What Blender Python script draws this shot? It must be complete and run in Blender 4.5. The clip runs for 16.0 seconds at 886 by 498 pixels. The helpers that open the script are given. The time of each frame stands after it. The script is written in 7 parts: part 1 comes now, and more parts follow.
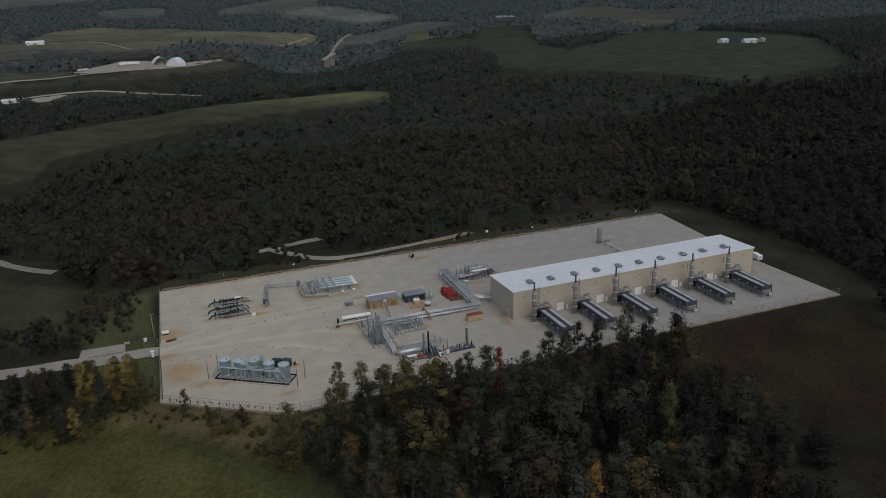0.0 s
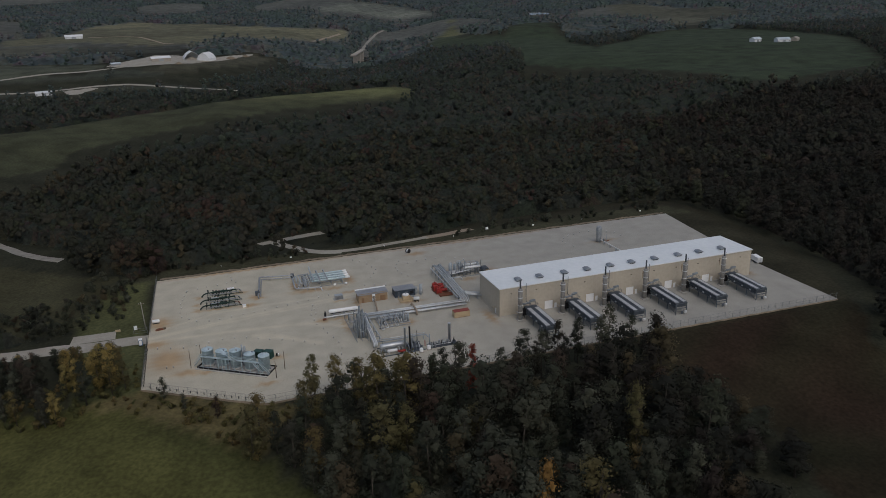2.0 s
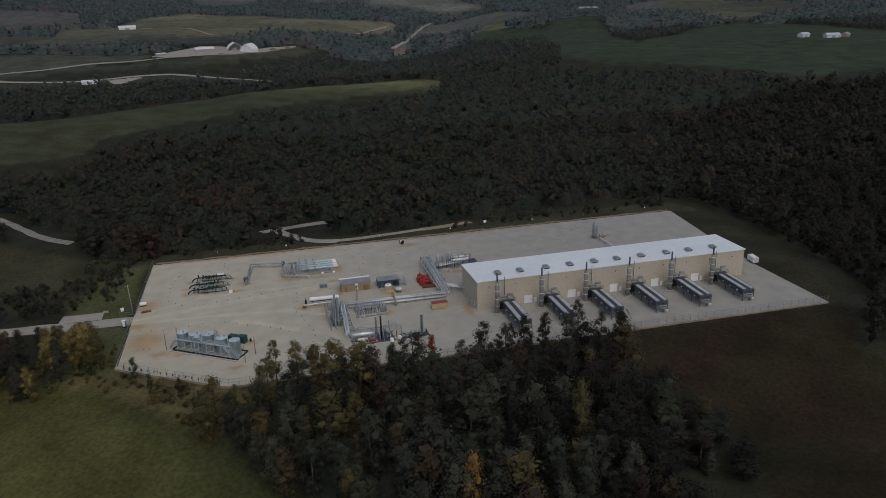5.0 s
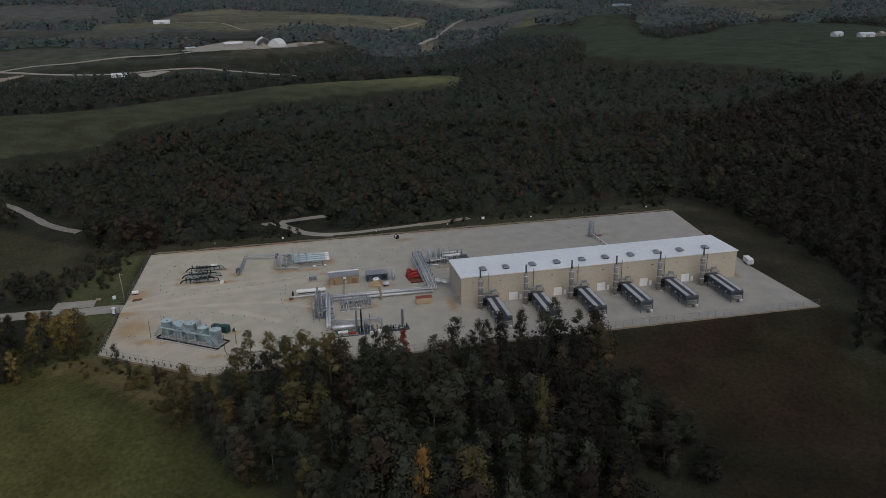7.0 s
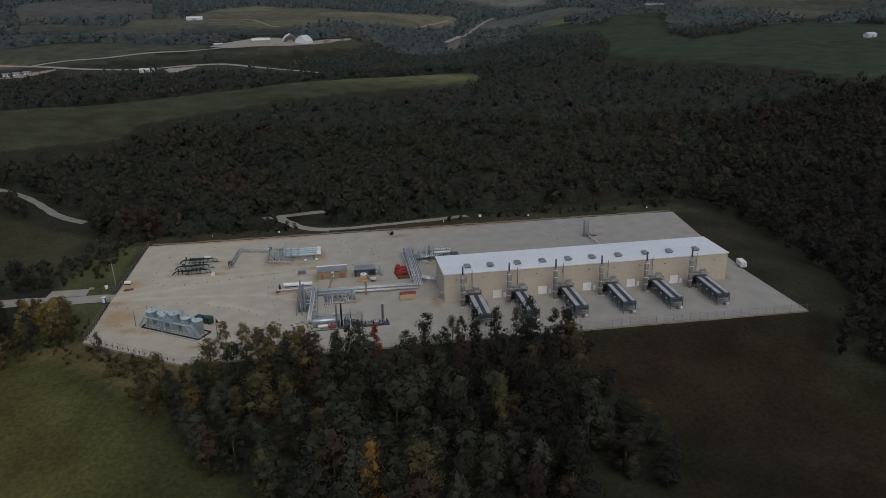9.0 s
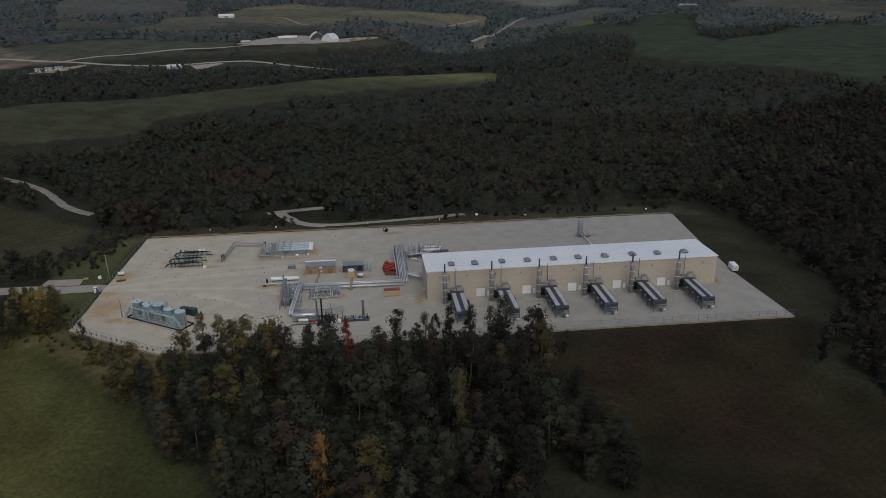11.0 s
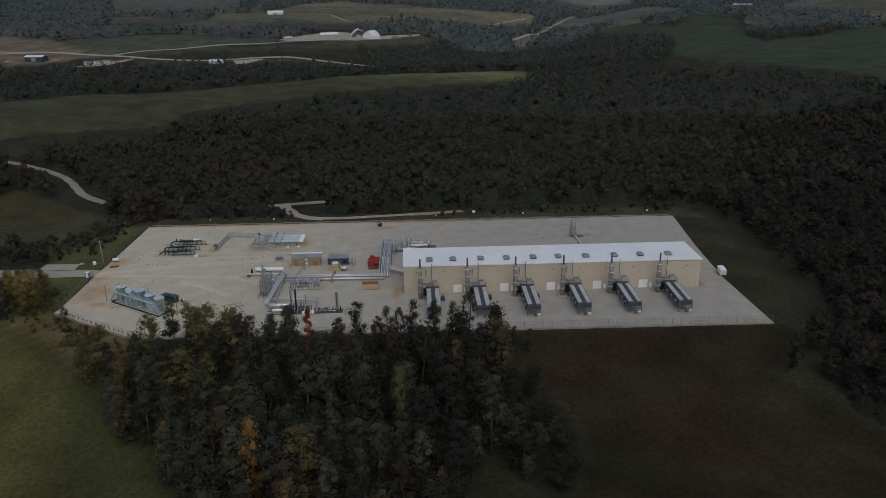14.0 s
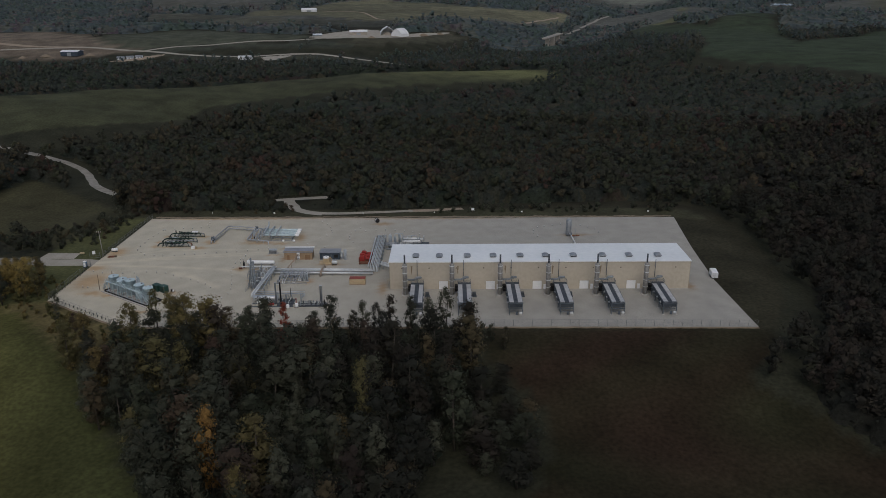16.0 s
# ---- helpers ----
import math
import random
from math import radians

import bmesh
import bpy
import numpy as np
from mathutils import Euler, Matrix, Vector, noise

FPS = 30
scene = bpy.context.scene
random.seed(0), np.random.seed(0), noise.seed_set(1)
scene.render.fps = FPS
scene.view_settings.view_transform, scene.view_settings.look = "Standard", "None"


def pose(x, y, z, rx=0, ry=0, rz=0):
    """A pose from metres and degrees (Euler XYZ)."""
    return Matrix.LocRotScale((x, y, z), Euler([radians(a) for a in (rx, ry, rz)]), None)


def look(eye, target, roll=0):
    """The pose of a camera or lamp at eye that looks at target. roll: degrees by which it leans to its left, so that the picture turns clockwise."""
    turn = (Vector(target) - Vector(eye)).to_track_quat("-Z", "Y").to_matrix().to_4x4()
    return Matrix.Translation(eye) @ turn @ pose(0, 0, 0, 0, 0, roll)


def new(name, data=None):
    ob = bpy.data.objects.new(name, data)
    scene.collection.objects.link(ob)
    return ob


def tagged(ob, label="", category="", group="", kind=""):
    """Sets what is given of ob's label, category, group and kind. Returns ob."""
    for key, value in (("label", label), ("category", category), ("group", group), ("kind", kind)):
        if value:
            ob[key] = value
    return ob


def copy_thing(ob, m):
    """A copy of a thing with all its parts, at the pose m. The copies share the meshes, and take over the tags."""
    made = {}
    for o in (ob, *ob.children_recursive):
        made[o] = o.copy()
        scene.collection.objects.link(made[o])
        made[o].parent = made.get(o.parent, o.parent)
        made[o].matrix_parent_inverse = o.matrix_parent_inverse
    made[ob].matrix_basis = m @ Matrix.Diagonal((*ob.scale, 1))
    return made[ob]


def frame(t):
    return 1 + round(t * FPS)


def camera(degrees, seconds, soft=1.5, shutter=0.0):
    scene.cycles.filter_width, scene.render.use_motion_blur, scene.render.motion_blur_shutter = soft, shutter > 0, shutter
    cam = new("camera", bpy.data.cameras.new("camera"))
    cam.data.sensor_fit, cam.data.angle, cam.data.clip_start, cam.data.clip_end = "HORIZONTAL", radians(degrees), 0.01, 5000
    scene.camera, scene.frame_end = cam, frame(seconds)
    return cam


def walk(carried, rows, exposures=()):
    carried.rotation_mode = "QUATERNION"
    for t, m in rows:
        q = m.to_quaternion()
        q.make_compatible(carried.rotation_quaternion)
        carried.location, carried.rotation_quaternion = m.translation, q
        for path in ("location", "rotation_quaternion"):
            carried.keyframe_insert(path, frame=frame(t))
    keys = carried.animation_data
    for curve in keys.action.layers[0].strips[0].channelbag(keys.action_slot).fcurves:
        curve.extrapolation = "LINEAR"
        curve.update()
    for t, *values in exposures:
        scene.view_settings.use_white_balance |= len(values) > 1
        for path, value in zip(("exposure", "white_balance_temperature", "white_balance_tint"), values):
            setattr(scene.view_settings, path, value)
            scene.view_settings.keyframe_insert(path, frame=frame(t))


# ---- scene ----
cam = camera(59.7, 16.0, soft=0.5)
PATH = [
    (0, (-118.09, -237.338, 122.029), (-117.416, -235.576, 121.364), -1.8),
    (0.5, (-113.993, -238.94, 121.771), (-113.339, -237.171, 121.105), -1.7),
    (1, (-109.87, -240.511, 121.517), (-109.239, -238.735, 120.851), -1.6),
    (1.5, (-105.724, -242.05, 121.268), (-105.114, -240.266, 120.6), -1.6),
    (2, (-101.554, -243.554, 121.022), (-100.966, -241.764, 120.353), -1.6),
    (2.5, (-97.361, -245.024, 120.781), (-96.794, -243.228, 120.109), -1.6),
    (3, (-93.145, -246.459, 120.543), (-92.6, -244.656, 119.87), -1.5),
    (3.5, (-88.907, -247.857, 120.309), (-88.384, -246.048, 119.634), -1.5),
    (4, (-84.647, -249.217, 120.078), (-84.145, -247.403, 119.401), -1.5),
    (6.5, (-63.041, -255.419, 118.972), (-62.646, -253.582, 118.287), -1.4),
    (7, (-58.662, -256.533, 118.759), (-58.288, -254.692, 118.073), -1.3),
    (7.5, (-54.265, -257.602, 118.548), (-53.912, -255.757, 117.862), -1.3),
    (8, (-49.85, -258.626, 118.34), (-49.518, -256.777, 117.653), -1.2),
    (8.5, (-45.418, -259.603, 118.134), (-45.108, -257.751, 117.446), -1.2),
    (9, (-40.97, -260.532, 117.93), (-40.68, -258.677, 117.242), -1.1),
    (11.5, (-18.499, -264.43, 116.934), (-18.315, -262.561, 116.245), -0.9),
    (12, (-13.962, -265.053, 116.739), (-13.8, -263.182, 116.049), -0.9),
    (12.5, (-9.412, -265.621, 116.544), (-9.272, -263.749, 115.855), -0.8),
    (13, (-4.85, -266.134, 116.351), (-4.732, -264.26, 115.661), -0.8),
    (13.5, (-0.276, -266.59, 116.158), (-0.181, -264.715, 115.468), -0.8),
    (14, (4.309, -266.988, 115.966), (4.382, -265.112, 115.276), -0.7),
    (14.5, (8.905, -267.328, 115.774), (8.956, -265.452, 115.083), -0.7),
    (15, (13.512, -267.608, 115.583), (13.54, -265.732, 114.891), -0.6),
    (15.5, (18.129, -267.828, 115.391), (18.133, -265.952, 114.699), -0.6),
    (16, (22.755, -267.986, 115.2), (22.736, -266.11, 114.508), -0.5),
]
walk(cam, [(t, look(eye, target, roll)) for t, eye, target, roll in PATH])

# ---- light ----
scene.view_settings.exposure = -0.35
world = bpy.data.worlds.new("overcast_sky")
scene.world = world
world.use_nodes = True
wn, wl = world.node_tree.nodes, world.node_tree.links
wn.clear()
sky = wn.new("ShaderNodeTexSky")
sky.sky_type, sky.sun_disc = "NISHITA", False
sky.sun_elevation, sky.sun_rotation = radians(52), radians(172)
sky.air_density, sky.dust_density = 1.0, 3.0
grey = wn.new("ShaderNodeHueSaturation")
grey.inputs["Saturation"].default_value = 0.82
back = wn.new("ShaderNodeBackground")
back.inputs["Strength"].default_value = 0.112
wo = wn.new("ShaderNodeOutputWorld")
wl.new(sky.outputs["Color"], grey.inputs["Color"])
wl.new(grey.outputs["Color"], back.inputs["Color"])
wl.new(back.outputs["Background"], wo.inputs["Surface"])
sun = new("sun", bpy.data.lights.new("sun", "SUN"))
sun.data.energy, sun.data.angle, sun.data.color = 0.55, radians(60), (1.0, 0.95, 0.88)
sun.matrix_world = look((12, -105, 130), (0, 0, 0))


# ---- materials ----
def material(name, dark, light, rough=0.7, metal=0.0, grain=4.0, patch=0.3, bump=0.0, spread=0.0, ribs=0.0, spec=0.3):
    """Two tones mixed by a fine and a coarse noise, in metres; spread: change from object to object; ribs: folds per metre."""
    m = bpy.data.materials.new(name)
    m.use_nodes = True
    n, l = m.node_tree.nodes, m.node_tree.links
    bsdf = n["Principled BSDF"]
    bsdf.inputs["Roughness"].default_value, bsdf.inputs["Metallic"].default_value = rough, metal
    bsdf.inputs["Specular IOR Level"].default_value = spec
    geo = n.new("ShaderNodeNewGeometry")
    fine, coarse = n.new("ShaderNodeTexNoise"), n.new("ShaderNodeTexNoise")
    fine.inputs["Scale"].default_value, coarse.inputs["Scale"].default_value = grain, patch
    fine.inputs["Detail"].default_value, coarse.inputs["Detail"].default_value = 3.0, 4.0
    add = n.new("ShaderNodeMath")
    add.operation = "ADD"
    ramp = n.new("ShaderNodeMapRange")
    ramp.inputs["From Min"].default_value, ramp.inputs["From Max"].default_value = 0.7, 1.3
    mix = n.new("ShaderNodeMix")
    mix.data_type = "RGBA"
    mix.inputs["A"].default_value, mix.inputs["B"].default_value = (*dark, 1), (*light, 1)
    for tex in (fine, coarse):
        l.new(geo.outputs["Position"], tex.inputs["Vector"])
    l.new(fine.outputs["Fac"], add.inputs[0])
    l.new(coarse.outputs["Fac"], add.inputs[1])
    l.new(add.outputs[0], ramp.inputs["Value"])
    l.new(ramp.outputs["Result"], mix.inputs["Factor"])
    out = mix.outputs["Result"]
    if spread:
        info, hsv, val = n.new("ShaderNodeObjectInfo"), n.new("ShaderNodeHueSaturation"), n.new("ShaderNodeMapRange")
        val.inputs["To Min"].default_value, val.inputs["To Max"].default_value = 1 - spread, 1 + spread
        l.new(info.outputs["Random"], val.inputs["Value"])
        l.new(val.outputs["Result"], hsv.inputs["Value"])
        l.new(out, hsv.inputs["Color"])
        out = hsv.outputs["Color"]
    l.new(out, bsdf.inputs["Base Color"])
    height = fine.outputs["Fac"]
    if ribs:
        sep, wave, sine = n.new("ShaderNodeSeparateXYZ"), n.new("ShaderNodeMath"), n.new("ShaderNodeMath")
        both = n.new("ShaderNodeMath")
        l.new(geo.outputs["Position"], sep.inputs[0])
        l.new(sep.outputs["X"], both.inputs[0])
        l.new(sep.outputs["Y"], both.inputs[1])
        wave.operation, wave.inputs[1].default_value = "MULTIPLY", ribs * 2 * math.pi
        sine.operation = "SINE"
        l.new(both.outputs[0], wave.inputs[0])
        l.new(wave.outputs[0], sine.inputs[0])
        height, bump = sine.outputs[0], bump or 0.3
    if bump:
        b = n.new("ShaderNodeBump")
        b.inputs["Strength"].default_value, b.inputs["Distance"].default_value = bump, 0.05
        l.new(height, b.inputs["Height"])
        l.new(b.outputs["Normal"], bsdf.inputs["Normal"])
    return m


def leaf_material(name, tones, cell=0.11, object_random=False, spread=0.16, bump=0.5, leafage=0.7):
    """Foliage: tones by tree (by cells of the ground plan, or by object), value by leaf clump."""
    m = bpy.data.materials.new(name)
    m.use_nodes = True
    n, l = m.node_tree.nodes, m.node_tree.links
    bsdf = n["Principled BSDF"]
    bsdf.inputs["Roughness"].default_value, bsdf.inputs["Specular IOR Level"].default_value = 0.75, 0.12
    geo = n.new("ShaderNodeNewGeometry")
    ramp = n.new("ShaderNodeValToRGB")
    ramp.color_ramp.elements.remove(ramp.color_ramp.elements[0])
    for k, (at, tone) in enumerate(tones):
        e = ramp.color_ramp.elements[0] if k == 0 else ramp.color_ramp.elements.new(at)
        e.position, e.color = at, (*tone, 1)
    if object_random:
        l.new(n.new("ShaderNodeObjectInfo").outputs["Random"], ramp.inputs["Fac"])
    else:
        flat, cells, sep = n.new("ShaderNodeVectorMath"), n.new("ShaderNodeTexVoronoi"), n.new("ShaderNodeSeparateXYZ")
        flat.operation, flat.inputs[1].default_value = "MULTIPLY", (1, 1, 0)
        cells.inputs["Scale"].default_value = cell
        l.new(geo.outputs["Position"], flat.inputs[0])
        l.new(flat.outputs["Vector"], cells.inputs["Vector"])
        l.new(cells.outputs["Color"], sep.inputs[0])
        wide, stand, part_of, both = n.new("ShaderNodeTexNoise"), n.new("ShaderNodeMapRange"), n.new("ShaderNodeMath"), n.new("ShaderNodeMath")
        wide.inputs["Scale"].default_value, wide.inputs["Detail"].default_value = cell * 0.16, 2.0
        stand.inputs["From Min"].default_value, stand.inputs["From Max"].default_value, stand.inputs["To Max"].default_value = 0.36, 0.64, 0.5
        part_of.operation, part_of.inputs[1].default_value = "MULTIPLY", 0.5
        l.new(flat.outputs["Vector"], wide.inputs["Vector"])
        l.new(wide.outputs["Fac"], stand.inputs["Value"])
        l.new(sep.outputs["X"], part_of.inputs[0])
        l.new(stand.outputs["Result"], both.inputs[0])
        l.new(part_of.outputs[0], both.inputs[1])
        l.new(both.outputs[0], ramp.inputs["Fac"])
    val, hsv = n.new("ShaderNodeMapRange"), n.new("ShaderNodeHueSaturation")
    val.inputs["To Min"].default_value, val.inputs["To Max"].default_value = 1.7 * (1 - spread), 1.7 * (1 + spread)
    l.new(geo.outputs["Random Per Island"], val.inputs["Value"])
    spots, mottle, shade = n.new("ShaderNodeTexNoise"), n.new("ShaderNodeMapRange"), n.new("ShaderNodeMath")
    spots.inputs["Scale"].default_value, spots.inputs["Detail"].default_value = leafage, 4.0
    mottle.inputs["From Min"].default_value, mottle.inputs["From Max"].default_value = 0.32, 0.68
    mottle.inputs["To Min"].default_value, mottle.inputs["To Max"].default_value = 0.72, 1.28
    shade.operation = "MULTIPLY"
    l.new(geo.outputs["Position"], spots.inputs["Vector"])
    l.new(spots.outputs["Fac"], mottle.inputs["Value"])
    l.new(val.outputs["Result"], shade.inputs[0])
    l.new(mottle.outputs["Result"], shade.inputs[1])
    l.new(shade.outputs[0], hsv.inputs["Value"])
    l.new(ramp.outputs["Color"], hsv.inputs["Color"])
    l.new(hsv.outputs["Color"], bsdf.inputs["Base Color"])
    thin, both_sides = n.new("ShaderNodeBsdfTranslucent"), n.new("ShaderNodeMixShader")
    both_sides.inputs["Fac"].default_value = 0.45
    l.new(hsv.outputs["Color"], thin.inputs["Color"])
    l.new(bsdf.outputs["BSDF"], both_sides.inputs[1])
    l.new(thin.outputs["BSDF"], both_sides.inputs[2])
    l.new(both_sides.outputs["Shader"], n["Material Output"].inputs["Surface"])
    tex, b = n.new("ShaderNodeTexNoise"), n.new("ShaderNodeBump")
    tex.inputs["Scale"].default_value, tex.inputs["Detail"].default_value = 2.6, 4.0
    b.inputs["Strength"].default_value, b.inputs["Distance"].default_value = bump, 0.4
    l.new(geo.outputs["Position"], tex.inputs["Vector"])
    l.new(tex.outputs["Fac"], b.inputs["Height"])
    l.new(b.outputs["Normal"], bsdf.inputs["Normal"])
    return m


GREENS = [(0.0, (0.028, 0.036, 0.028)), (0.25, (0.038, 0.047, 0.031)), (0.45, (0.031, 0.037, 0.031)), (0.6, (0.036, 0.040, 0.033)),
          (0.75, (0.050, 0.049, 0.032)), (0.88, (0.050, 0.039, 0.033)), (1.0, (0.044, 0.032, 0.031))]
# Brownish leaf tones, with the shade over the east side put in.
SHADED_BROWNS = [(0.0, (0.0180, 0.0192, 0.0158)), (0.4, (0.0215, 0.0220, 0.0175)), (0.7, (0.0250, 0.0222, 0.0182)), (0.9, (0.0278, 0.0222, 0.0188)), (1.0, (0.0232, 0.0240, 0.0175))]
GROVE = [(0.0, (0.028, 0.030, 0.022)), (0.12, (0.048, 0.055, 0.037)), (0.25, (0.031, 0.034, 0.025)), (0.38, (0.066, 0.070, 0.051)), (0.5, (0.037, 0.041, 0.030)), (0.62, (0.055, 0.057, 0.040)), (0.72, (0.029, 0.031, 0.023)), (0.82, (0.068, 0.057, 0.034)), (0.91, (0.052, 0.036, 0.028)), (1.0, (0.040, 0.044, 0.034))]
leaf_woods = leaf_material("leaves_woods", [(at, (0.97 * tone[0], 0.85 * tone[1], 0.79 * tone[2])) for at, tone in GREENS], spread=0.08, bump=0.25)
leaf_low = leaf_material("leaves_undergrowth", [(at, tuple(0.95 * v for v in tone)) for at, tone in GREENS], cell=0.2, spread=0.14, bump=0.6)
leaf_shaded_low = leaf_material("leaves_shaded_undergrowth", [(at, tuple(1.15 * v for v in tone)) for at, tone in SHADED_BROWNS], cell=0.2, spread=0.14, bump=0.6)
# Slope, valley and far leaves: distance haze put in as paler, bluer colour.
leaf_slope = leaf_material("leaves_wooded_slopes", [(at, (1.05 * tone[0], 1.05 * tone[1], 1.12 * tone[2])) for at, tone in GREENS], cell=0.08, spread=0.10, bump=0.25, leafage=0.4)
leaf_vale_hazed = leaf_material("leaves_valley_woods", [(at, (1.4 * tone[0], 1.48 * tone[1], 1.75 * tone[2])) for at, tone in GREENS], cell=0.06, spread=0.10, bump=0.25, leafage=0.3)
leaf_shaded_oaks = leaf_material("leaves_shaded_oaks", [(at, tuple(1.25 * v for v in tone)) for at, tone in SHADED_BROWNS], spread=0.10, bump=0.25)
leaf_far_hazed = leaf_material("leaves_far_woods", [(at, (1.85 * tone[0], 2.0 * tone[1], 2.5 * tone[2])) for at, tone in GREENS], cell=0.05, spread=0.12, bump=0.2, leafage=0.12)
leaf_grove = leaf_material("leaves_grove", GROVE, object_random=True, spread=0.13, bump=0.4)
# Grove leaves with the shade of its east part put into the colour.
leaf_shaded_grove = leaf_material("leaves_dull_oaks", [(at, tuple(1.15 * v for v in tone)) for at, tone in SHADED_BROWNS], object_random=True, spread=0.11, bump=0.4)
leaf_gold = leaf_material("leaves_yellowing", [(0.0, (0.112, 0.089, 0.038)), (0.5, (0.075, 0.073, 0.036)), (1.0, (0.103, 0.077, 0.035))], object_random=True)
leaf_amber = leaf_material("leaves_amber", [(0.0, (0.24, 0.172, 0.058)), (0.5, (0.18, 0.148, 0.058)), (1.0, (0.225, 0.15, 0.052))], object_random=True)
leaf_orange = leaf_material("leaves_orange", [(0.0, (0.19, 0.115, 0.040)), (1.0, (0.17, 0.10, 0.035))], object_random=True)
leaf_red = leaf_material("leaves_red", [(0.0, (0.16, 0.035, 0.026)), (1.0, (0.15, 0.042, 0.028))], object_random=True)
leaf_scrub = leaf_material("leaves_scrub", [(0.0, (0.055, 0.060, 0.027)), (0.6, (0.095, 0.083, 0.034)), (1.0, (0.105, 0.076, 0.036))], object_random=True)
bark = material("bark", (0.05, 0.043, 0.036), (0.11, 0.095, 0.08), 0.9, grain=6, patch=1, bump=0.4)
steel = material("insulation_steel", (0.46, 0.48, 0.50), (0.66, 0.68, 0.70), 0.42, 0.75, grain=2.5, patch=0.5)
stack_steel = material("weathered_stack_cladding", (0.20, 0.19, 0.18), (0.36, 0.35, 0.33), 0.5, 0.4, grain=1.5, patch=0.5)
tank_paint = material("pale_tank_paint", (0.37, 0.47, 0.51), (0.53, 0.64, 0.68), 0.45, 0.1, grain=2, patch=0.5)
soot = material("soot_stain", (0.19, 0.145, 0.095), (0.29, 0.235, 0.165), 0.9, grain=2, patch=0.6)
faded_red = material("faded_red_lid", (0.20, 0.05, 0.04), (0.30, 0.085, 0.065), 0.7, grain=3, patch=0.7)
tray_brown = material("brown_tray_paint", (0.27, 0.215, 0.16), (0.38, 0.31, 0.24), 0.75, grain=3, patch=0.7)
steel_dull = material("dull_steel", (0.25, 0.27, 0.29), (0.42, 0.44, 0.46), 0.5, 0.6, grain=3, patch=0.6)
paint_grey = material("blue_grey_paint", (0.28, 0.32, 0.35), (0.44, 0.48, 0.51), 0.5, 0.1, grain=3, patch=0.4, spread=0.06)
paint_pipe = material("pale_pipe_paint", (0.52, 0.54, 0.55), (0.72, 0.74, 0.75), 0.45, 0.2, grain=2, patch=0.4)
cooler_side = material("cooler_blue_grey", (0.07, 0.085, 0.102), (0.14, 0.165, 0.19), 0.55, 0.2, grain=3, patch=0.5)
slate = material("slate_grey_paint", (0.15, 0.175, 0.195), (0.27, 0.30, 0.325), 0.5, 0.2, grain=3, patch=0.5, spread=0.1)
cooler_fin = material("cooler_pale_louvre", (0.42, 0.43, 0.435), (0.64, 0.645, 0.65), 0.5, 0.3, grain=6, patch=0.4)
cooler_dark = material("cooler_dark_fan_deck", (0.05, 0.06, 0.075), (0.10, 0.115, 0.13), 0.7, 0.2, grain=6, patch=0.6)
black = material("black_steel", (0.012, 0.013, 0.014), (0.03, 0.03, 0.033), 0.6, 0.2, grain=4, patch=0.8)
white_paint = material("white_paint", (0.76, 0.77, 0.78), (0.88, 0.88, 0.88), 0.5, 0.0, grain=3, patch=0.3)
roof_white = material("white_roof_sheet", (0.74, 0.78, 0.80), (0.84, 0.87, 0.885), 0.5, 0.1, grain=0.6, patch=0.06, ribs=1.6, bump=0.12)
siding = material("tan_ribbed_siding", (0.455, 0.405, 0.325), (0.53, 0.475, 0.39), 0.65, 0.0, grain=0.8, patch=0.1, ribs=1.1, bump=0.08)
siding_trim = material("tan_trim", (0.36, 0.31, 0.23), (0.42, 0.37, 0.28), 0.6, grain=2, patch=0.4)
brown_wall = material("brown_block_wall", (0.28, 0.20, 0.125), (0.38, 0.275, 0.18), 0.8, grain=2.5, patch=0.4, bump=0.2)
brown_trim = material("brown_door_paint", (0.20, 0.12, 0.07), (0.26, 0.16, 0.09), 0.6, grain=3, patch=0.6)
grey_roof = material("grey_metal_roof", (0.24, 0.25, 0.27), (0.34, 0.36, 0.38), 0.5, 0.3, grain=1.5, patch=0.3, ribs=1.3, bump=0.15)
navy = material("dark_blue_siding", (0.035, 0.05, 0.07), (0.06, 0.08, 0.105), 0.55, grain=2, patch=0.4)
green_pipe = material("dark_green_pipe_paint", (0.010, 0.026, 0.021), (0.022, 0.050, 0.040), 0.5, 0.1, grain=4, patch=0.8)
green_box = material("green_enclosure_paint", (0.018, 0.055, 0.046), (0.032, 0.085, 0.07), 0.5, grain=3, patch=0.6)
red_paint = material("red_machine_paint", (0.24, 0.025, 0.022), (0.40, 0.05, 0.042), 0.5, grain=4, patch=0.8)
rust = material("rusty_steel", (0.12, 0.05, 0.03), (0.24, 0.10, 0.06), 0.85, 0.1, grain=5, patch=0.8, bump=0.2)
tan_steel = material("sand_paint", (0.42, 0.325, 0.20), (0.53, 0.42, 0.27), 0.65, grain=3, patch=0.5)
concrete = material("concrete", (0.36, 0.35, 0.33), (0.48, 0.47, 0.44), 0.9, grain=4, patch=0.4, bump=0.15)
pole_wood = material("silvered_pole_wood", (0.24, 0.225, 0.20), (0.36, 0.34, 0.31), 0.9, grain=6, patch=0.9, bump=0.2)
wood = material("weathered_wood", (0.12, 0.09, 0.065), (0.22, 0.17, 0.12), 0.9, grain=6, patch=0.9, bump=0.2)
galv = material("galvanised_wire", (0.16, 0.17, 0.175), (0.27, 0.28, 0.285), 0.6, 0.4, grain=5, patch=0.6)
blue_plastic = material("blue_plastic", (0.05, 0.13, 0.24), (0.08, 0.18, 0.31), 0.5, grain=3, patch=0.8)
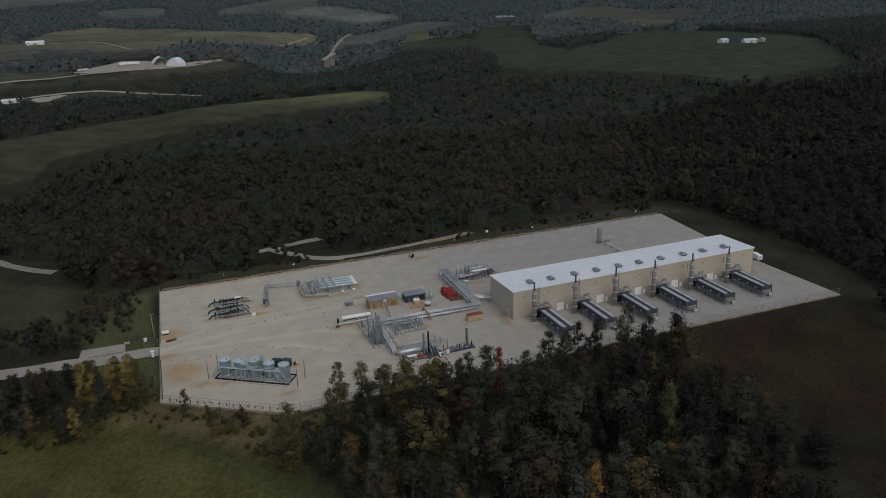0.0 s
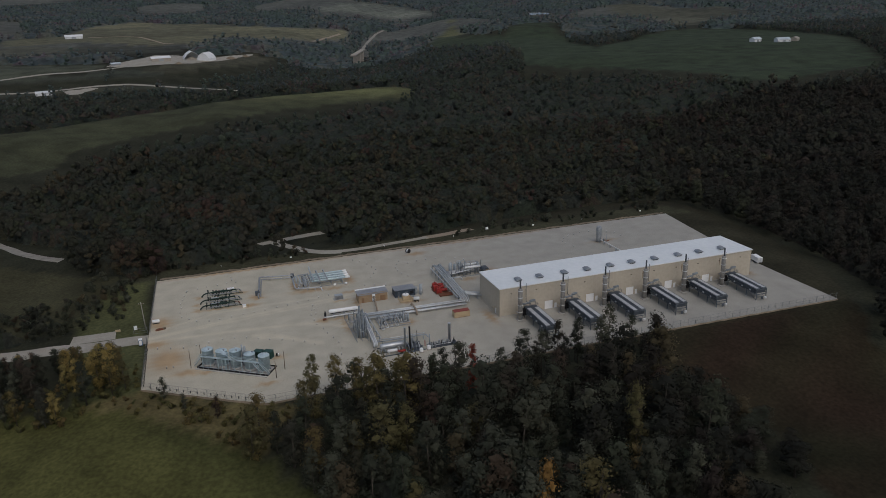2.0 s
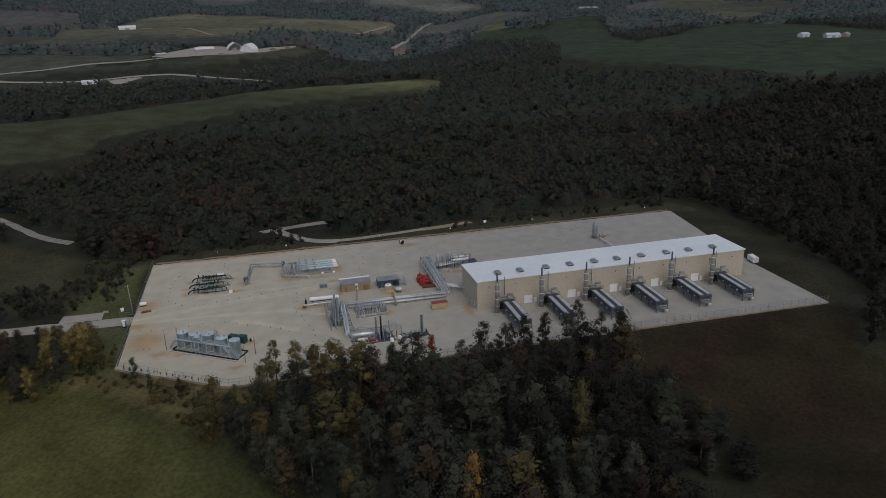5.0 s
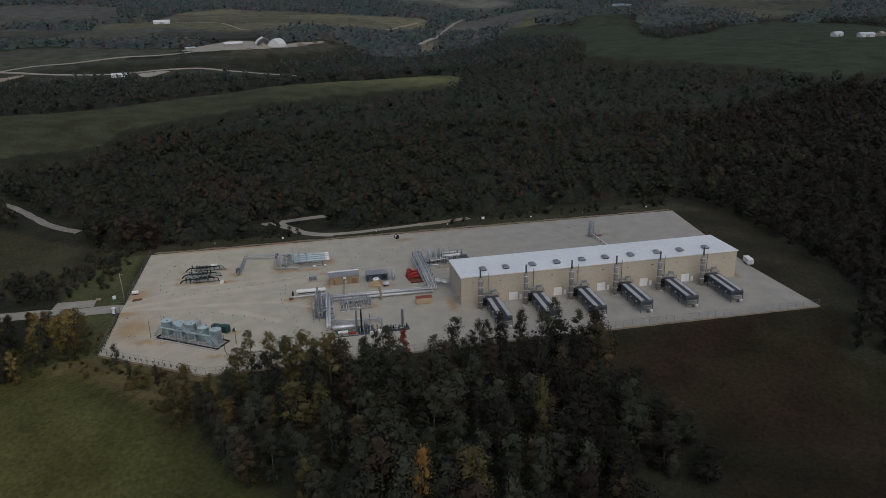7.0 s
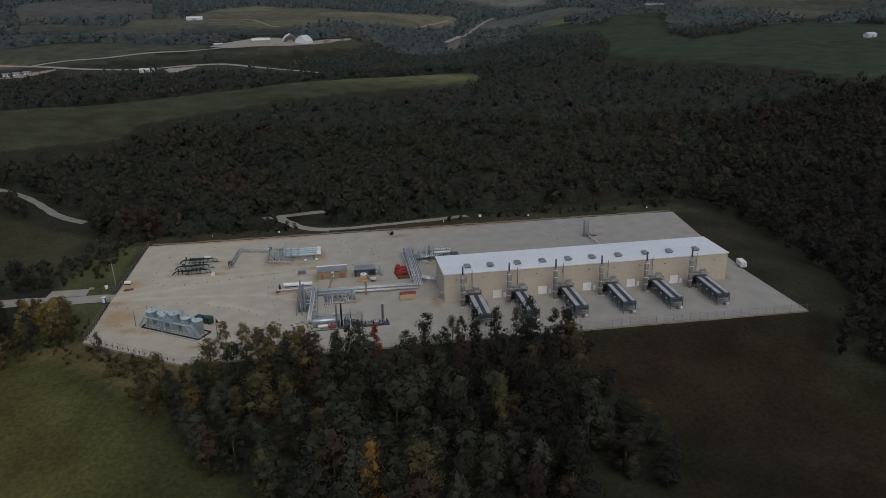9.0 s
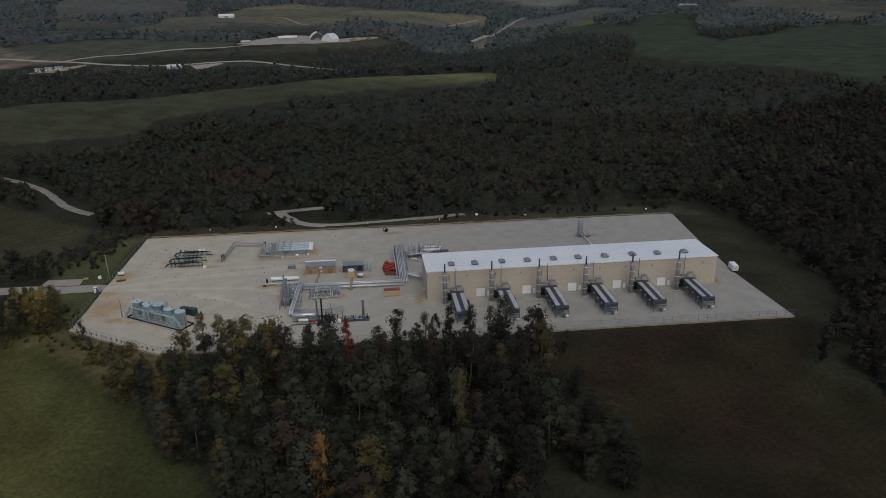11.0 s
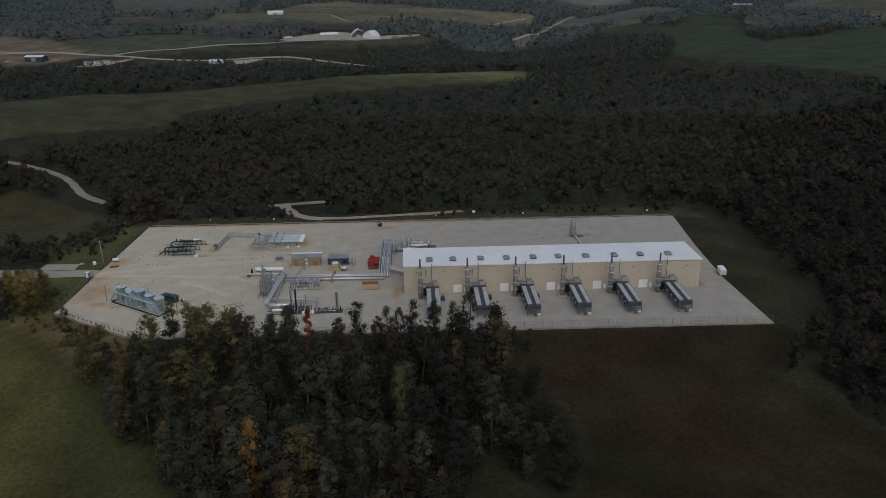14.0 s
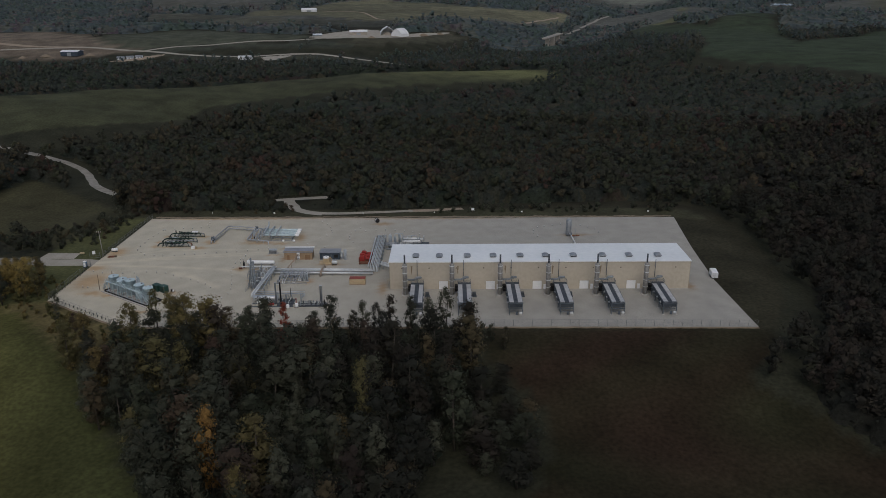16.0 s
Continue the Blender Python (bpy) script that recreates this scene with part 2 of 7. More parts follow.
road_gravel = material("pale_road_gravel", (0.27, 0.25, 0.21), (0.39, 0.365, 0.315), 0.95, grain=2.5, patch=0.15, bump=0.3)
gravel_dim = material("worn_lane_gravel", (0.20, 0.185, 0.16), (0.33, 0.315, 0.28), 0.95, grain=0.5, patch=0.08, bump=0.3)
dirt = material("pale_dirt", (0.24, 0.19, 0.14), (0.36, 0.30, 0.23), 0.95, grain=1.5, patch=0.1, bump=0.3)
still_water = material("still_water", (0.10, 0.11, 0.11), (0.16, 0.17, 0.17), 0.12, grain=0.2, patch=0.02, spec=0.5)
soil = material("bare_soil", (0.15, 0.12, 0.085), (0.26, 0.21, 0.155), 0.95, grain=1.5, patch=0.1, bump=0.3)


def zoned(name, attribute, grain, patch, lift=0.35, bump=0.5, fleck=None):
    """Ground cover whose tone comes from a colour attribute of the sheet, broken up by two noises."""
    m = bpy.data.materials.new(name)
    m.use_nodes = True
    n, l = m.node_tree.nodes, m.node_tree.links
    bsdf = n["Principled BSDF"]
    bsdf.inputs["Roughness"].default_value, bsdf.inputs["Specular IOR Level"].default_value = 0.95, 0.1
    att, geo, hsv = n.new("ShaderNodeVertexColor"), n.new("ShaderNodeNewGeometry"), n.new("ShaderNodeHueSaturation")
    att.layer_name = attribute
    total = None
    for scale, detail in ((grain, 3), (patch, 5)):
        tex, rng = n.new("ShaderNodeTexNoise"), n.new("ShaderNodeMapRange")
        tex.inputs["Scale"].default_value, tex.inputs["Detail"].default_value = scale, detail
        rng.inputs["From Min"].default_value, rng.inputs["From Max"].default_value = 0.3, 0.7
        rng.inputs["To Min"].default_value, rng.inputs["To Max"].default_value = (1 - lift, 1 + lift) if scale == patch or fleck is None else (1 - fleck, 1 + fleck)
        l.new(geo.outputs["Position"], tex.inputs["Vector"])
        l.new(tex.outputs["Fac"], rng.inputs["Value"])
        if total is None:
            total, fine = rng.outputs["Result"], tex.outputs["Fac"]
        else:
            mul = n.new("ShaderNodeMath")
            mul.operation = "MULTIPLY"
            l.new(total, mul.inputs[0])
            l.new(rng.outputs["Result"], mul.inputs[1])
            total = mul.outputs[0]
    l.new(att.outputs["Color"], hsv.inputs["Color"])
    l.new(total, hsv.inputs["Value"])
    l.new(hsv.outputs["Color"], bsdf.inputs["Base Color"])
    b = n.new("ShaderNodeBump")
    b.inputs["Strength"].default_value, b.inputs["Distance"].default_value = bump, 0.15
    l.new(fine, b.inputs["Height"])
    l.new(b.outputs["Normal"], bsdf.inputs["Normal"])
    return m


ground_cover = zoned("grass_and_scrub", "tone", 0.8, 0.05, 0.32, 0.3, 0.26)
pad_gravel = zoned("crushed_stone", "tone", 2.4, 0.16, 0.09, 0.06, 0.11)


# ---- mesh helpers ----
def box(bm, x0, y0, z0, x1, y1, z1):
    v = [bm.verts.new(p) for p in ((x0, y0, z0), (x1, y0, z0), (x1, y1, z0), (x0, y1, z0), (x0, y0, z1), (x1, y0, z1), (x1, y1, z1), (x0, y1, z1))]
    for f in ((3, 2, 1, 0), (4, 5, 6, 7), (0, 1, 5, 4), (1, 2, 6, 5), (2, 3, 7, 6), (3, 0, 4, 7)):
        bm.faces.new([v[i] for i in f])
    return bm


def tube(bm, pts, r, seg=10, r1=None):
    """A round pipe through the points, mitred at its bends and closed at both ends."""
    pts = [Vector(p) for p in pts]
    rings = []
    for k, p in enumerate(pts):
        a = (p - pts[k - 1]).normalized() if k else (pts[1] - p).normalized()
        b = (pts[k + 1] - p).normalized() if k < len(pts) - 1 else a
        t = (a + b).normalized()
        side = t.cross((0, 0, 1))
        side = side.normalized() if side.length > 0.01 else t.cross((0, 1, 0)).normalized()
        up = side.cross(t).normalized()
        rad = r if r1 is None else r + (r1 - r) * k / (len(pts) - 1)
        rad_side = rad / max(0.5, a.dot(t)) if abs(a.z - b.z) < 0.2 else rad
        rings.append([bm.verts.new(p + side * rad_side * math.cos(q) + up * rad * math.sin(q)) for q in (2 * math.pi * i / seg for i in range(seg))])
    for a, b in zip(rings, rings[1:]):
        for i in range(seg):
            bm.faces.new((a[i], a[(i + 1) % seg], b[(i + 1) % seg], b[i])).smooth = True
    bm.faces.new(rings[0][::-1])
    bm.faces.new(rings[-1])
    return bm


def lathe(bm, x, y, rows, seg=16):
    """A body turned round the vertical through x, y: rows of (radius, height) from below."""
    rings = [[bm.verts.new((x + max(r, 0.001) * math.cos(2 * math.pi * i / seg), y + max(r, 0.001) * math.sin(2 * math.pi * i / seg), z)) for i in range(seg)] for r, z in rows]
    for (a, b), (p, q) in zip(zip(rings, rings[1:]), zip(rows, rows[1:])):
        for i in range(seg):
            bm.faces.new((a[i], a[(i + 1) % seg], b[(i + 1) % seg], b[i])).smooth = abs(p[0] - q[0]) < 0.3
    bm.faces.new(rings[0][::-1])
    bm.faces.new(rings[-1])
    return bm


def drum(bm, a, b, r, seg=14):
    """A lying vessel with dished ends from a to b."""
    a, b = Vector(a), Vector(b)
    t = (b - a).normalized()
    pts, rad = [a - t * r * 0.35, a - t * r * 0.2, a, b, b + t * r * 0.2, b + t * r * 0.35], [0.35 * r, 0.8 * r, r, r, 0.8 * r, 0.35 * r]
    side = t.cross((0, 0, 1)).normalized()
    up = side.cross(t)
    rings = [[bm.verts.new(p + (side * math.cos(q) + up * math.sin(q)) * s) for q in (2 * math.pi * i / seg for i in range(seg))] for p, s in zip(pts, rad)]
    for c, d in zip(rings, rings[1:]):
        for i in range(seg):
            bm.faces.new((c[i], c[(i + 1) % seg], d[(i + 1) % seg], d[i])).smooth = True
    bm.faces.new(rings[0][::-1])
    bm.faces.new(rings[-1])
    return bm


def finish(name, bm, mat):
    bmesh.ops.recalc_face_normals(bm, faces=bm.faces)
    me = bpy.data.meshes.new(name)
    bm.to_mesh(me)
    bm.free()
    me.materials.append(mat)
    return me


def part(name, bm, mat, parent, label=""):
    ob = new(name, finish(name, bm, mat))
    ob.parent = parent
    return tagged(ob, label)


def thing(name, x, y, z, label, category, turn=0, group=""):
    ob = new(name)
    ob.empty_display_size = 0.5
    ob.matrix_basis = pose(x, y, z, 0, 0, turn)
    return tagged(ob, label, category, group)


def share(src, parent, m):
    """Another object on the same mesh, as a part at the pose m within its thing."""
    ob = new(src.name.split(".")[0], src.data)
    ob.parent, ob.matrix_basis = parent, m
    return ob


def raw_mesh(name, verts, faces, mat, smooth=False):
    me = bpy.data.meshes.new(name)
    me.from_pydata([tuple(v) for v in verts], [], [tuple(int(i) for i in f) for f in faces])
    me.materials.append(mat)
    if smooth:
        me.polygons.foreach_set("use_smooth", [True] * len(me.polygons))
    me.update()
    return me


B = bmesh.new


# ---- lie of the land ----
def step(a, b, v):
    q = np.clip((v - a) / (b - a), 0, 1)
    return q * q * (3 - 2 * q)


def bell(x, y, cx, cy, wx, wy):
    return np.exp(-((x - cx) / wx) ** 2 - ((y - cy) / wy) ** 2)


def crest_rise(x):
    return np.interp(x, [-900, -300, -250, -170, -120, -75, -20, 55, 145], [25, 25, 19, 17, 18, 21, 17.5, 16, 13.5])


def land(x, y):
    """Height of the natural ground."""
    x, y = np.asarray(x, float), np.asarray(y, float)
    out = np.hypot(np.maximum(np.maximum(-126 - x, x - 130), 0), np.maximum(np.maximum(-33 - y, y - 90), 0))
    low = -7.5 + 6.5 * bell(x, y, -150, 36, 50, 35) - 4 * step(150, 260, y)
    crest = np.interp(x, [-900, -356, -182, 0, 126, 300], [100, 377, 500, 585, 608, 640])
    rise = np.where(y < crest, np.exp(-(((y - crest) / 170) ** 2)), np.exp(-(((y - crest) / 55) ** 2)))
    low = low + crest_rise(x) * rise * (1 - step(110, 230, x))
    east = step(180, 340, x)
    low = low + 19.5 * step(230, 400, y) * step(250, 470, x) * (1 - step(560, 720, y)) + 21 * (step(560, 720, y) * east + step(800, 1010, y) * (1 - east)) - 34 * step(700, 1000, y) * np.exp(-(((x - 170 - 0.36 * (y - 1065)) / 150) ** 2))
    low = low + 9 * bell(x, y, 700, 650, 230, 260) + 18 * bell(x, y, 580, 1190, 130, 110) - 9 * bell(x, y, 590, 965, 75, 70)
    low = low + 3.6 * np.sin(x / 37 + y / 61) * np.sin(y / 44 - x / 95 + 0.6) * step(140, 220, y) * (1 - step(330, 470, y))
    low = low + 55 * step(1500, 3600, y) + 14 * np.sin(x / 310 + y / 520) * step(1100, 2000, y) + 10 * np.sin(x / 170 - y / 330) * step(1200, 2200, y)
    low = low + 1.2 * np.sin(x / 31 + 1) * np.sin(y / 27) * step(20, 80, out)
    return np.where(out < 1.5, -0.5, -0.25 * step(1, 4, out) + (low + 0.25) * step(3, 62, out) - 0.25 * (1 - step(1, 4, out)))


def inside(poly, x, y):
    x, y = np.asarray(x, float), np.asarray(y, float)
    hit = np.zeros(x.shape, bool)
    for (x0, y0), (x1, y1) in zip(poly, poly[1:] + poly[:1]):
        cross = (y0 > y) != (y1 > y)
        hit ^= cross & (x < (x1 - x0) * (y - y0) / ((y1 - y0) or 1e-9) + x0)
    return hit


FIELD_RIDGE = [(-420, 230), (-299, 284), (-244, 319), (-215, 341), (-194, 365), (-186, 404), (-150, 428), (-81, 460), (-10, 509), (45, 523), (99, 556), (130, 592), (148, 612), (140, 626), (55, 612), (-66, 574), (-182, 520), (-290, 440), (-420, 330)]
FIELD_LEFT = [(-300, 60), (-173, 2), (-143, -12), (-124, -25), (-107, -41), (-90, -62), (-74, -82), (-53, -112), (-50, -300), (-400, -300)]
SCRUB_LEFT = [(-126, -6), (-90, -31), (-78, -36), (-95, -58), (-107, -41), (-124, -25), (-143, -12), (-134, -6)]
CLEAR_RIGHT = [(34, -32), (37, -62), (47, -66), (50, -94), (43, -112), (44, -300), (150, -300), (140, -99), (125, -73), (113, -63), (115, -58), (124, -52), (139, -22), (147, -3), (158, 30), (157, 79), (158, 106), (150, 126), (90, 128), (41, 122), (18, 112), (10, 95), (124, 90), (124, -30)]
FIELD_FARM = [(-540, 1051), (-498, 1066), (-463, 1114), (-418, 1141), (-345, 1085), (-281, 1057), (-203, 1016), (-199, 982), (-276, 950), (-381, 922), (-430, 903), (-540, 905)]
FIELD_LOWER = [(-430, 900), (-379, 919), (-309, 942), (-232, 950), (-120, 967), (-70, 963), (-95, 934), (-166, 919), (-245, 928), (-305, 912), (-373, 890)]
FIELD_BAND = [(-748, 1857), (-588, 1830), (-504, 1931), (-413, 1874), (-498, 1768), (-645, 1757), (-717, 1755)]
FIELD_MID = [(-662, 1580), (-539, 1538), (-404, 1426), (-248, 1380), (-93, 1276), (-91, 1182), (-169, 1187), (-232, 1235), (-371, 1259), (-483, 1322), (-581, 1324)]
FIELD_HILL = [(324, 2314), (440, 2435), (580, 2532), (693, 2500), (711, 2185), (657, 2257), (516, 2288), (364, 2247)]
FIELD_EAST = [(1072, 1803), (1147, 1788), (1214, 1582), (1340, 1625), (1281, 1436), (1091, 1324), (883, 1127), (899, 1208), (984, 1376), (992, 1537), (986, 1583)]
FIELD_DOMES_GRASS = [(-17, 1055), (25, 1140), (63, 1126), (18, 1025), (-87, 942), (-150, 950), (-121, 981), (-79, 986)]
YARD_SHEDS = [(-473, 826), (-420, 866), (-399, 875), (-385, 882), (-388, 868), (-418, 837)]
YARD_HOUSE = [(-249, 863), (-209, 870), (-200, 864), (-226, 834), (-239, 837)]
POND = [(868, 1894), (903, 1792), (882, 1751), (839, 1806)]
FIELD_ROADSIDE = [(-450, 911), (-370, 881), (-297, 873), (-224, 882), (-163, 880), (-86, 859), (-25, 837), (-26, 818), (-86, 824), (-162, 861), (-221, 855), (-293, 845), (-366, 858), (-445, 890)]
FIELD_DIRT = [(-819, 1085), (-771, 1138), (-657, 1110), (-581, 1049), (-487, 933), (-430, 906), (-482, 878), (-515, 858), (-567, 849), (-624, 866), (-700, 883)]
FIELD_DOMES = [(-205, 992), (-160, 1065), (-137, 1136), (-90, 1103), (-43, 1078), (26, 1166), (25, 1140), (-17, 1055), (-79, 986), (-129, 982), (-170, 978)]
FIELD_BARN = [(-330, 1668), (-312, 2083), (-203, 2342), (-31, 2148), (64, 1797), (204, 1767), (338, 1864), (294, 1664), (165, 1460), (66, 1426), (-2, 1480), (-72, 1305), (-136, 1316), (-267, 1453), (-415, 1479), (-447, 1640)]
FIELD_GREEN = [(369, 1233), (423, 1369), (442, 1371), (417, 1196), (472, 1090), (490, 1140), (545, 1215), (620, 1230), (600, 1160), (580, 1130), (557, 1044), (490, 800), (577, 883), (676, 973), (753, 1022), (868, 1070), (899, 987), (927, 928), (898, 741), (663, 450), (517, 419), (477, 422), (441, 422), (461, 490), (443, 523), (401, 625), (346, 665), (324, 693), (373, 811), (418, 975), (384, 1030), (350, 1065), (338, 1122)]
FIELD_STRIP = [(438, 1399), (668, 1968), (600, 1740), (440, 1230)]
SLOPE_WEST = [(-235, 190), (-170, 140), (-150, 118), (-128, 92), (-130, 52), (-160, 48), (-200, 62), (-240, 90)]


def open_land(x, y):
    """Where no woods stand."""
    clear = np.zeros(np.shape(x), bool)
    for poly in (FIELD_RIDGE, FIELD_LEFT, SCRUB_LEFT, CLEAR_RIGHT, FIELD_FARM, FIELD_ROADSIDE, FIELD_DIRT, FIELD_DOMES, FIELD_BARN, FIELD_GREEN, FIELD_STRIP, FIELD_LOWER, FIELD_BAND, FIELD_MID, FIELD_HILL, FIELD_EAST, FIELD_DOMES_GRASS, YARD_SHEDS, YARD_HOUSE, POND, SLOPE_WEST):
        clear |= inside(poly, x, y)
    clear |= (x > -146) & (x < 152) & (y > -34) & (y < 101)
    clear |= (np.abs(y - np.interp(x, [-300, -160, -126], [24, 32, 31])) < 8) & (x < -120) & (x > -220)
    clear |= inside([(-160, 36), (-146, 52), (-128, 48), (-126, 30)], x, y)
    far = (y > 1500) & (np.sin(x / 240 + 1.3 * np.sin(y / 410)) + np.sin(y / 135 + x / 600) + 0.8 * np.sin(x / 97 - y / 180) > 1.5)
    return clear | far


def tone_of(x, y):
    """Colour of the ground cover, some haze, shade and sunlight put into the tones."""
    c = np.empty((*np.shape(x), 3))
    c[:] = (0.030, 0.031, 0.020)
    # Haze put into the far ground, barn, band and hill field tones.
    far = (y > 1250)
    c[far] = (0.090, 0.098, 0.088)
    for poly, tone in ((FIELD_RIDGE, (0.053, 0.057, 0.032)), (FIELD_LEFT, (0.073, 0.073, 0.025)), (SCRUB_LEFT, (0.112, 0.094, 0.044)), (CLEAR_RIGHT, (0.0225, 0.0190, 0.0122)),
                       (FIELD_FARM, (0.068, 0.074, 0.053)), (FIELD_ROADSIDE, (0.052, 0.056, 0.042)), (FIELD_DIRT, (0.14, 0.115, 0.088)), (FIELD_DOMES, (0.075, 0.072, 0.050)),
                       (FIELD_BARN, (0.135, 0.136, 0.088)), (FIELD_GREEN, (0.040, 0.053, 0.032)), (FIELD_STRIP, (0.105, 0.11, 0.055)), (FIELD_LOWER, (0.048, 0.053, 0.040)), (FIELD_BAND, (0.085, 0.088, 0.074)),
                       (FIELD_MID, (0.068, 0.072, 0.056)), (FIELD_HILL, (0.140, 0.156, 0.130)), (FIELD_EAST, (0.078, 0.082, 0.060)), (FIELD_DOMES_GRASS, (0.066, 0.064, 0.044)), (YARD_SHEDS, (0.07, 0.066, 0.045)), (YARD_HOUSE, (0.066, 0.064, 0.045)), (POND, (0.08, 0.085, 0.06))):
        c[inside(poly, x, y)] = tone
    # Shade beside the grove put into a darker, greener grass tone.
    grove_shade = (step(-45, 0, x - np.interp(y, [-150, -112, -80, -42], [-36, -53, -74, -90])) * inside(FIELD_LEFT, x, y))[..., None]
    c = c * (1 - grove_shade) + np.array((0.043, 0.048, 0.019)) * grove_shade
    a, b = np.floor((x + 0.35 * y + 25 * np.sin(y / 60)) / 190), np.floor((y - 0.2 * x + 20 * np.sin(x / 70)) / 150)
    lot = np.modf(np.abs(np.sin(a * 12.9898 + b * 78.233) * 43758.5453))[0]
    ploughed = np.stack([0.72 + 0.5 * lot, 0.70 + 0.46 * lot, 0.72 + 0.42 * lot], -1)
    c = np.where((y > 1120)[..., None], c * ploughed, c)
    # Sunlit patch at the ridge's end painted into the field tone.
    sunlit_tip = bell(x, y, 75, 592, 125, 38)[..., None]
    c = c * (1 - sunlit_tip) + np.array((0.125, 0.13, 0.06)) * sunlit_tip
    c[inside(SLOPE_WEST, x, y)] = (0.052, 0.050, 0.027)
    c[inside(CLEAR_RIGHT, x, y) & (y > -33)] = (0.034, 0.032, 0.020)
    # Clearing's rust and olive patches, darkened: its dim light put into the colour.
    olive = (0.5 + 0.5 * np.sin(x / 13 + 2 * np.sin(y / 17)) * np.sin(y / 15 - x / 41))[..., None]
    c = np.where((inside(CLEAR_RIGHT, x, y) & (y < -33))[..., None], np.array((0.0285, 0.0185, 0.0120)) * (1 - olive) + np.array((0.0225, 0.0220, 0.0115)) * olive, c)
    near = np.hypot(np.maximum(np.maximum(-126 - x, x - 129), 0), np.maximum(np.maximum(-32 - y, y - 89), 0))
    verge = ((near < 16) & (y > 84))[..., None]
    c = np.where(verge, np.array((0.048, 0.048, 0.029)), c)
    c[inside([(-126, 90), (-127, -8), (-143, -12), (-152, 22), (-150, 60), (-140, 88)], x, y)] = (0.080, 0.085, 0.038)
    return c


def spaced(lo, hi, near_lo, near_hi, fine, grow):
    pts = list(np.arange(near_lo, near_hi + 0.01, fine))
    s = fine
    while pts[-1] < hi:
        s *= grow
        pts.append(min(hi, pts[-1] + s))
    s = fine
    while pts[0] > lo:
        s *= grow
        pts.insert(0, max(lo, pts[0] - s))
    return np.array(pts)


def sheet(name, X, Y, Z, tones, mat):
    rows, cols = X.shape
    idx = np.arange(rows * cols).reshape(rows, cols)
    faces = np.stack([idx[:-1, :-1], idx[:-1, 1:], idx[1:, 1:], idx[1:, :-1]], -1).reshape(-1, 4)
    me = raw_mesh(name, np.stack([X, Y, Z], -1).reshape(-1, 3).tolist(), faces.tolist(), mat, True)
    layer = me.color_attributes.new("tone", "FLOAT_COLOR", "POINT")
    layer.data.foreach_set("color", np.concatenate([tones.reshape(-1, 3), np.ones((rows * cols, 1))], 1).astype(np.float32).ravel())
    return new(name, me)


gx, gy = np.meshgrid(spaced(-4800, 4800, -300, 300, 4.0, 1.06), spaced(-900, 4800, -120, 280, 4.0, 1.03))
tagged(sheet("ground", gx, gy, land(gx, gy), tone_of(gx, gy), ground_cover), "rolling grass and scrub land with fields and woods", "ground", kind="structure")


# ---- gravel pad ----
def pad_left(y):
    return np.interp(y, [-32, -8, 89], [-126, -126, -122.3])


def pad_right(y):
    return np.interp(y, [-33, 8, 44, 60, 88], [126.3, 124.6, 126.6, 128, 130.6])


def pad_front(x):
    return np.interp(x, [-126, -90, 60, 127], [-8.2, -31.2, -32, -33])


ps, pv = np.meshgrid(np.linspace(0, 1, 257), np.linspace(0, 1, 123))
px = -126 + ps * 252.0
py = pad_front(px) + pv * (89.0 - ps * 1.6 - pad_front(px))
px = pad_left(py) + ps * (pad_right(py) - pad_left(py))
py = py + 0.10 * np.sin(px * 0.9) * ((pv == 1) | (pv == 0))
TAN, PALE, GREYISH = np.array((0.30, 0.222, 0.145)), np.array((0.47, 0.445, 0.38)), np.array((0.345, 0.335, 0.302))
pad_tone = np.broadcast_to(GREYISH, (*px.shape, 3)).copy()
STAINS = [(-106.8, 49.5, 1.3, 1.6), (-106.8, 55, 1.2, 1.6), (-106, 62.5, 1.2, 1.6), (-98, 48.2, 7, 0.8), (-89.5, 62, 2.5, 1.5), (-87, 47, 3.2, 1.6), (-84, 55, 2.5, 2.2), (-83, 53, 2.0, 1.0), (-62, 53.2, 7, 1.7), (-67.5, 60, 1.5, 5), (-44.6, 60, 1.8, 5),
          (-52, 52, 3, 1.2), (-47, 45.5, 3.5, 1.0), (-62.6, 21.8, 2.2, 1.8), (-55, 21.5, 5, 0.9), (-118, 10, 6, 8), (-112, -2, 4, 2), (-106, -4, 3, 1.2), (-88, -19, 3, 1.2), (-9, 79, 4, 2), (3, 40.5, 3, 1.6), (79, 62, 6, 1.2), (14, 47, 3, 2.5), (-33, 9, 2.5, 2.5),
          (-46.8, 34, 1.0, 4), (-55.4, 14, 1.0, 6), (-27, 26.6, 5, 1.2), (-28, 18.5, 2.5, 1.0), (-82, -2, 2, 1.4), (113.5, 2, 1.5, 3), (-120.5, 42, 4, 5), (-122, 24, 4, 3), (-70, 88, 30, 1.0), (20, 87, 40, 0.8), (-95, 88, 20, 1.0), (-3, 2, 1.5, 6), (-52.8, 38.3, 3.0, 0.8)]
for cx, cy, wx, wy in STAINS:
    q = np.clip(1.25 * bell(px + 0.6 * np.sin(py * 2.1), py + 0.5 * np.sin(px * 1.7), cx, cy, wx, wy), 0, 1)[..., None] * 0.9
    pad_tone = pad_tone * (1 - q) + TAN * q
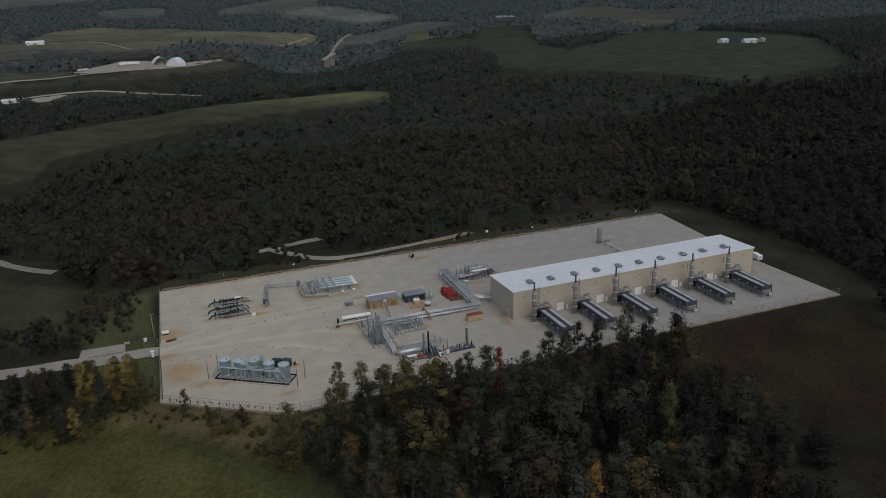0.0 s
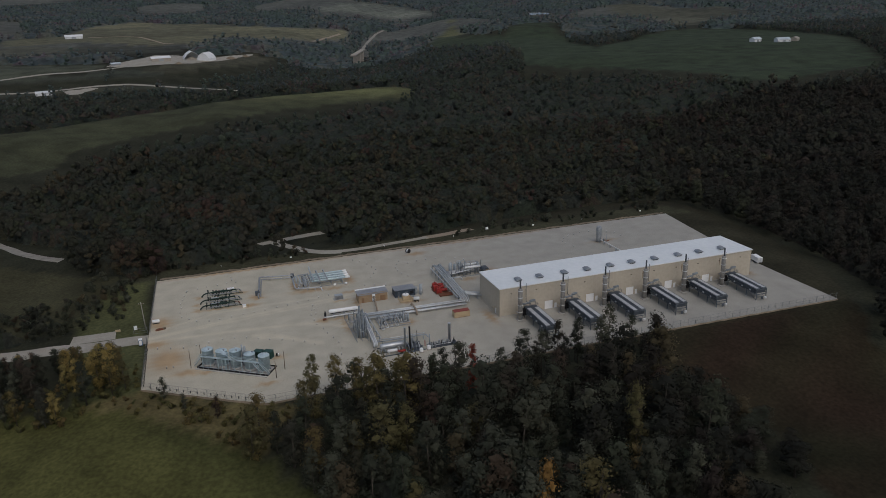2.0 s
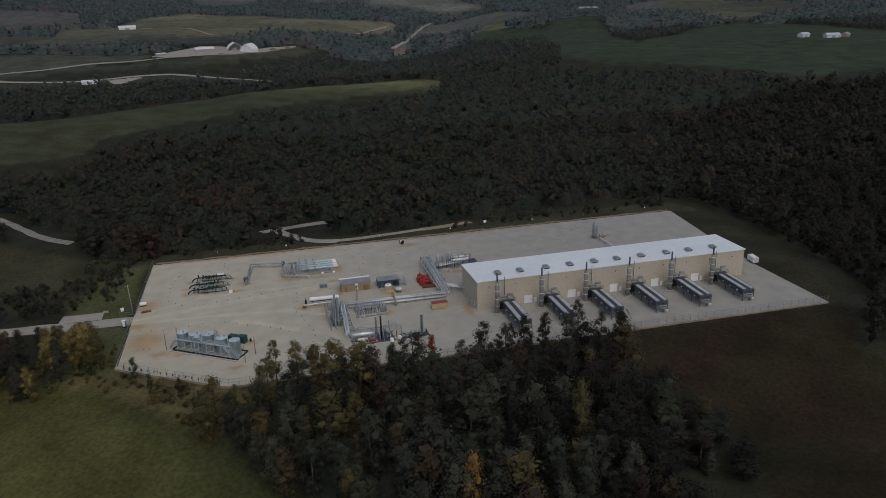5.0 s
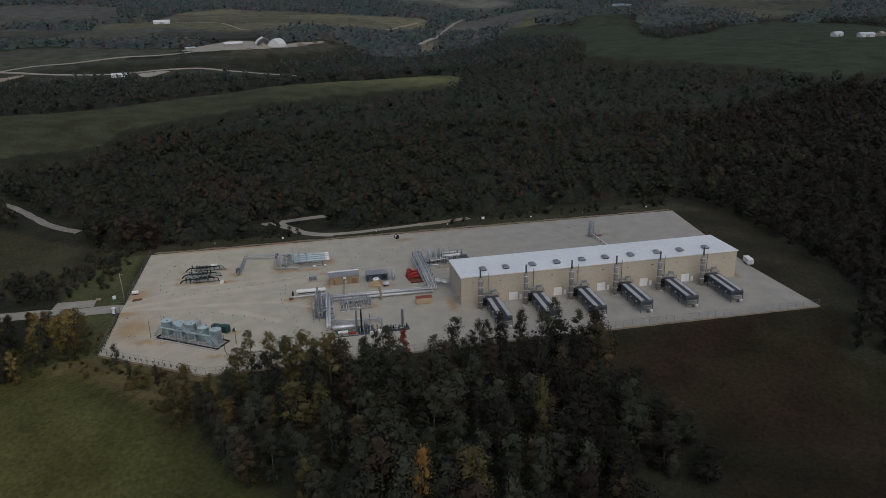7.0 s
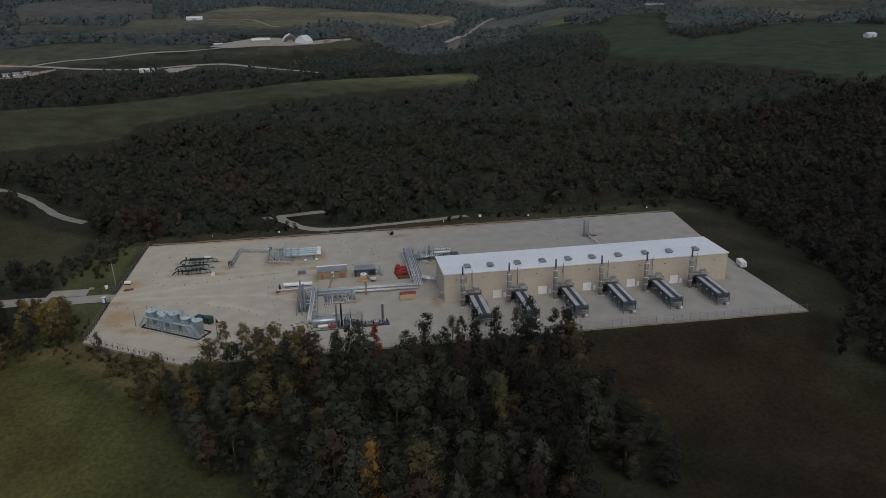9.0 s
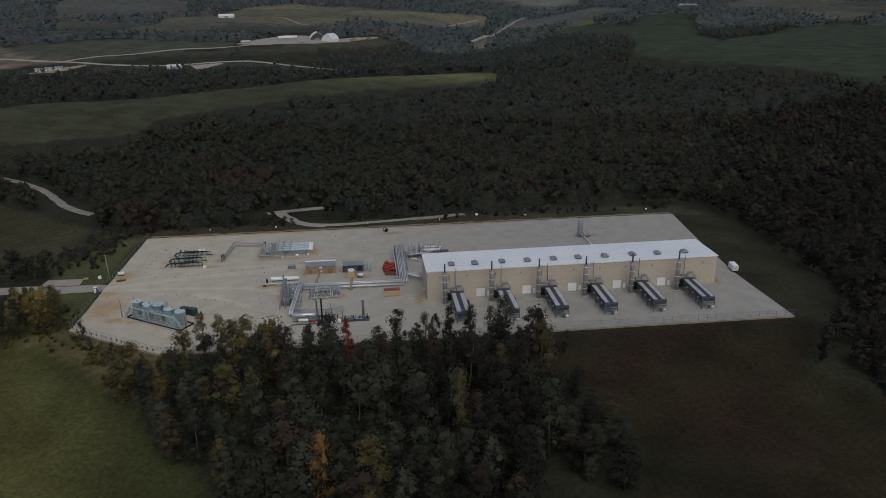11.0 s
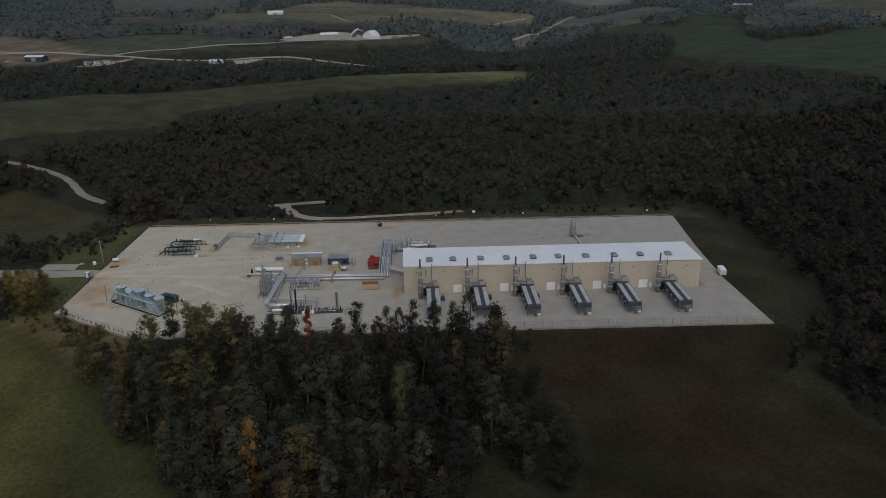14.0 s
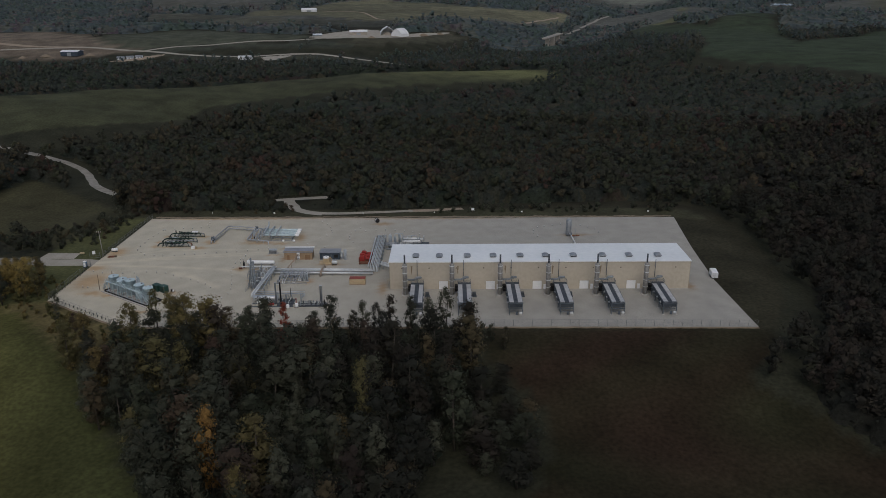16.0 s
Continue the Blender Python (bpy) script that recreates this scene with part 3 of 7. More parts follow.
for lane, off, width in (((-126, 30), (-95, 36), (-60, 41), (-20, 46)), 0.0, 1.0), (((-126, 27), (-95, 25), (-70, 22), (-55, 14)), 0.0, 1.1), (((-126, 29), (-95, 34), (-60, 38.5), (-20, 43)), 0.0, 0.7), (((-88, 18.6), (-82, 16.6), (-73, 9.5), (-66, 3)), 0.0, 1.3), (((-86, 15.5), (-80, 13.5), (-72, 7), (-68, 3)), 0.0, 0.8), (((-118, 37), (-99.6, 44.5), (-78, 45), (-46, 44.6)), 0.0, 0.6):
    xs, ys = zip(*lane)
    q = np.exp(-(((py - np.interp(px, xs, ys)) / width) ** 2)) * ((px < xs[-1] + 1) & (px > xs[0] - 1)) * 0.42
    pad_tone = pad_tone * (1 - q[..., None]) + PALE * q[..., None]
# Sun through a cloud gap put into the west stone, brighter and warmer.
sunlit_west = step(60, -110, px)[..., None]
pad_tone = pad_tone * (1 + 0.37 * sunlit_west * np.array((1.08, 0.92, 0.55)))
pad = sheet("gravel_pad", px, py, np.zeros_like(px) + 0.02 * np.sin(px / 9) * np.sin(py / 7), pad_tone, pad_gravel)
tagged(pad, "broad pale crushed-stone pad with tan stains and wheel tracks", "pavement", kind="structure")
skirt = B()
edge = [(float(px[0, k]), float(py[0, k])) for k in range(257)] + [(float(px[k, -1]), float(py[k, -1])) for k in range(123)] + [(float(px[-1, k]), float(py[-1, k])) for k in range(256, -1, -1)] + [(float(px[k, 0]), float(py[k, 0])) for k in range(122, -1, -1)]
top = [skirt.verts.new((x, y, 0.0)) for x, y in edge]
low = [skirt.verts.new((x + (0.5 if x > 0 else -0.5), y + (0.5 if y > 20 else -0.5), -0.9)) for x, y in edge]
for k in range(len(edge) - 1):
    skirt.faces.new((top[k], top[k + 1], low[k + 1], low[k]))
tagged(new("pad_edge", finish("pad_edge", skirt, soil)), "bare soil edge of the stone pad", "pad edge", kind="structure")


def road(name, line, width, mat, label, lift=0.12):
    """A strip that follows the land."""
    pts = [Vector((*p, 0)) for p in line]
    fine = []
    for k in range(len(pts) - 1):
        p0, p1, p2, p3 = pts[max(k - 1, 0)], pts[k], pts[k + 1], pts[min(k + 2, len(pts) - 1)]
        n = max(2, int((p2 - p1).length / 3))
        for i in range(n):
            t = i / n
            fine.append(0.5 * ((2 * p1) + (p2 - p0) * t + (2 * p0 - 5 * p1 + 4 * p2 - p3) * t * t + (3 * p1 - p0 - 3 * p2 + p3) * t ** 3))
    fine.append(pts[-1])
    verts, faces = [], []
    for k, p in enumerate(fine):
        t = (fine[min(k + 1, len(fine) - 1)] - fine[max(k - 1, 0)]).normalized()
        s = Vector((-t.y, t.x, 0))
        for o in (-0.5, -0.25, 0, 0.25, 0.5):
            q = p + s * o * width * (1 + 0.08 * math.sin(k * 0.9 + o * 3))
            verts.append((q.x, q.y, float(land(q.x, q.y)) + lift))
    for k in range(len(fine) - 1):
        for i in range(4):
            faces.append((5 * k + i, 5 * k + i + 1, 5 * k + i + 6, 5 * k + i + 5))
    return tagged(new(name, raw_mesh(name, verts, faces, mat, True)), label, "road", kind="structure")


road("road", [(-123, 30.5), (-132, 30.2), (-142, 30.8), (-156, 33), (-172, 36), (-200, 44)], 7.5, road_gravel, "pale gravel access road to the pad gate", 0.25)
road("road", [(-136, 38.5), (-144, 38.5), (-151, 39)], 7.0, road_gravel, "gravel turnout beside the access road", 0.22)
road("road", [(-67, 143), (-63, 130), (-59, 118), (-55, 106.5), (-48, 99), (-40, 96.6)], 6.0, road_gravel, "pale dirt track behind the pad")
road("road", [(-42, 96.8), (-26, 97), (-8, 99.5), (4, 101)], 4.2, road_gravel, "pale narrow track along the back of the pad", 0.14)
road("road", [(2, 101), (12, 102.5), (22, 105), (29, 106.5)], 6.0, dirt, "worn brown end of the track behind the pad", 0.1)
road("road", [(-74, 139), (-66, 142.5), (-54, 146), (-40, 150)], 6.5, road_gravel, "forked end of the dirt track")
road("road", [(-300, 262), (-262, 252), (-244, 246), (-228, 236), (-214, 220), (-198, 192), (-186, 173), (-169, 158)], 5.0, gravel_dim, "pale gravel lane winding through woods")
road("road", [(-650, 915), (-566, 918), (-526, 923), (-480, 914), (-421, 897), (-369, 876), (-332, 869), (-295, 866), (-266, 867), (-223, 873), (-193, 874), (-163, 873), (-117, 859), (-71, 843), (-25, 831)], 6.5, road_gravel, "pale country road past fields", 0.5)
road("road", [(-430, 900), (-407, 912), (-380, 923), (-345, 930), (-309, 943), (-276, 952), (-233, 957), (-202, 971), (-155, 995), (-121, 998)], 6.5, road_gravel, "pale country road past fields", 0.5)
road("road", [(-840, 1010), (-700, 960), (-600, 930), (-526, 923)], 9.0, dirt, "dirt road at a bare earth yard", 0.5)
road("road", [(-272, 1599), (-194, 1542), (-163, 1512), (-141, 1422), (-122, 1355), (-105, 1330)], 6.0, dirt, "farm track to a white barn", 0.6)
road("road", [(176, 1465), (210, 1535), (250, 1640), (300, 1770)], 7.0, dirt, "pale lane across a hill field", 0.6)
road("road", [(262, 1392), (283, 1442), (334, 1621), (409, 1851), (467, 1978)], 7.0, gravel_dim, "highway on a distant embankment", 2.0)


def yard(name, poly, mat, label, category, cell=3.0, lift=0.6):
    """A bare patch that follows the land, with a ragged edge."""
    xs, ys = zip(*poly)
    X, Y = np.meshgrid(np.arange(min(xs), max(xs) + cell, cell), np.arange(min(ys), max(ys) + cell, cell))
    X, Y = X + 0.3 * cell * np.sin(X * 1.7 + Y), Y + 0.3 * cell * np.sin(Y * 1.3 - X)
    ok = inside(poly, X, Y)
    keep = ok[:-1, :-1] & ok[1:, :-1] & ok[:-1, 1:] & ok[1:, 1:]
    idx = np.arange(X.size).reshape(X.shape)
    faces = np.stack([idx[:-1, :-1], idx[:-1, 1:], idx[1:, 1:], idx[1:, :-1]], -1)[keep]
    used, faces = np.unique(faces, return_inverse=True)
    verts = np.stack([X, Y, land(X, Y) + lift], -1).reshape(-1, 3)[used]
    return tagged(new(name, raw_mesh(name, verts.tolist(), faces.reshape(-1, 4).tolist(), mat, True)), label, category, kind="structure")


yard("yard", FIELD_DOMES, road_gravel, "pale gravel yard of a storage works", "yard")
yard("yard", YARD_SHEDS, dirt, "bare dirt yard before small sheds", "yard")
yard("yard", YARD_HOUSE, road_gravel, "pale gravel yard beside the country road", "yard")
yard("pond", POND, still_water, "small pale pond between far woods", "pond", 8.0, 0.8)
berm_x = np.arange(-121.0, 130.6, 1.4)
berm_y = 90.6 - (berm_x + 122) * 0.0064 + 0.35 * np.sin(berm_x * 0.31) + 0.2 * np.sin(berm_x * 1.3)
berm_top = 0.22 + 0.12 * np.sin(berm_x * 0.7) * np.sin(berm_x * 0.23) + 0.07 * np.sin(berm_x * 2.1)
berm_rows = [np.stack([berm_x, berm_y + dy, up * berm_top + drop], -1) for dy, up, drop in ((-1.1, 0, 0.02), (-0.4, 1, 0.02), (0.4, 1, -0.05), (1.6, 0, -0.7))]
berm_n = len(berm_x)
berm_faces = [(r * berm_n + k, r * berm_n + k + 1, (r + 1) * berm_n + k + 1, (r + 1) * berm_n + k) for r in range(3) for k in range(berm_n - 1)]
tagged(new("soil_berm", raw_mesh("soil_berm", np.concatenate(berm_rows).tolist(), berm_faces, soil, True)), "low ragged brown soil ridge along the back of the pad", "soil ridge", kind="structure")


# ---- compressor hall ----
LONG, DEEP, EAVE, BACK = 112.0, 20.2, 11.4, 10.9
hall = thing("compressor_building", 0, 0, 0, "long tan metal-clad industrial hall with a white roof", "building")
DOORS = [18.4 + 17.6 * k for k in range(5)]
cuts = [0.0] + [v for d in DOORS for v in (d, d + 3.45)] + [LONG]
for k in range(0, len(cuts), 2):
    part("wall", box(B(), cuts[k], 0, 0, cuts[k + 1], 0.25, EAVE - 0.1), siding, hall, "tan ribbed front wall")
for d in DOORS:
    part("lintel_panel", box(B(), d, 0, 3.5, d + 3.45, 0.25, EAVE - 0.1), siding, hall)
part("wall", box(B(), 0.01, DEEP - 0.25, 0, LONG - 0.01, DEEP, BACK - 0.1), siding, hall)
for x0 in (0.0, LONG - 0.25):
    b = B()
    if x0 == 0:
        for y0, y1, z0 in ((0.25, 3.4, 0), (4.5, DEEP - 0.25, 0), (3.4, 4.5, 2.2)):
            box(b, x0, y0, z0, x0 + 0.25, y1, BACK - 0.1)
    else:
        box(b, x0, 0.25, 0, x0 + 0.25, DEEP - 0.25, BACK - 0.1)
    v = [b.verts.new(p) for p in ((x0, 0.25, BACK - 0.1), (x0 + 0.25, 0.25, BACK - 0.1), (x0, 0.25, EAVE - 0.1), (x0 + 0.25, 0.25, EAVE - 0.1), (x0, DEEP - 0.25, BACK - 0.1), (x0 + 0.25, DEEP - 0.25, BACK - 0.1))]
    for f in ((0, 1, 3, 2), (2, 3, 5, 4), (0, 2, 4), (1, 5, 3), (0, 4, 5, 1)):
        b.faces.new([v[i] for i in f])
    part("wall", b, siding, hall, "tan ribbed end wall")
b = B()
for y0, y1, o in ((-0.35, DEEP + 0.3, 0.0),):
    z0, z1 = EAVE + 0.02, BACK - 0.02
    v = [b.verts.new(p) for p in ((-0.3, y0, z0), (LONG + 0.3, y0, z0), (LONG + 0.3, y1, z1), (-0.3, y1, z1), (-0.3, y0, z0 - 0.3), (LONG + 0.3, y0, z0 - 0.3), (LONG + 0.3, y1, z1 - 0.3), (-0.3, y1, z1 - 0.3))]
    for f in ((0, 1, 2, 3), (7, 6, 5, 4), (4, 5, 1, 0), (5, 6, 2, 1), (6, 7, 3, 2), (7, 4, 0, 3)):
        b.faces.new([v[i] for i in f])
part("roof", b, roof_white, hall, "white standing-seam roof")
part("eave_trim", box(B(), -0.32, -0.42, EAVE - 0.32, LONG + 0.32, -0.352, EAVE + 0.04), white_paint, hall, "white eave gutter")
for x in (0.0, LONG):
    part("corner_trim", box(B(), x - 0.06, -0.06, 0.1, x + 0.06, -0.002, EAVE - 0.33), siding_trim, hall)
part("base_trim", box(B(), -0.1, -0.12, 0, LONG + 0.1, -0.003, 0.18), concrete, hall, "concrete kerb")
for k, d in enumerate(DOORS):
    door = part("roller_door", box(B(), d + 0.02, 0.10, 0.01, d + 3.43, 0.16, 3.49), white_paint, hall, "white roll-up door")
    for i in range(7):
        part("door_panel", box(B(), d + 0.05, 0.02 + 0.02 * (i % 2), 0.02 + i * 0.495, d + 3.4, 0.096, 0.50 + i * 0.495), white_paint, door)
    b = B()
    for x0, x1, z0, z1 in ((d - 0.12, d, 0, 3.62), (d + 3.45, d + 3.57, 0, 3.62), (d - 0.12, d + 3.57, 3.5, 3.62)):
        box(b, x0, -0.05, z0, x1, -0.004, z1)
    part("door_frame", b, siding_trim, door)
    b = B()
    box(b, d + 4.1, -0.07, 0, d + 5.1, -0.004, 2.15)
    part("side_door", b, white_paint, hall, "white personnel door")
part("side_door", box(B(), 0.05, 3.42, 0.02, 0.12, 4.48, 2.18), white_paint, hall, "white personnel door")
b = box(B(), -1.3, 3.1, 2.55, 0, 4.8, 2.65)
box(b, -1.25, 3.15, 0, -1.15, 3.25, 2.55)
box(b, -1.25, 4.65, 0, -1.15, 4.75, 2.55)
part("door_canopy", b, siding_trim, hall, "small canopy over the end door")
for k in range(11):
    x = 4.6 + k * 10.2
    lamp = part("wall_lamp", box(B(), x - 0.2, -0.32, 8.7, x + 0.2, -0.005, 8.95), black, hall, "small wall light")
for x in (6.0, 23.3, 41.0, 58.7, 76.5, 94.5):
    b = B()
    outline = ((0.04, 6.0), (0.10, 6.8), (0.14, 7.6), (0.24, 8.2), (0.3, 9.0), (0.42, 9.6), (0.2, 9.3), (0.08, 9.9), (-0.06, 9.4), (-0.26, 9.8), (-0.2, 8.8), (-0.28, 8.3), (-0.16, 7.4), (-0.1, 6.6))
    b.faces.new([b.verts.new((x + 2.2 + p, -0.006, z)) for p, z in outline])
    part("soot_stain", b, soot, hall, "brown soot streak on the siding")
VENTS = [9.7, 18.6, 29.1, 38.9, 49.1, 58.7, 69.2, 80.2, 90.1, 101.0]
for x in VENTS:
    z = EAVE - 0.13
    b = box(B(), x - 1.0, 4.2, z - 0.2, x + 1.0, 6.2, z + 0.45)
    vent = part("roof_vent", b, steel_dull, hall, "grey hooded roof ventilator")
    b = B()
    rows = ((-1.3, 0.55), (-1.1, 0.85), (-0.45, 1.05), (0.45, 1.05), (1.1, 0.85), (1.3, 0.55))
    ring = [[b.verts.new((x + p, y, z + q)) for p, q in rows] for y in (3.8, 6.6)]
    for i in range(5):
        b.faces.new((ring[0][i], ring[0][i + 1], ring[1][i + 1], ring[1][i]))
    b.faces.new(ring[0][::-1]), b.faces.new(ring[1])
    b.faces.new((ring[0][5], ring[0][0], ring[1][0], ring[1][5]))
    part("hood", b, steel_dull, vent)
    b = B()
    for i in range(4):
        box(b, x - 1.05 - 0.02 * i, 4.15 - 0.03 * i, z + 0.05 + i * 0.12, x + 1.05 + 0.02 * i, 4.19, z + 0.09 + i * 0.12)
    part("louvre", b, black, vent)


# ---- exhaust stacks and gas coolers ----
def exhaust_stack():
    t = thing("exhaust_stack", 41.0, -5.2, 0, "tall silver insulated exhaust silencer with a thin dark tail pipe", "exhaust stack", group="exhaust stacks before the hall")
    b = box(B(), -1.3, -1.3, 0, 1.3, 1.3, 0.35)
    part("base_slab", b, concrete, t, "concrete plinth")
    part("silencer", lathe(B(), 0, 0, [(0.55, 0.35), (0.86, 0.5), (0.86, 12.2), (0.45, 12.65), (0.3, 12.7)], 20), stack_steel, t, "banded insulated silencer")
    for z in (3.2, 5.9, 8.9, 11.6):
        part("band", lathe(B(), 0, 0, [(0.87, z), (0.97, z + 0.03), (0.97, z + 0.2), (0.87, z + 0.23)], 20), paint_pipe, t, "pale clamp band")
    part("tail_pipe", lathe(B(), 0, 0, [(0.3, 12.6), (0.3, 16.0), (0.25, 16.0)], 12), cooler_dark, t, "dark open tail pipe")
    for a in (0.6, 2.7, 4.8):
        part("brace", tube(B(), [(0.86 * math.cos(a), 0.86 * math.sin(a), 2.0), (1.25 * math.cos(a), 1.25 * math.sin(a), 0.35)], 0.07, 6), steel_dull, t)
    b = tube(B(), [(0.8, 0.2, 6.15), (3.2, 0.2, 6.2), (4.1, 0.2, 6.6), (5.1, 0.2, 6.9)], 0.36, 10)
    part("exhaust_duct", b, slate, t, "bent grey exhaust duct")
    part("elbow", drum(B(), (4.0, 0.2, 7.0), (6.0, 0.2, 7.05), 0.42, 10), slate, t)
    b = tube(B(), [(4.35, 4.4, 5.2), (4.35, 4.4, 12.3)], 0.1, 8)
    tube(b, [(4.35, 4.4, 5.2), (4.35, 0.6, 5.2), (4.2, 0.4, 6.6)], 0.1, 6)
    part("vent_pipe", b, cooler_side, t, "thin vent pipe up the wall")
    for z in (7, 9.5, 11):
        part("pipe_bracket", box(B(), 4.2, 4.4, z, 4.5, 5.1, z + 0.1), steel_dull, t)
    return t


def air_filter():
    t = thing("engine_air_filter", 43.2, -3.4, 0, "dark engine intake filter house with pipes between stack and cooler", "air filter", group="engine intake filters")
    b = box(B(), -1.1, -1.2, 1.2, 1.1, 1.0, 3.4)
    part("filter_house", b, black, t)
    for x in (-0.9, 0.9):
        for y in (-1.0, 0.8):
            part("stand_leg", box(B(), x - 0.09, y - 0.09, 0, x + 0.09, y + 0.09, 1.2), steel_dull, t)
    for x in (-0.75, 0.1):
        part("filter_can", drum(B(), (x, -1.9, 2.2), (x, -1.2, 2.2), 0.42, 12), black, t, "round black filter can")
    part("intake_pipe", tube(B(), [(0.4, 0.9, 2.6), (0.4, 2.4, 2.9), (0.4, 3.4, 2.9)], 0.35, 10), steel_dull, t)
    part("lube_pipe", tube(B(), [(-1.6, 3.3, 1.2), (-1.6, 0.5, 1.2), (-1.6, 0.5, 0.1)], 0.12, 8), steel, t)
    part("lube_pipe", tube(B(), [(1.4, 3.3, 1.0), (1.4, -2.0, 1.0), (2.6, -2.6, 1.0)], 0.14, 8), steel, t)
    return t


def gas_cooler():
    W, Y0, Y1, TOP = 4.75, -22.9, -6.0, 4.75
    t = thing("gas_cooler", 43.15, 0, 0, "long raised blue-grey aerial gas cooler with pale top louvres", "gas cooler", group="gas coolers before the hall")
    b = box(B(), 0.12, Y0 + 0.7, 2.7, W - 0.12, Y1, TOP - 0.28)
    part("casing", b, cooler_dark, t, "dark steel casing")
    b = B()
    for x in (-0.02, W - 0.1):
        for z in (2.45, 3.5, TOP - 0.35):
            box(b, x, Y0 + 0.4, z, x + 0.12, Y1, z + 0.14)
        for i in range(13):
            y = Y0 + 0.5 + i * 1.36
            box(b, x + 0.01, y, 2.59, x + 0.11, y + 0.12, TOP - 0.35)
            if i % 3 == 1:
                tube(b, [(x + 0.05, y, 2.5), (x + 0.05, y + 1.36, TOP - 0.3)], 0.05, 5)
    part("side_frame", b, cooler_side, t, "dark blue-grey lattice frame along the sides")
    for x0, x1 in ((0.08, 1.62), (3.1, W - 0.08)):
        n = 9
        for i in range(n):
            y0 = Y0 + 0.55 + i * (Y1 - Y0 - 0.7) / n
            part("louvre_panel", box(B(), x0, y0, TOP - 0.27, x1, y0 + (Y1 - Y0 - 0.7) / n - 0.1, TOP + 0.02), cooler_fin, t, "pale louvre panel")
    b = box(B(), 1.68, Y0 + 0.5, TOP - 0.35, 3.04, Y1 - 0.1, TOP - 0.12)
    for i in range(15):
        y0 = Y0 + 0.8 + i * 1.08
        box(b, 1.72, y0, TOP - 0.12, 3.0, y0 + 0.16, TOP - 0.04)
    part("fan_deck", b, cooler_dark, t, "dark slatted centre deck")
    b = B()
    for x in (0.0, 1.62, 3.06, W - 0.1):
        box(b, x, Y0 + 0.4, TOP - 0.1, x + 0.08, Y1, TOP + 0.08)
    for y in (Y0 + 0.4, Y1 - 0.08):
        box(b, 0, y, TOP - 0.1, W, y + 0.08, TOP + 0.07)
    part("top_frame", b, cooler_side, t)
    for x in (0.0, W - 0.22):
        for y in (Y0 + 0.05, Y0 + 5.6, Y0 + 11.2, Y1 - 0.35):
            leg = part("leg", box(B(), x, y, 0.12, x + 0.22, y + 0.22, 2.45 if y > Y0 + 1 else TOP - 0.3), cooler_side, t)
            part("footing", box(B(), x - 0.25, y - 0.25, 0, x + 0.47, y + 0.47, 0.12), concrete, leg)
    b = B()
    tube(b, [(0.1, Y0 + 0.15, 0.3), (0.1, Y0 + 5.7, 2.4)], 0.06, 6), tube(b, [(W - 0.1, Y0 + 0.15, 0.3), (W - 0.1, Y0 + 5.7, 2.4)], 0.06, 6)
    box(b, 0, Y0 + 0.02, TOP - 0.55, W, Y0 + 0.2, TOP - 0.3), box(b, 0, Y0 + 0.02, 2.3, W, Y0 + 0.2, 2.5)
    box(b, 0.2, Y0 + 0.1, 1.2, W - 0.2, Y0 + 0.22, 1.32)
    part("end_frame", b, cooler_side, t, "open steel end frame")
    for y in (-19.5, -15.0, -10.4):
        for s, x in ((-1, -0.12), (1, W + 0.12)):
            part("header_nozzle", drum(B(), (x, y, 3.3), (x, y + 0.5, 3.3), 0.28, 10), steel, t)
        part("fan_ring", lathe(B(), W / 2, y + 1, [(1.5, 2.05), (1.6, 2.46)], 18), cooler_dark, t)
    b = B()
    for z in (TOP + 0.55, TOP + 1.05):
        for p, q in (((0, Y1 + 0.1), (W, Y1 + 0.1)), ((0, Y1 + 2.3), (W, Y1 + 2.3)), ((0, Y1 + 0.1), (0, Y1 + 2.3)), ((W, Y1 + 0.1), (W, Y1 + 2.3))):
            tube(b, [(*p, z), (*q, z)], 0.05, 6)
    for x in (0, W / 2, W):
        for y in (Y1 + 0.1, Y1 + 2.3):
            tube(b, [(x, y, TOP - 0.3), (x, y, TOP + 1.07)], 0.05, 6)
    part("handrail", b, cooler_side, t, "dark platform handrail")
    b = box(B(), -0.05, Y1 + 0.02, TOP - 0.35, W + 0.05, Y1 + 2.35, TOP - 0.25)
    for x in (0.1, W - 0.25):
        box(b, x, Y1 + 2.1, 0, x + 0.15, Y1 + 2.25, TOP - 0.35)
    part("platform", b, cooler_dark, t)
    part("drive_motor", drum(B(), (W - 1.1, Y0 - 0.2, 0.95), (W - 0.3, Y0 - 0.2, 0.95), 0.42, 12), paint_pipe, t, "pale electric motor")
    part("motor_stand", box(B(), W - 1.3, Y0 - 0.6, 0, W - 0.1, Y0 + 0.2, 0.5), concrete, t)
    part("belt_guard", box(B(), W - 2.4, Y0 - 0.3, 0.3, W - 1.7, Y0, 1.3), cooler_side, t)
    b = B()
    for x in (0.9, 1.9):
        tube(b, [(x, Y1 + 0.1, 3.1), (x, Y1 + 3.4, 3.1), (x, Y1 + 3.4, 1.0), (x, Y1 + 5.8, 1.0)], 0.22, 8)
    part("gas_pipe", b, steel, t, "insulated gas pipes to the hall")
    b = box(B(), W + 0.3, Y1 - 1.2, 0, W + 2.2, Y1 + 0.6, 0.3)
    box(b, W + 0.6, Y1 - 0.9, 0.3, W + 1.9, Y1 + 0.3, 1.6)
    part("valve_skid", b, cooler_dark, t, "dark valve box beside the cooler")
    return t


STACKS = [6.0, 23.3, 41.0, 58.7, 76.5, 94.5]
proto = [exhaust_stack(), air_filter(), gas_cooler()]
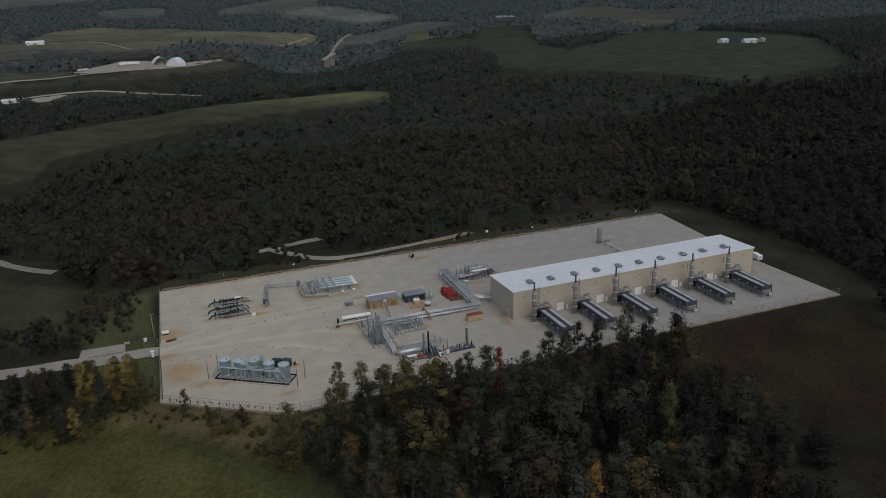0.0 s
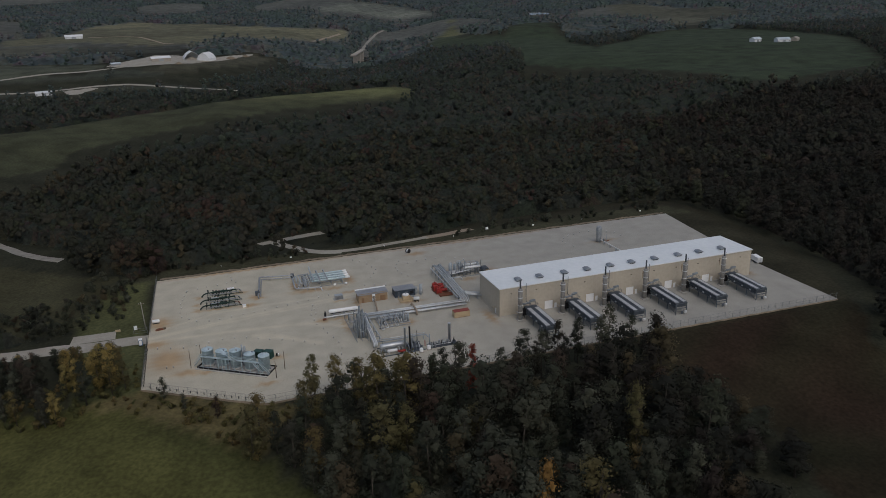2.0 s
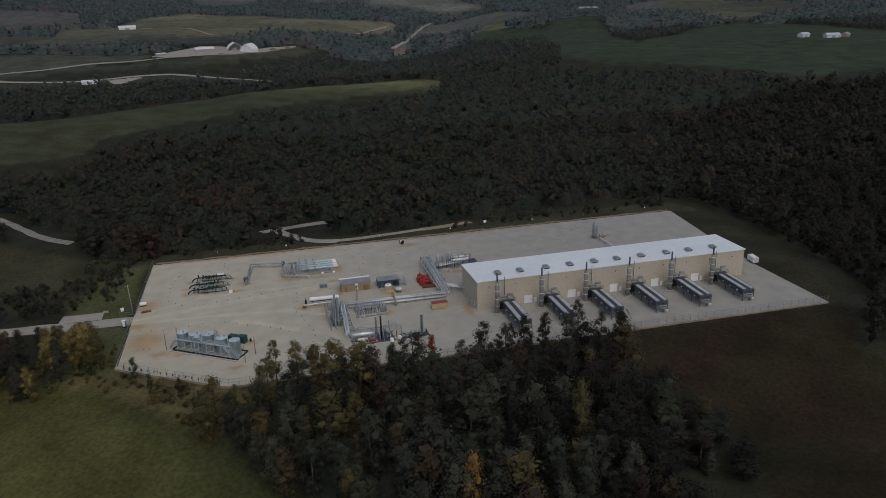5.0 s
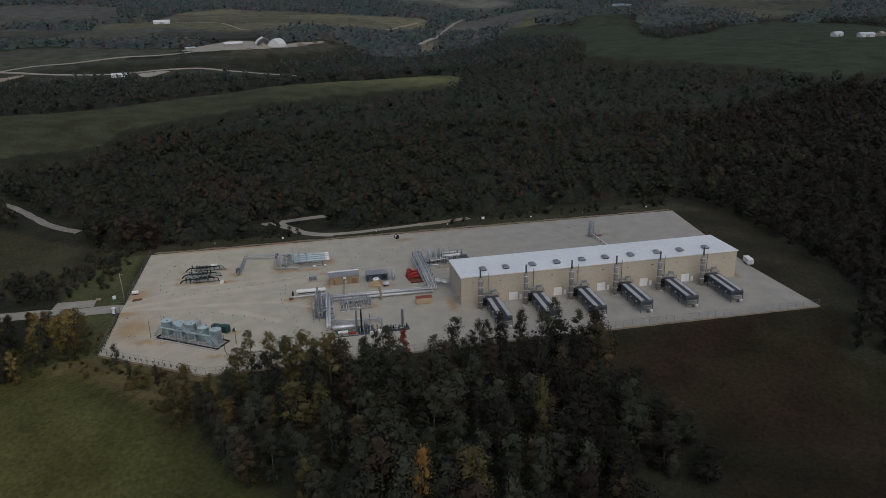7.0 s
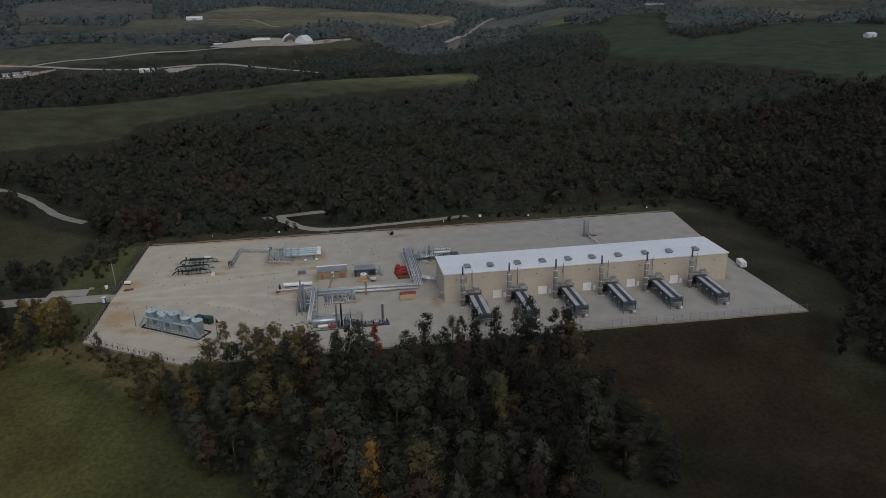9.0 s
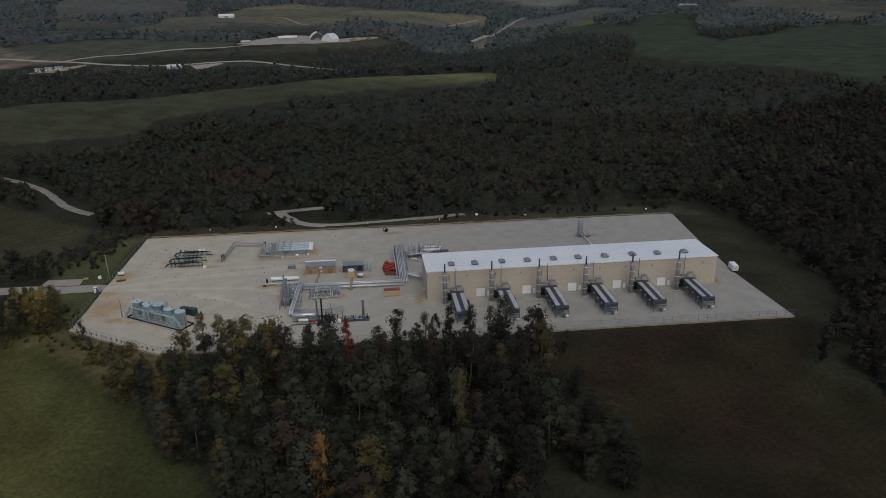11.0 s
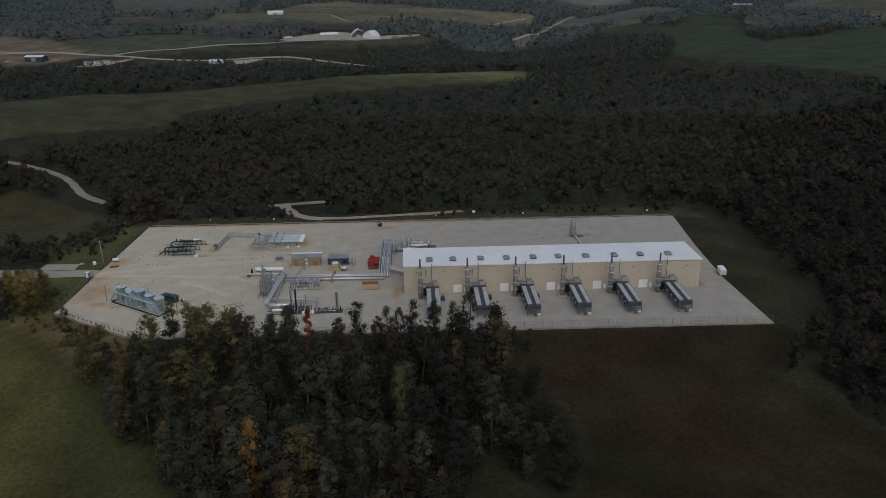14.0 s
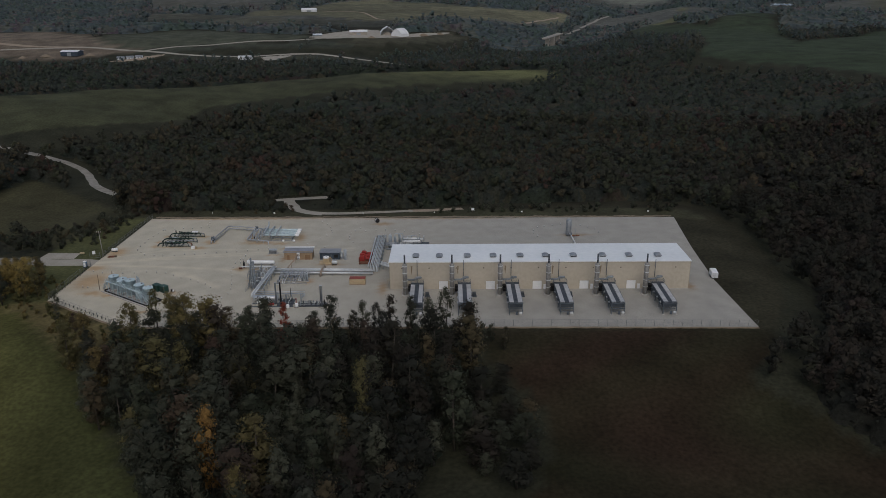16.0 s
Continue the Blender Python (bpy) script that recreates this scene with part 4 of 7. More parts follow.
for k, x in enumerate(STACKS):
    if k == 2:
        continue
    for t in proto:
        p = t.matrix_basis.translation
        copy_thing(t, pose(p.x + x - 41.0, p.y, p.z))


# ---- trees ----
def crown_quads(rng, height, width, lobes, leaves, size, low=0.35, seg=6, rows=4, core=0.65, whole=0.4, rise=0.3, loose=1.12, lobe=1.0):
    """One crown: uneven leafy lobes with loose leaf clumps on them. Corners of quads and their normals, both n x 4 x 3."""
    out, ways = [], []
    for k in range(lobes):
        a = rng.uniform(0, 2 * np.pi)
        f = (k + 0.5) / lobes
        zc = height * (low + (0.93 - low) * f)
        ring = width * 0.5 * np.sin(np.pi * np.clip(0.18 + 0.78 * f, 0, 1)) ** 0.8
        d = ring * rng.uniform(0.25, 0.8)
        r = width * rng.uniform(0.16, 0.27) * lobe
        c = np.array([d * np.cos(a), d * np.sin(a), zc])
        lean = np.array([c[0], c[1], zc - 0.55 * height])
        lean = lean / np.linalg.norm(lean) + (0, 0, rise)
        th = np.linspace(0.12, 0.80 * np.pi, rows + 1)[:, None]
        ph = (np.arange(seg) * 2 * np.pi / seg + rng.uniform(0, 6))[None, :]
        ball = np.stack([np.sin(th) * np.cos(ph), np.sin(th) * np.sin(ph), np.cos(th) + 0 * ph], -1)
        pts = c + ball * r * rng.uniform(core - 0.15, core + 0.15, (rows + 1, seg, 1)) * (1, 1, 0.85)
        nxt, ball_nxt = np.roll(pts, -1, 1), np.roll(ball, -1, 1)
        out.append(np.stack([pts[:-1], pts[1:], nxt[1:], nxt[:-1]], 2).reshape(-1, 4, 3))
        ways.append(np.stack([ball[:-1], ball[1:], ball_nxt[1:], ball_nxt[:-1]], 2).reshape(-1, 4, 3) + whole * lean)
        n = rng.normal(size=(leaves, 3))
        n[:, 2] = np.abs(n[:, 2]) * 1.1 - 0.35
        n /= np.linalg.norm(n, axis=1)[:, None]
        p = c + n * r * rng.uniform(0.62, loose, (leaves, 1)) * (1, 1, 0.85)
        m = n + rng.normal(size=n.shape) * 0.35
        m /= np.linalg.norm(m, axis=1)[:, None]
        u = np.cross(m, rng.normal(size=n.shape))
        u /= np.linalg.norm(u, axis=1)[:, None]
        v = np.cross(m, u)
        s = size * rng.uniform(0.6, 1.25, (leaves, 1))
        corners = [p + u * s * rng.uniform(0.35, 0.65, (leaves, 1)), p + v * s * rng.uniform(0.35, 0.65, (leaves, 1)), p - u * s * rng.uniform(0.35, 0.65, (leaves, 1)), p - v * s * rng.uniform(0.35, 0.65, (leaves, 1))]
        out.append(np.stack(corners, 1))
        ways.append(np.repeat((n + whole * lean + 0.25 * m)[:, None], 4, axis=1))
    ways = np.concatenate(ways)
    return np.concatenate(out), ways / np.linalg.norm(ways, axis=2)[..., None]


def quad_mesh(name, quads, mat, ways=None):
    """One mesh from n x 4 x 3 corners; ways: soft normals of the corners."""
    n = len(quads)
    me = bpy.data.meshes.new(name)
    me.vertices.add(4 * n)
    me.vertices.foreach_set("co", np.ascontiguousarray(quads, dtype=np.float32).ravel())
    me.loops.add(4 * n)
    me.loops.foreach_set("vertex_index", np.arange(4 * n, dtype=np.int32))
    me.polygons.add(n)
    me.polygons.foreach_set("loop_start", np.arange(0, 4 * n, 4, dtype=np.int32))
    me.materials.append(mat)
    me.update(calc_edges=True)
    if ways is not None:
        me.polygons.foreach_set("use_smooth", np.ones(n, dtype=bool))
        me.normals_split_custom_set_from_vertices(ways.reshape(-1, 3).tolist())
    return me


def trunk_mesh(rng, height, width):
    b = B()
    lean = rng.normal(size=2) * 0.03 * height
    tube(b, [(0, 0, -1.5), (lean[0] * 0.3, lean[1] * 0.3, height * 0.35), (lean[0], lean[1], height * 0.9)], height * 0.014 + 0.05, 7, 0.05)
    for k in range(6):
        a, z = rng.uniform(0, 6.28), height * (0.32 + 0.09 * k)
        q = 0.34 * width * (1 - 0.08 * k)
        tube(b, [(0, 0, z), (q * 0.5 * math.cos(a), q * 0.5 * math.sin(a), z + height * 0.06), (q * math.cos(a), q * math.sin(a), z + height * 0.16)], 0.10, 5, 0.03)
    return finish("trunk", b, bark)


def scatter(rng, x0, x1, y0, y1, gap):
    """Jittered grid of places."""
    nx, ny = int((x1 - x0) / gap), int((y1 - y0) / gap)
    i, j = np.meshgrid(np.arange(nx), np.arange(ny))
    x = x0 + (i + 0.5 * (j % 2) + rng.uniform(-0.42, 0.42, i.shape)) * gap
    y = y0 + (j + rng.uniform(-0.42, 0.42, i.shape)) * gap
    return x.ravel(), y.ravel()


ROADS = [[(-67, 143), (-59, 118), (-48, 99), (-26, 97), (29, 106)], [(-80, 141), (-66, 143), (-44, 149)], [(-262, 252), (-228, 236), (-198, 192), (-169, 159)],
         [(-650, 915), (-526, 923), (-421, 897), (-332, 869), (-163, 873), (-25, 831)], [(-430, 900), (-309, 943), (-202, 971), (-121, 998)], [(-272, 1599), (-163, 1512), (-105, 1330)], [(176, 1465), (300, 1770)], [(208, 1150), (283, 1442), (334, 1621), (467, 1978)]]



def near_road(x, y, reach):
    hit = np.zeros(np.shape(x), bool)
    for line in ROADS:
        for (x0, y0), (x1, y1) in zip(line, line[1:]):
            q = np.clip(((x - x0) * (x1 - x0) + (y - y0) * (y1 - y0)) / ((x1 - x0) ** 2 + (y1 - y0) ** 2), 0, 1)
            hit |= np.hypot(x - x0 - q * (x1 - x0), y - y0 - q * (y1 - y0)) < reach
    return hit


def wooded(x, y, tall):
    """Woods keep off the fields and lanes, and off the verge to their south by a tree's length of view."""
    ok = ~open_land(x, y) & ~near_road(x, y, 7)
    for f in (0.3, 0.65):
        lean = 1 + f * tall / (122 - tall)
        qx, qy = -48 + (x + 48) * lean, -255 + (y + 255) * lean
        ok &= ~(open_land(qx, qy) & (qy > 150)) & ~near_road(qx, qy, 5)
    return ok


def in_sight(x, y, margin=25):
    """The stretch of country that the flight overlooks."""
    return (x < np.maximum(-118 + 1.26 * (y + 240), 22 + 0.62 * (y + 270)) + margin) & (x > np.minimum(22 - 0.60 * (y + 270), -118 - 0.2 * (y + 240)) - margin)


rng = np.random.default_rng(7)
KINDS = []
for k in range(8):
    w = rng.uniform(0.28, 0.40)
    KINDS.append((crown_quads(rng, 24, 24 * w, 23, 68, 0.48, 0.13, 4, 2, 0.46, 1.9, 0.7, 1.06, 1.18), trunk_mesh(rng, 24, 24 * w)))
for k in range(4):
    w = rng.uniform(0.30, 0.46)
    KINDS.append((crown_quads(rng, 24, 24 * w, 25, 80, 0.40, 0.2, 4, 2, 0.42, 1.2, 0.6, 1.13, 0.95), trunk_mesh(rng, 24, 24 * w)))
CROWNS = {(k, m.name): quad_mesh("crown", *KINDS[k][0][:1], m, KINDS[k][0][1]) for k in range(12) for m in (leaf_grove, leaf_shaded_grove, leaf_gold, leaf_amber, leaf_orange, leaf_red)}
tree_label = {leaf_shaded_grove.name: ("brownish grove tree with shade put into its leaf colour", "oaks of the grove"), leaf_grove.name: ("dark green leafy tree in the grove", "trees of the grove"), leaf_gold.name: ("leafy tree turning olive and yellow", "yellowing trees"),
              leaf_amber.name: ("tree with bright amber autumn leaves", "amber trees"), leaf_orange.name: ("tree with orange autumn leaves", "orange trees"), leaf_red.name: ("small tree with red autumn leaves", "red trees")}


def plant(x, y, height, mat, kind=None, wide=1.0):
    k = int(rng.integers(8)) if kind is None else 8 + kind % 4
    z = float(land(x, y)) - 0.2
    t = thing("tree", x, y, z, tree_label[mat.name][0], "tree", rng.uniform(0, 360), tree_label[mat.name][1])
    s = height / 24
    for name, me in (("trunk", KINDS[k][1]), ("crown", CROWNS[k, mat.name])):
        ob = new(name, me)
        ob.parent = t
        ob.scale = (s * wide, s * wide, s)
    return t


GROVE_AREA = [(-90, -42), (-78, -36), (-44, -43), (-11, -42), (17, -39), (28, -43), (32, -50), (33, -66), (44, -70), (47, -94), (40, -112), (30, -114), (24, -100), (14, -112), (10, -150), (-30, -150), (-48, -118), (-66, -98), (-84, -76), (-97, -56)]
tx, ty = scatter(rng, -100, 70, -150, -30, 7.2)
ok = inside(GROVE_AREA, tx, ty)
for x, y in zip(tx[ok], ty[ok]):
    west = bool(x < -55)
    edge = y > -52
    if edge and (rng.uniform() < (0.3 if x > 10 else 0.12) or -36 < x < -23) or -36 < x < -23 and y > -60:
        continue
    if edge:
        top = rng.uniform(15, 19.5) if x < -42 else rng.uniform(11, 17)
    else:
        top = rng.uniform(13, 19) if west else rng.uniform(7, 12) if x > 24 and y < -62 else rng.uniform(13, 26)
    pick = rng.uniform()
    # Shade-darkened leaf colour gets likelier towards the grove's east side.
    mat = leaf_gold if pick < (0.75 if west and edge else 0.12 if west else 0.02) else leaf_shaded_grove if rng.uniform() < 0.55 * step(-25, 15, x) else leaf_grove
    plant(x, y, top, mat, wide=(rng.uniform(1.25, 1.6) if x < -42 else rng.uniform(0.8, 1.05)) if edge else rng.uniform(2.0, 2.7) if top < 12.5 else rng.uniform(1.05, 1.45), kind=int(rng.integers(4)) if edge else None)
for x, y, top, mat, kind, wide in ((-75.4, -35.5, 17, leaf_gold, 0, 1.0), (-69, -38, 17, leaf_gold, 1, 1.15), (-64, -47, 19.5, leaf_gold, 2, 1.0), (-59, -51, 22, leaf_gold, 3, 1.2), (-52, -46, 15, leaf_gold, 1, 1.2), (-80, -42, 12, leaf_gold, 2, 1.2),
                                   (-35, -52, 21.5, leaf_grove, 1, 1.2), (-41, -47, 16, leaf_grove, 0, 1.1), (-29.5, -49.5, 18.5, leaf_red, None, 0.72), (-14, -52, 22, leaf_grove, 2, 1.0), (-20, -49, 15, leaf_grove, 0, 1.1), (-5, -46, 17, leaf_grove, 3, 0.9),
                                   (10, -42, 17, leaf_grove, 1, 0.9), (21, -42, 20, leaf_grove, 2, 0.95), (16, -46, 18, leaf_grove, 0, 1.1), (29, -43, 15, leaf_grove, 3, 1.0), (-63, -69, 16.5, leaf_gold, None, 1.5), (-80.7, -69, 13.5, leaf_gold, None, 1.3),
                                   (-35.4, -112, 19.5, leaf_orange, None, 0.72), (0, -92.7, 22.5, leaf_gold, 1, 0.8), (-24, -128, 15, leaf_gold, 1, 0.9)):
    plant(x, y, top - float(land(x, y)), mat, kind, wide)
for x, y, h, mat in ((-134, -5, 17, leaf_amber), (-138.5, -3, 15, leaf_amber), (-130.5, -6, 11, leaf_gold), (-144, -4, 14, leaf_amber), (-149, 8, 15, leaf_gold), (-156, 6, 14, leaf_grove), (-152, 14, 13, leaf_grove),
                    (-163, 10, 16, leaf_grove), (-168, 17, 15, leaf_grove), (-160, 18, 14, leaf_grove), (-177, 14, 16, leaf_grove), (-184, 22, 15, leaf_grove), (-145, 13, 12, leaf_gold), (-138, 12, 12, leaf_grove),
                    (-192, 22, 15, leaf_grove), (-176, 24, 14, leaf_grove), (-172, 6, 13, leaf_gold), (-119, -16, 8, leaf_grove), (-113, -27, 7, leaf_grove), (-104, -34, 8, leaf_grove), (36, -42, 7, leaf_grove), (40, -47, 9, leaf_grove), (33, -45, 9, leaf_grove)):
    plant(x, y, min(h, 3 + 0.45 * (float(np.interp(x, [-200, -172, -130], [44, 36, 30])) - 3 - y)), mat, wide=1.15)


BELT = [(-128, 8), (-127, -8), (-136, -17), (-150, -20), (-176, -8), (-215, 12), (-215, 34), (-170, 25)]
bx, by = scatter(rng, -215, -126, -24, 36, 8.0)
for x, y in zip(*(v[inside(BELT, bx, by)] for v in (bx, by))):
    clear_view = 3 + 0.45 * (float(np.interp(x, [-200, -172, -130], [44, 36, 30])) - 3 - y)
    if not near_road(x, y, 6) and clear_view > 5:
        plant(x, y, min(rng.uniform(10, 16), clear_view), (leaf_amber if rng.uniform() < 0.5 else leaf_gold) if rng.uniform() < (0.6 if x > -146 else 0.22) else leaf_grove, wide=rng.uniform(1.0, 1.3))
bush_quads, bush_ways = crown_quads(rng, 1.0, 1.3, 7, 26, 0.13, 0.05, 4, 2, 0.5, 1.2, 0.5)
BUSH = quad_mesh("foliage", bush_quads, leaf_scrub, bush_ways)
bush_stem = finish("stem", tube(B(), [(0, 0, -0.3), (0.03, 0.02, 0.6)], 0.04, 6, 0.01), bark)
LOW = quad_mesh("foliage", bush_quads, leaf_grove, bush_ways)
bx, by = scatter(rng, -205, 140, 36, 112, 4.2)
keep = ((bx < -131) | (by > 97)) & (rng.uniform(size=bx.shape) < np.where(by > 97, 0.55, 0.75)) & ~near_road(bx, by, 5) & ((by > 52) | (bx < -146)) & (by > np.interp(bx, [-205, -172, -146], [62, 50, 47])) & ((bx > -152) | (by < 84))
for x, y in zip(bx[keep], by[keep]):
    t = thing("bush", x, y, float(land(x, y)), "dark leafy bush at the edge of the woods", "bush", rng.uniform(0, 360), "bushes along the woods")
    s = rng.uniform(1.8, 4.6)
    for name, me in (("stem", bush_stem), ("foliage", LOW)):
        ob = new(name, me)
        ob.parent, ob.scale = t, (s, s, s * 0.9)
bx, by = scatter(rng, -205, -72, -60, 14, 3.4)
keep = (inside(SCRUB_LEFT, bx, by) & (by < pad_front(bx) - 3.0) | inside(BELT, bx, by)) & (rng.uniform(size=bx.shape) < 0.72)
for x, y in zip(bx[keep], by[keep]):
    t = thing("bush", x, y, float(land(x, y)), "rough olive-brown bush on the bank", "bush", rng.uniform(0, 360), "bushes on the bank")
    s = rng.uniform(1.2, 3.6)
    for name, me in (("stem", bush_stem), ("foliage", BUSH)):
        ob = new(name, me)
        ob.parent, ob.scale = t, (s, s, s * 0.9)


def woods(name, x, y, template_args, mat, heights, label, seed):
    """Far woods as one mesh: six crowns, each set down many times with its own turn and size."""
    r = np.random.default_rng(seed)
    crowns = [crown_quads(r, 1.0, r.uniform(0.5, 0.8), *template_args) for _ in range(6)]
    kind = r.integers(6, size=len(x))
    parts, facing = [], []
    z = land(x, y)
    for k in range(6):
        m = kind == k
        q, way = crowns[k]
        a = r.uniform(0, 2 * np.pi, m.sum())
        h = r.uniform(*heights, m.sum())
        w = h * r.uniform(0.8, 1.4, m.sum())
        c, s = np.cos(a), np.sin(a)
        px = q[None, :, :, 0] * c[:, None, None] - q[None, :, :, 1] * s[:, None, None]
        py = q[None, :, :, 0] * s[:, None, None] + q[None, :, :, 1] * c[:, None, None]
        parts.append(np.stack([px * w[:, None, None] + x[m][:, None, None], py * w[:, None, None] + y[m][:, None, None], q[None, :, :, 2] * h[:, None, None] + z[m][:, None, None] - 0.3], -1).reshape(-1, 4, 3))
        turned = np.stack([way[None, ..., 0] * c[:, None, None] - way[None, ..., 1] * s[:, None, None], way[None, ..., 0] * s[:, None, None] + way[None, ..., 1] * c[:, None, None], np.broadcast_to(way[None, ..., 2], (len(a), len(way), 4))], -1)
        facing.append(turned.reshape(-1, 4, 3))
    return tagged(new(name, quad_mesh(name, np.concatenate(parts), mat, np.concatenate(facing))), label, "woods", kind="stuff")


def undergrowth(name, xs, ys, tall, height, mat, label, seed, where, tufts=3):
    """Low canopy between the crowns as one uneven sheet, down to the ground at its edges."""
    r = np.random.default_rng(seed)
    X, Y = np.meshgrid(xs, ys)
    X, Y = X + r.uniform(-0.3, 0.3, X.shape) * (xs[1] - xs[0]), Y + r.uniform(-0.3, 0.3, X.shape) * (ys[1] - ys[0])
    ok = in_sight(X, Y) & wooded(X, Y, tall) & where(X, Y)
    cell = ok[:-1, :-1] & ok[1:, :-1] & ok[:-1, 1:] & ok[1:, 1:]
    count = np.zeros(X.shape)
    for a in (slice(None, -1), slice(1, None)):
        for b in (slice(None, -1), slice(1, None)):
            count[a, b] += cell
    Z = land(X, Y) + np.where(count > 3, r.uniform(height[0], height[1], X.shape), -0.6)
    idx = np.arange(X.size).reshape(X.shape)
    faces = np.stack([idx[:-1, :-1], idx[:-1, 1:], idx[1:, 1:], idx[1:, :-1]], -1)[cell]
    used, faces = np.unique(faces, return_inverse=True)
    P = np.stack([X, Y, Z], -1).reshape(-1, 3)[used]
    quads = P[faces.reshape(-1, 4)]
    ways = np.zeros_like(quads) + (0, 0, 1.0)
    inner = quads
    leafy, facing = [quads], [ways]
    gap = xs[1] - xs[0]
    for k in range(tufts):
        w = r.dirichlet((1, 1, 1, 1), len(inner))[:, :, None]
        p = (inner * w).sum(axis=1) + r.uniform(-0.08, 0.22, (len(inner), 1)) * gap * (0, 0, 1)
        m = r.normal(size=p.shape) * 0.55 + (0, 0, 1)
        m /= np.linalg.norm(m, axis=1)[:, None]
        u = np.cross(m, r.normal(size=p.shape))
        u /= np.linalg.norm(u, axis=1)[:, None]
        v, s = np.cross(m, u), gap * r.uniform(0.14, 0.3, (len(p), 1))
        leafy.append(np.stack([p + u * s, p + v * s * 0.8, p - u * s * 0.9, p - v * s], 1))
        facing.append(np.repeat((m * 0.8 + (0, 0, 0.6))[:, None], 4, axis=1))
    ways = np.concatenate(facing)
    me = quad_mesh(name, np.concatenate(leafy), mat, ways / np.linalg.norm(ways, axis=2)[..., None])
    return tagged(new(name, me), label, "undergrowth", kind="stuff")


# East stand: shade over this side is put into its darker brown leaves.
EAST = [(100, -300), (113, -63), (150, 20), (156, 112), (170, 140), (260, 300), (330, 420), (700, 520), (900, 300), (700, -300)]
oaks = lambda x, y: inside(EAST, x, y)
nearby = lambda x, y: ~inside(GROVE_AREA, x, y) & ((x > 100) | (y > 40) | (x < -190))
wx, wy = scatter(rng, -420, 640, -140, 360, 9.6)
m = in_sight(wx, wy) & wooded(wx, wy, 14) & nearby(wx, wy)
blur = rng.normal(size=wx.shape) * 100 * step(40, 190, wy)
for stand, mat, label, seed in ((m & ~oaks(wx + blur, wy), leaf_woods, "dense dark mixed woods turning brown in places", 21), (m & oaks(wx + blur, wy), leaf_shaded_oaks, "brownish woods with shade over the east put into the leaf colour", 24)):
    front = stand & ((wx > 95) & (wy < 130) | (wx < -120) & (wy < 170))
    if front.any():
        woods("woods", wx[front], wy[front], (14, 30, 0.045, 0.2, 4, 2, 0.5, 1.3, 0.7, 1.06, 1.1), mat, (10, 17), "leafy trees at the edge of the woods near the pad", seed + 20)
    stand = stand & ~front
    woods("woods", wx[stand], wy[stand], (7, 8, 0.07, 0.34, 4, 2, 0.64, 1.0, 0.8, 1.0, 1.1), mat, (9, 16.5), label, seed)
wx, wy = scatter(rng, -800, 1600, 360, 1020, 11.5)
m = in_sight(wx, wy) & wooded(wx, wy, 12)
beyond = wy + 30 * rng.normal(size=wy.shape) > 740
for stand, mat, label, seed in ((m & ~beyond, leaf_slope, "dark wooded slopes beyond the pad", 22), (m & beyond, leaf_vale_hazed, "mixed valley woods with bluish haze put into the leaf colour", 26)):
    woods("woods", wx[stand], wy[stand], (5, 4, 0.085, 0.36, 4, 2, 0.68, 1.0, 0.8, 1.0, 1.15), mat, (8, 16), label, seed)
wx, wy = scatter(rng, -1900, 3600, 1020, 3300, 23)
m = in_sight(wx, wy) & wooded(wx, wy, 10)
woods("woods", wx[m], wy[m], (3, 1, 0.12, 0.1, 4, 2, 0.95, 1.0, 0.8, 1.0, 1.3), leaf_far_hazed, (11, 19), "distant dark woodland bands between fields", 23)
undergrowth("undergrowth", np.arange(-420, 640, 3.6), np.arange(-140, 362, 3.6), 14, (4.5, 8), leaf_low, "low canopy and undergrowth of the near woods", 31, lambda x, y: nearby(x, y) & ~oaks(x, y))
undergrowth("undergrowth", np.arange(90, 700, 3.6), np.arange(-140, 362, 3.6), 14, (2.5, 5.5), leaf_shaded_low, "brown undergrowth with shade over the east put into its colour", 34, lambda x, y: oaks(x, y) & (oaks(x - 16, y) | (y > 120)) & (oaks(x, y + 16) | (y > 0)), 6)
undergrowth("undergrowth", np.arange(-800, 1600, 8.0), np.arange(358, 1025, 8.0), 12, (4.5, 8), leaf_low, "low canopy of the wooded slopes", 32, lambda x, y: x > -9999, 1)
undergrowth("undergrowth", np.arange(-1900, 3600, 17.0), np.arange(1020, 3300, 17.0), 10, (6.5, 10), leaf_far_hazed, "low canopy of the distant woodland", 33, lambda x, y: x > -9999, 1)
undergrowth("undergrowth", np.arange(-100, 70, 4.0), np.arange(-150, -30, 4.0), 8, (2.5, 6), leaf_low, "undergrowth beneath the grove", 35, lambda x, y: inside(GROVE_AREA, x - 7, y) & inside(GROVE_AREA, x + 7, y) & (y < -58) & (x < 24))


# ---- tank battery ----
TURN_T = -33.7


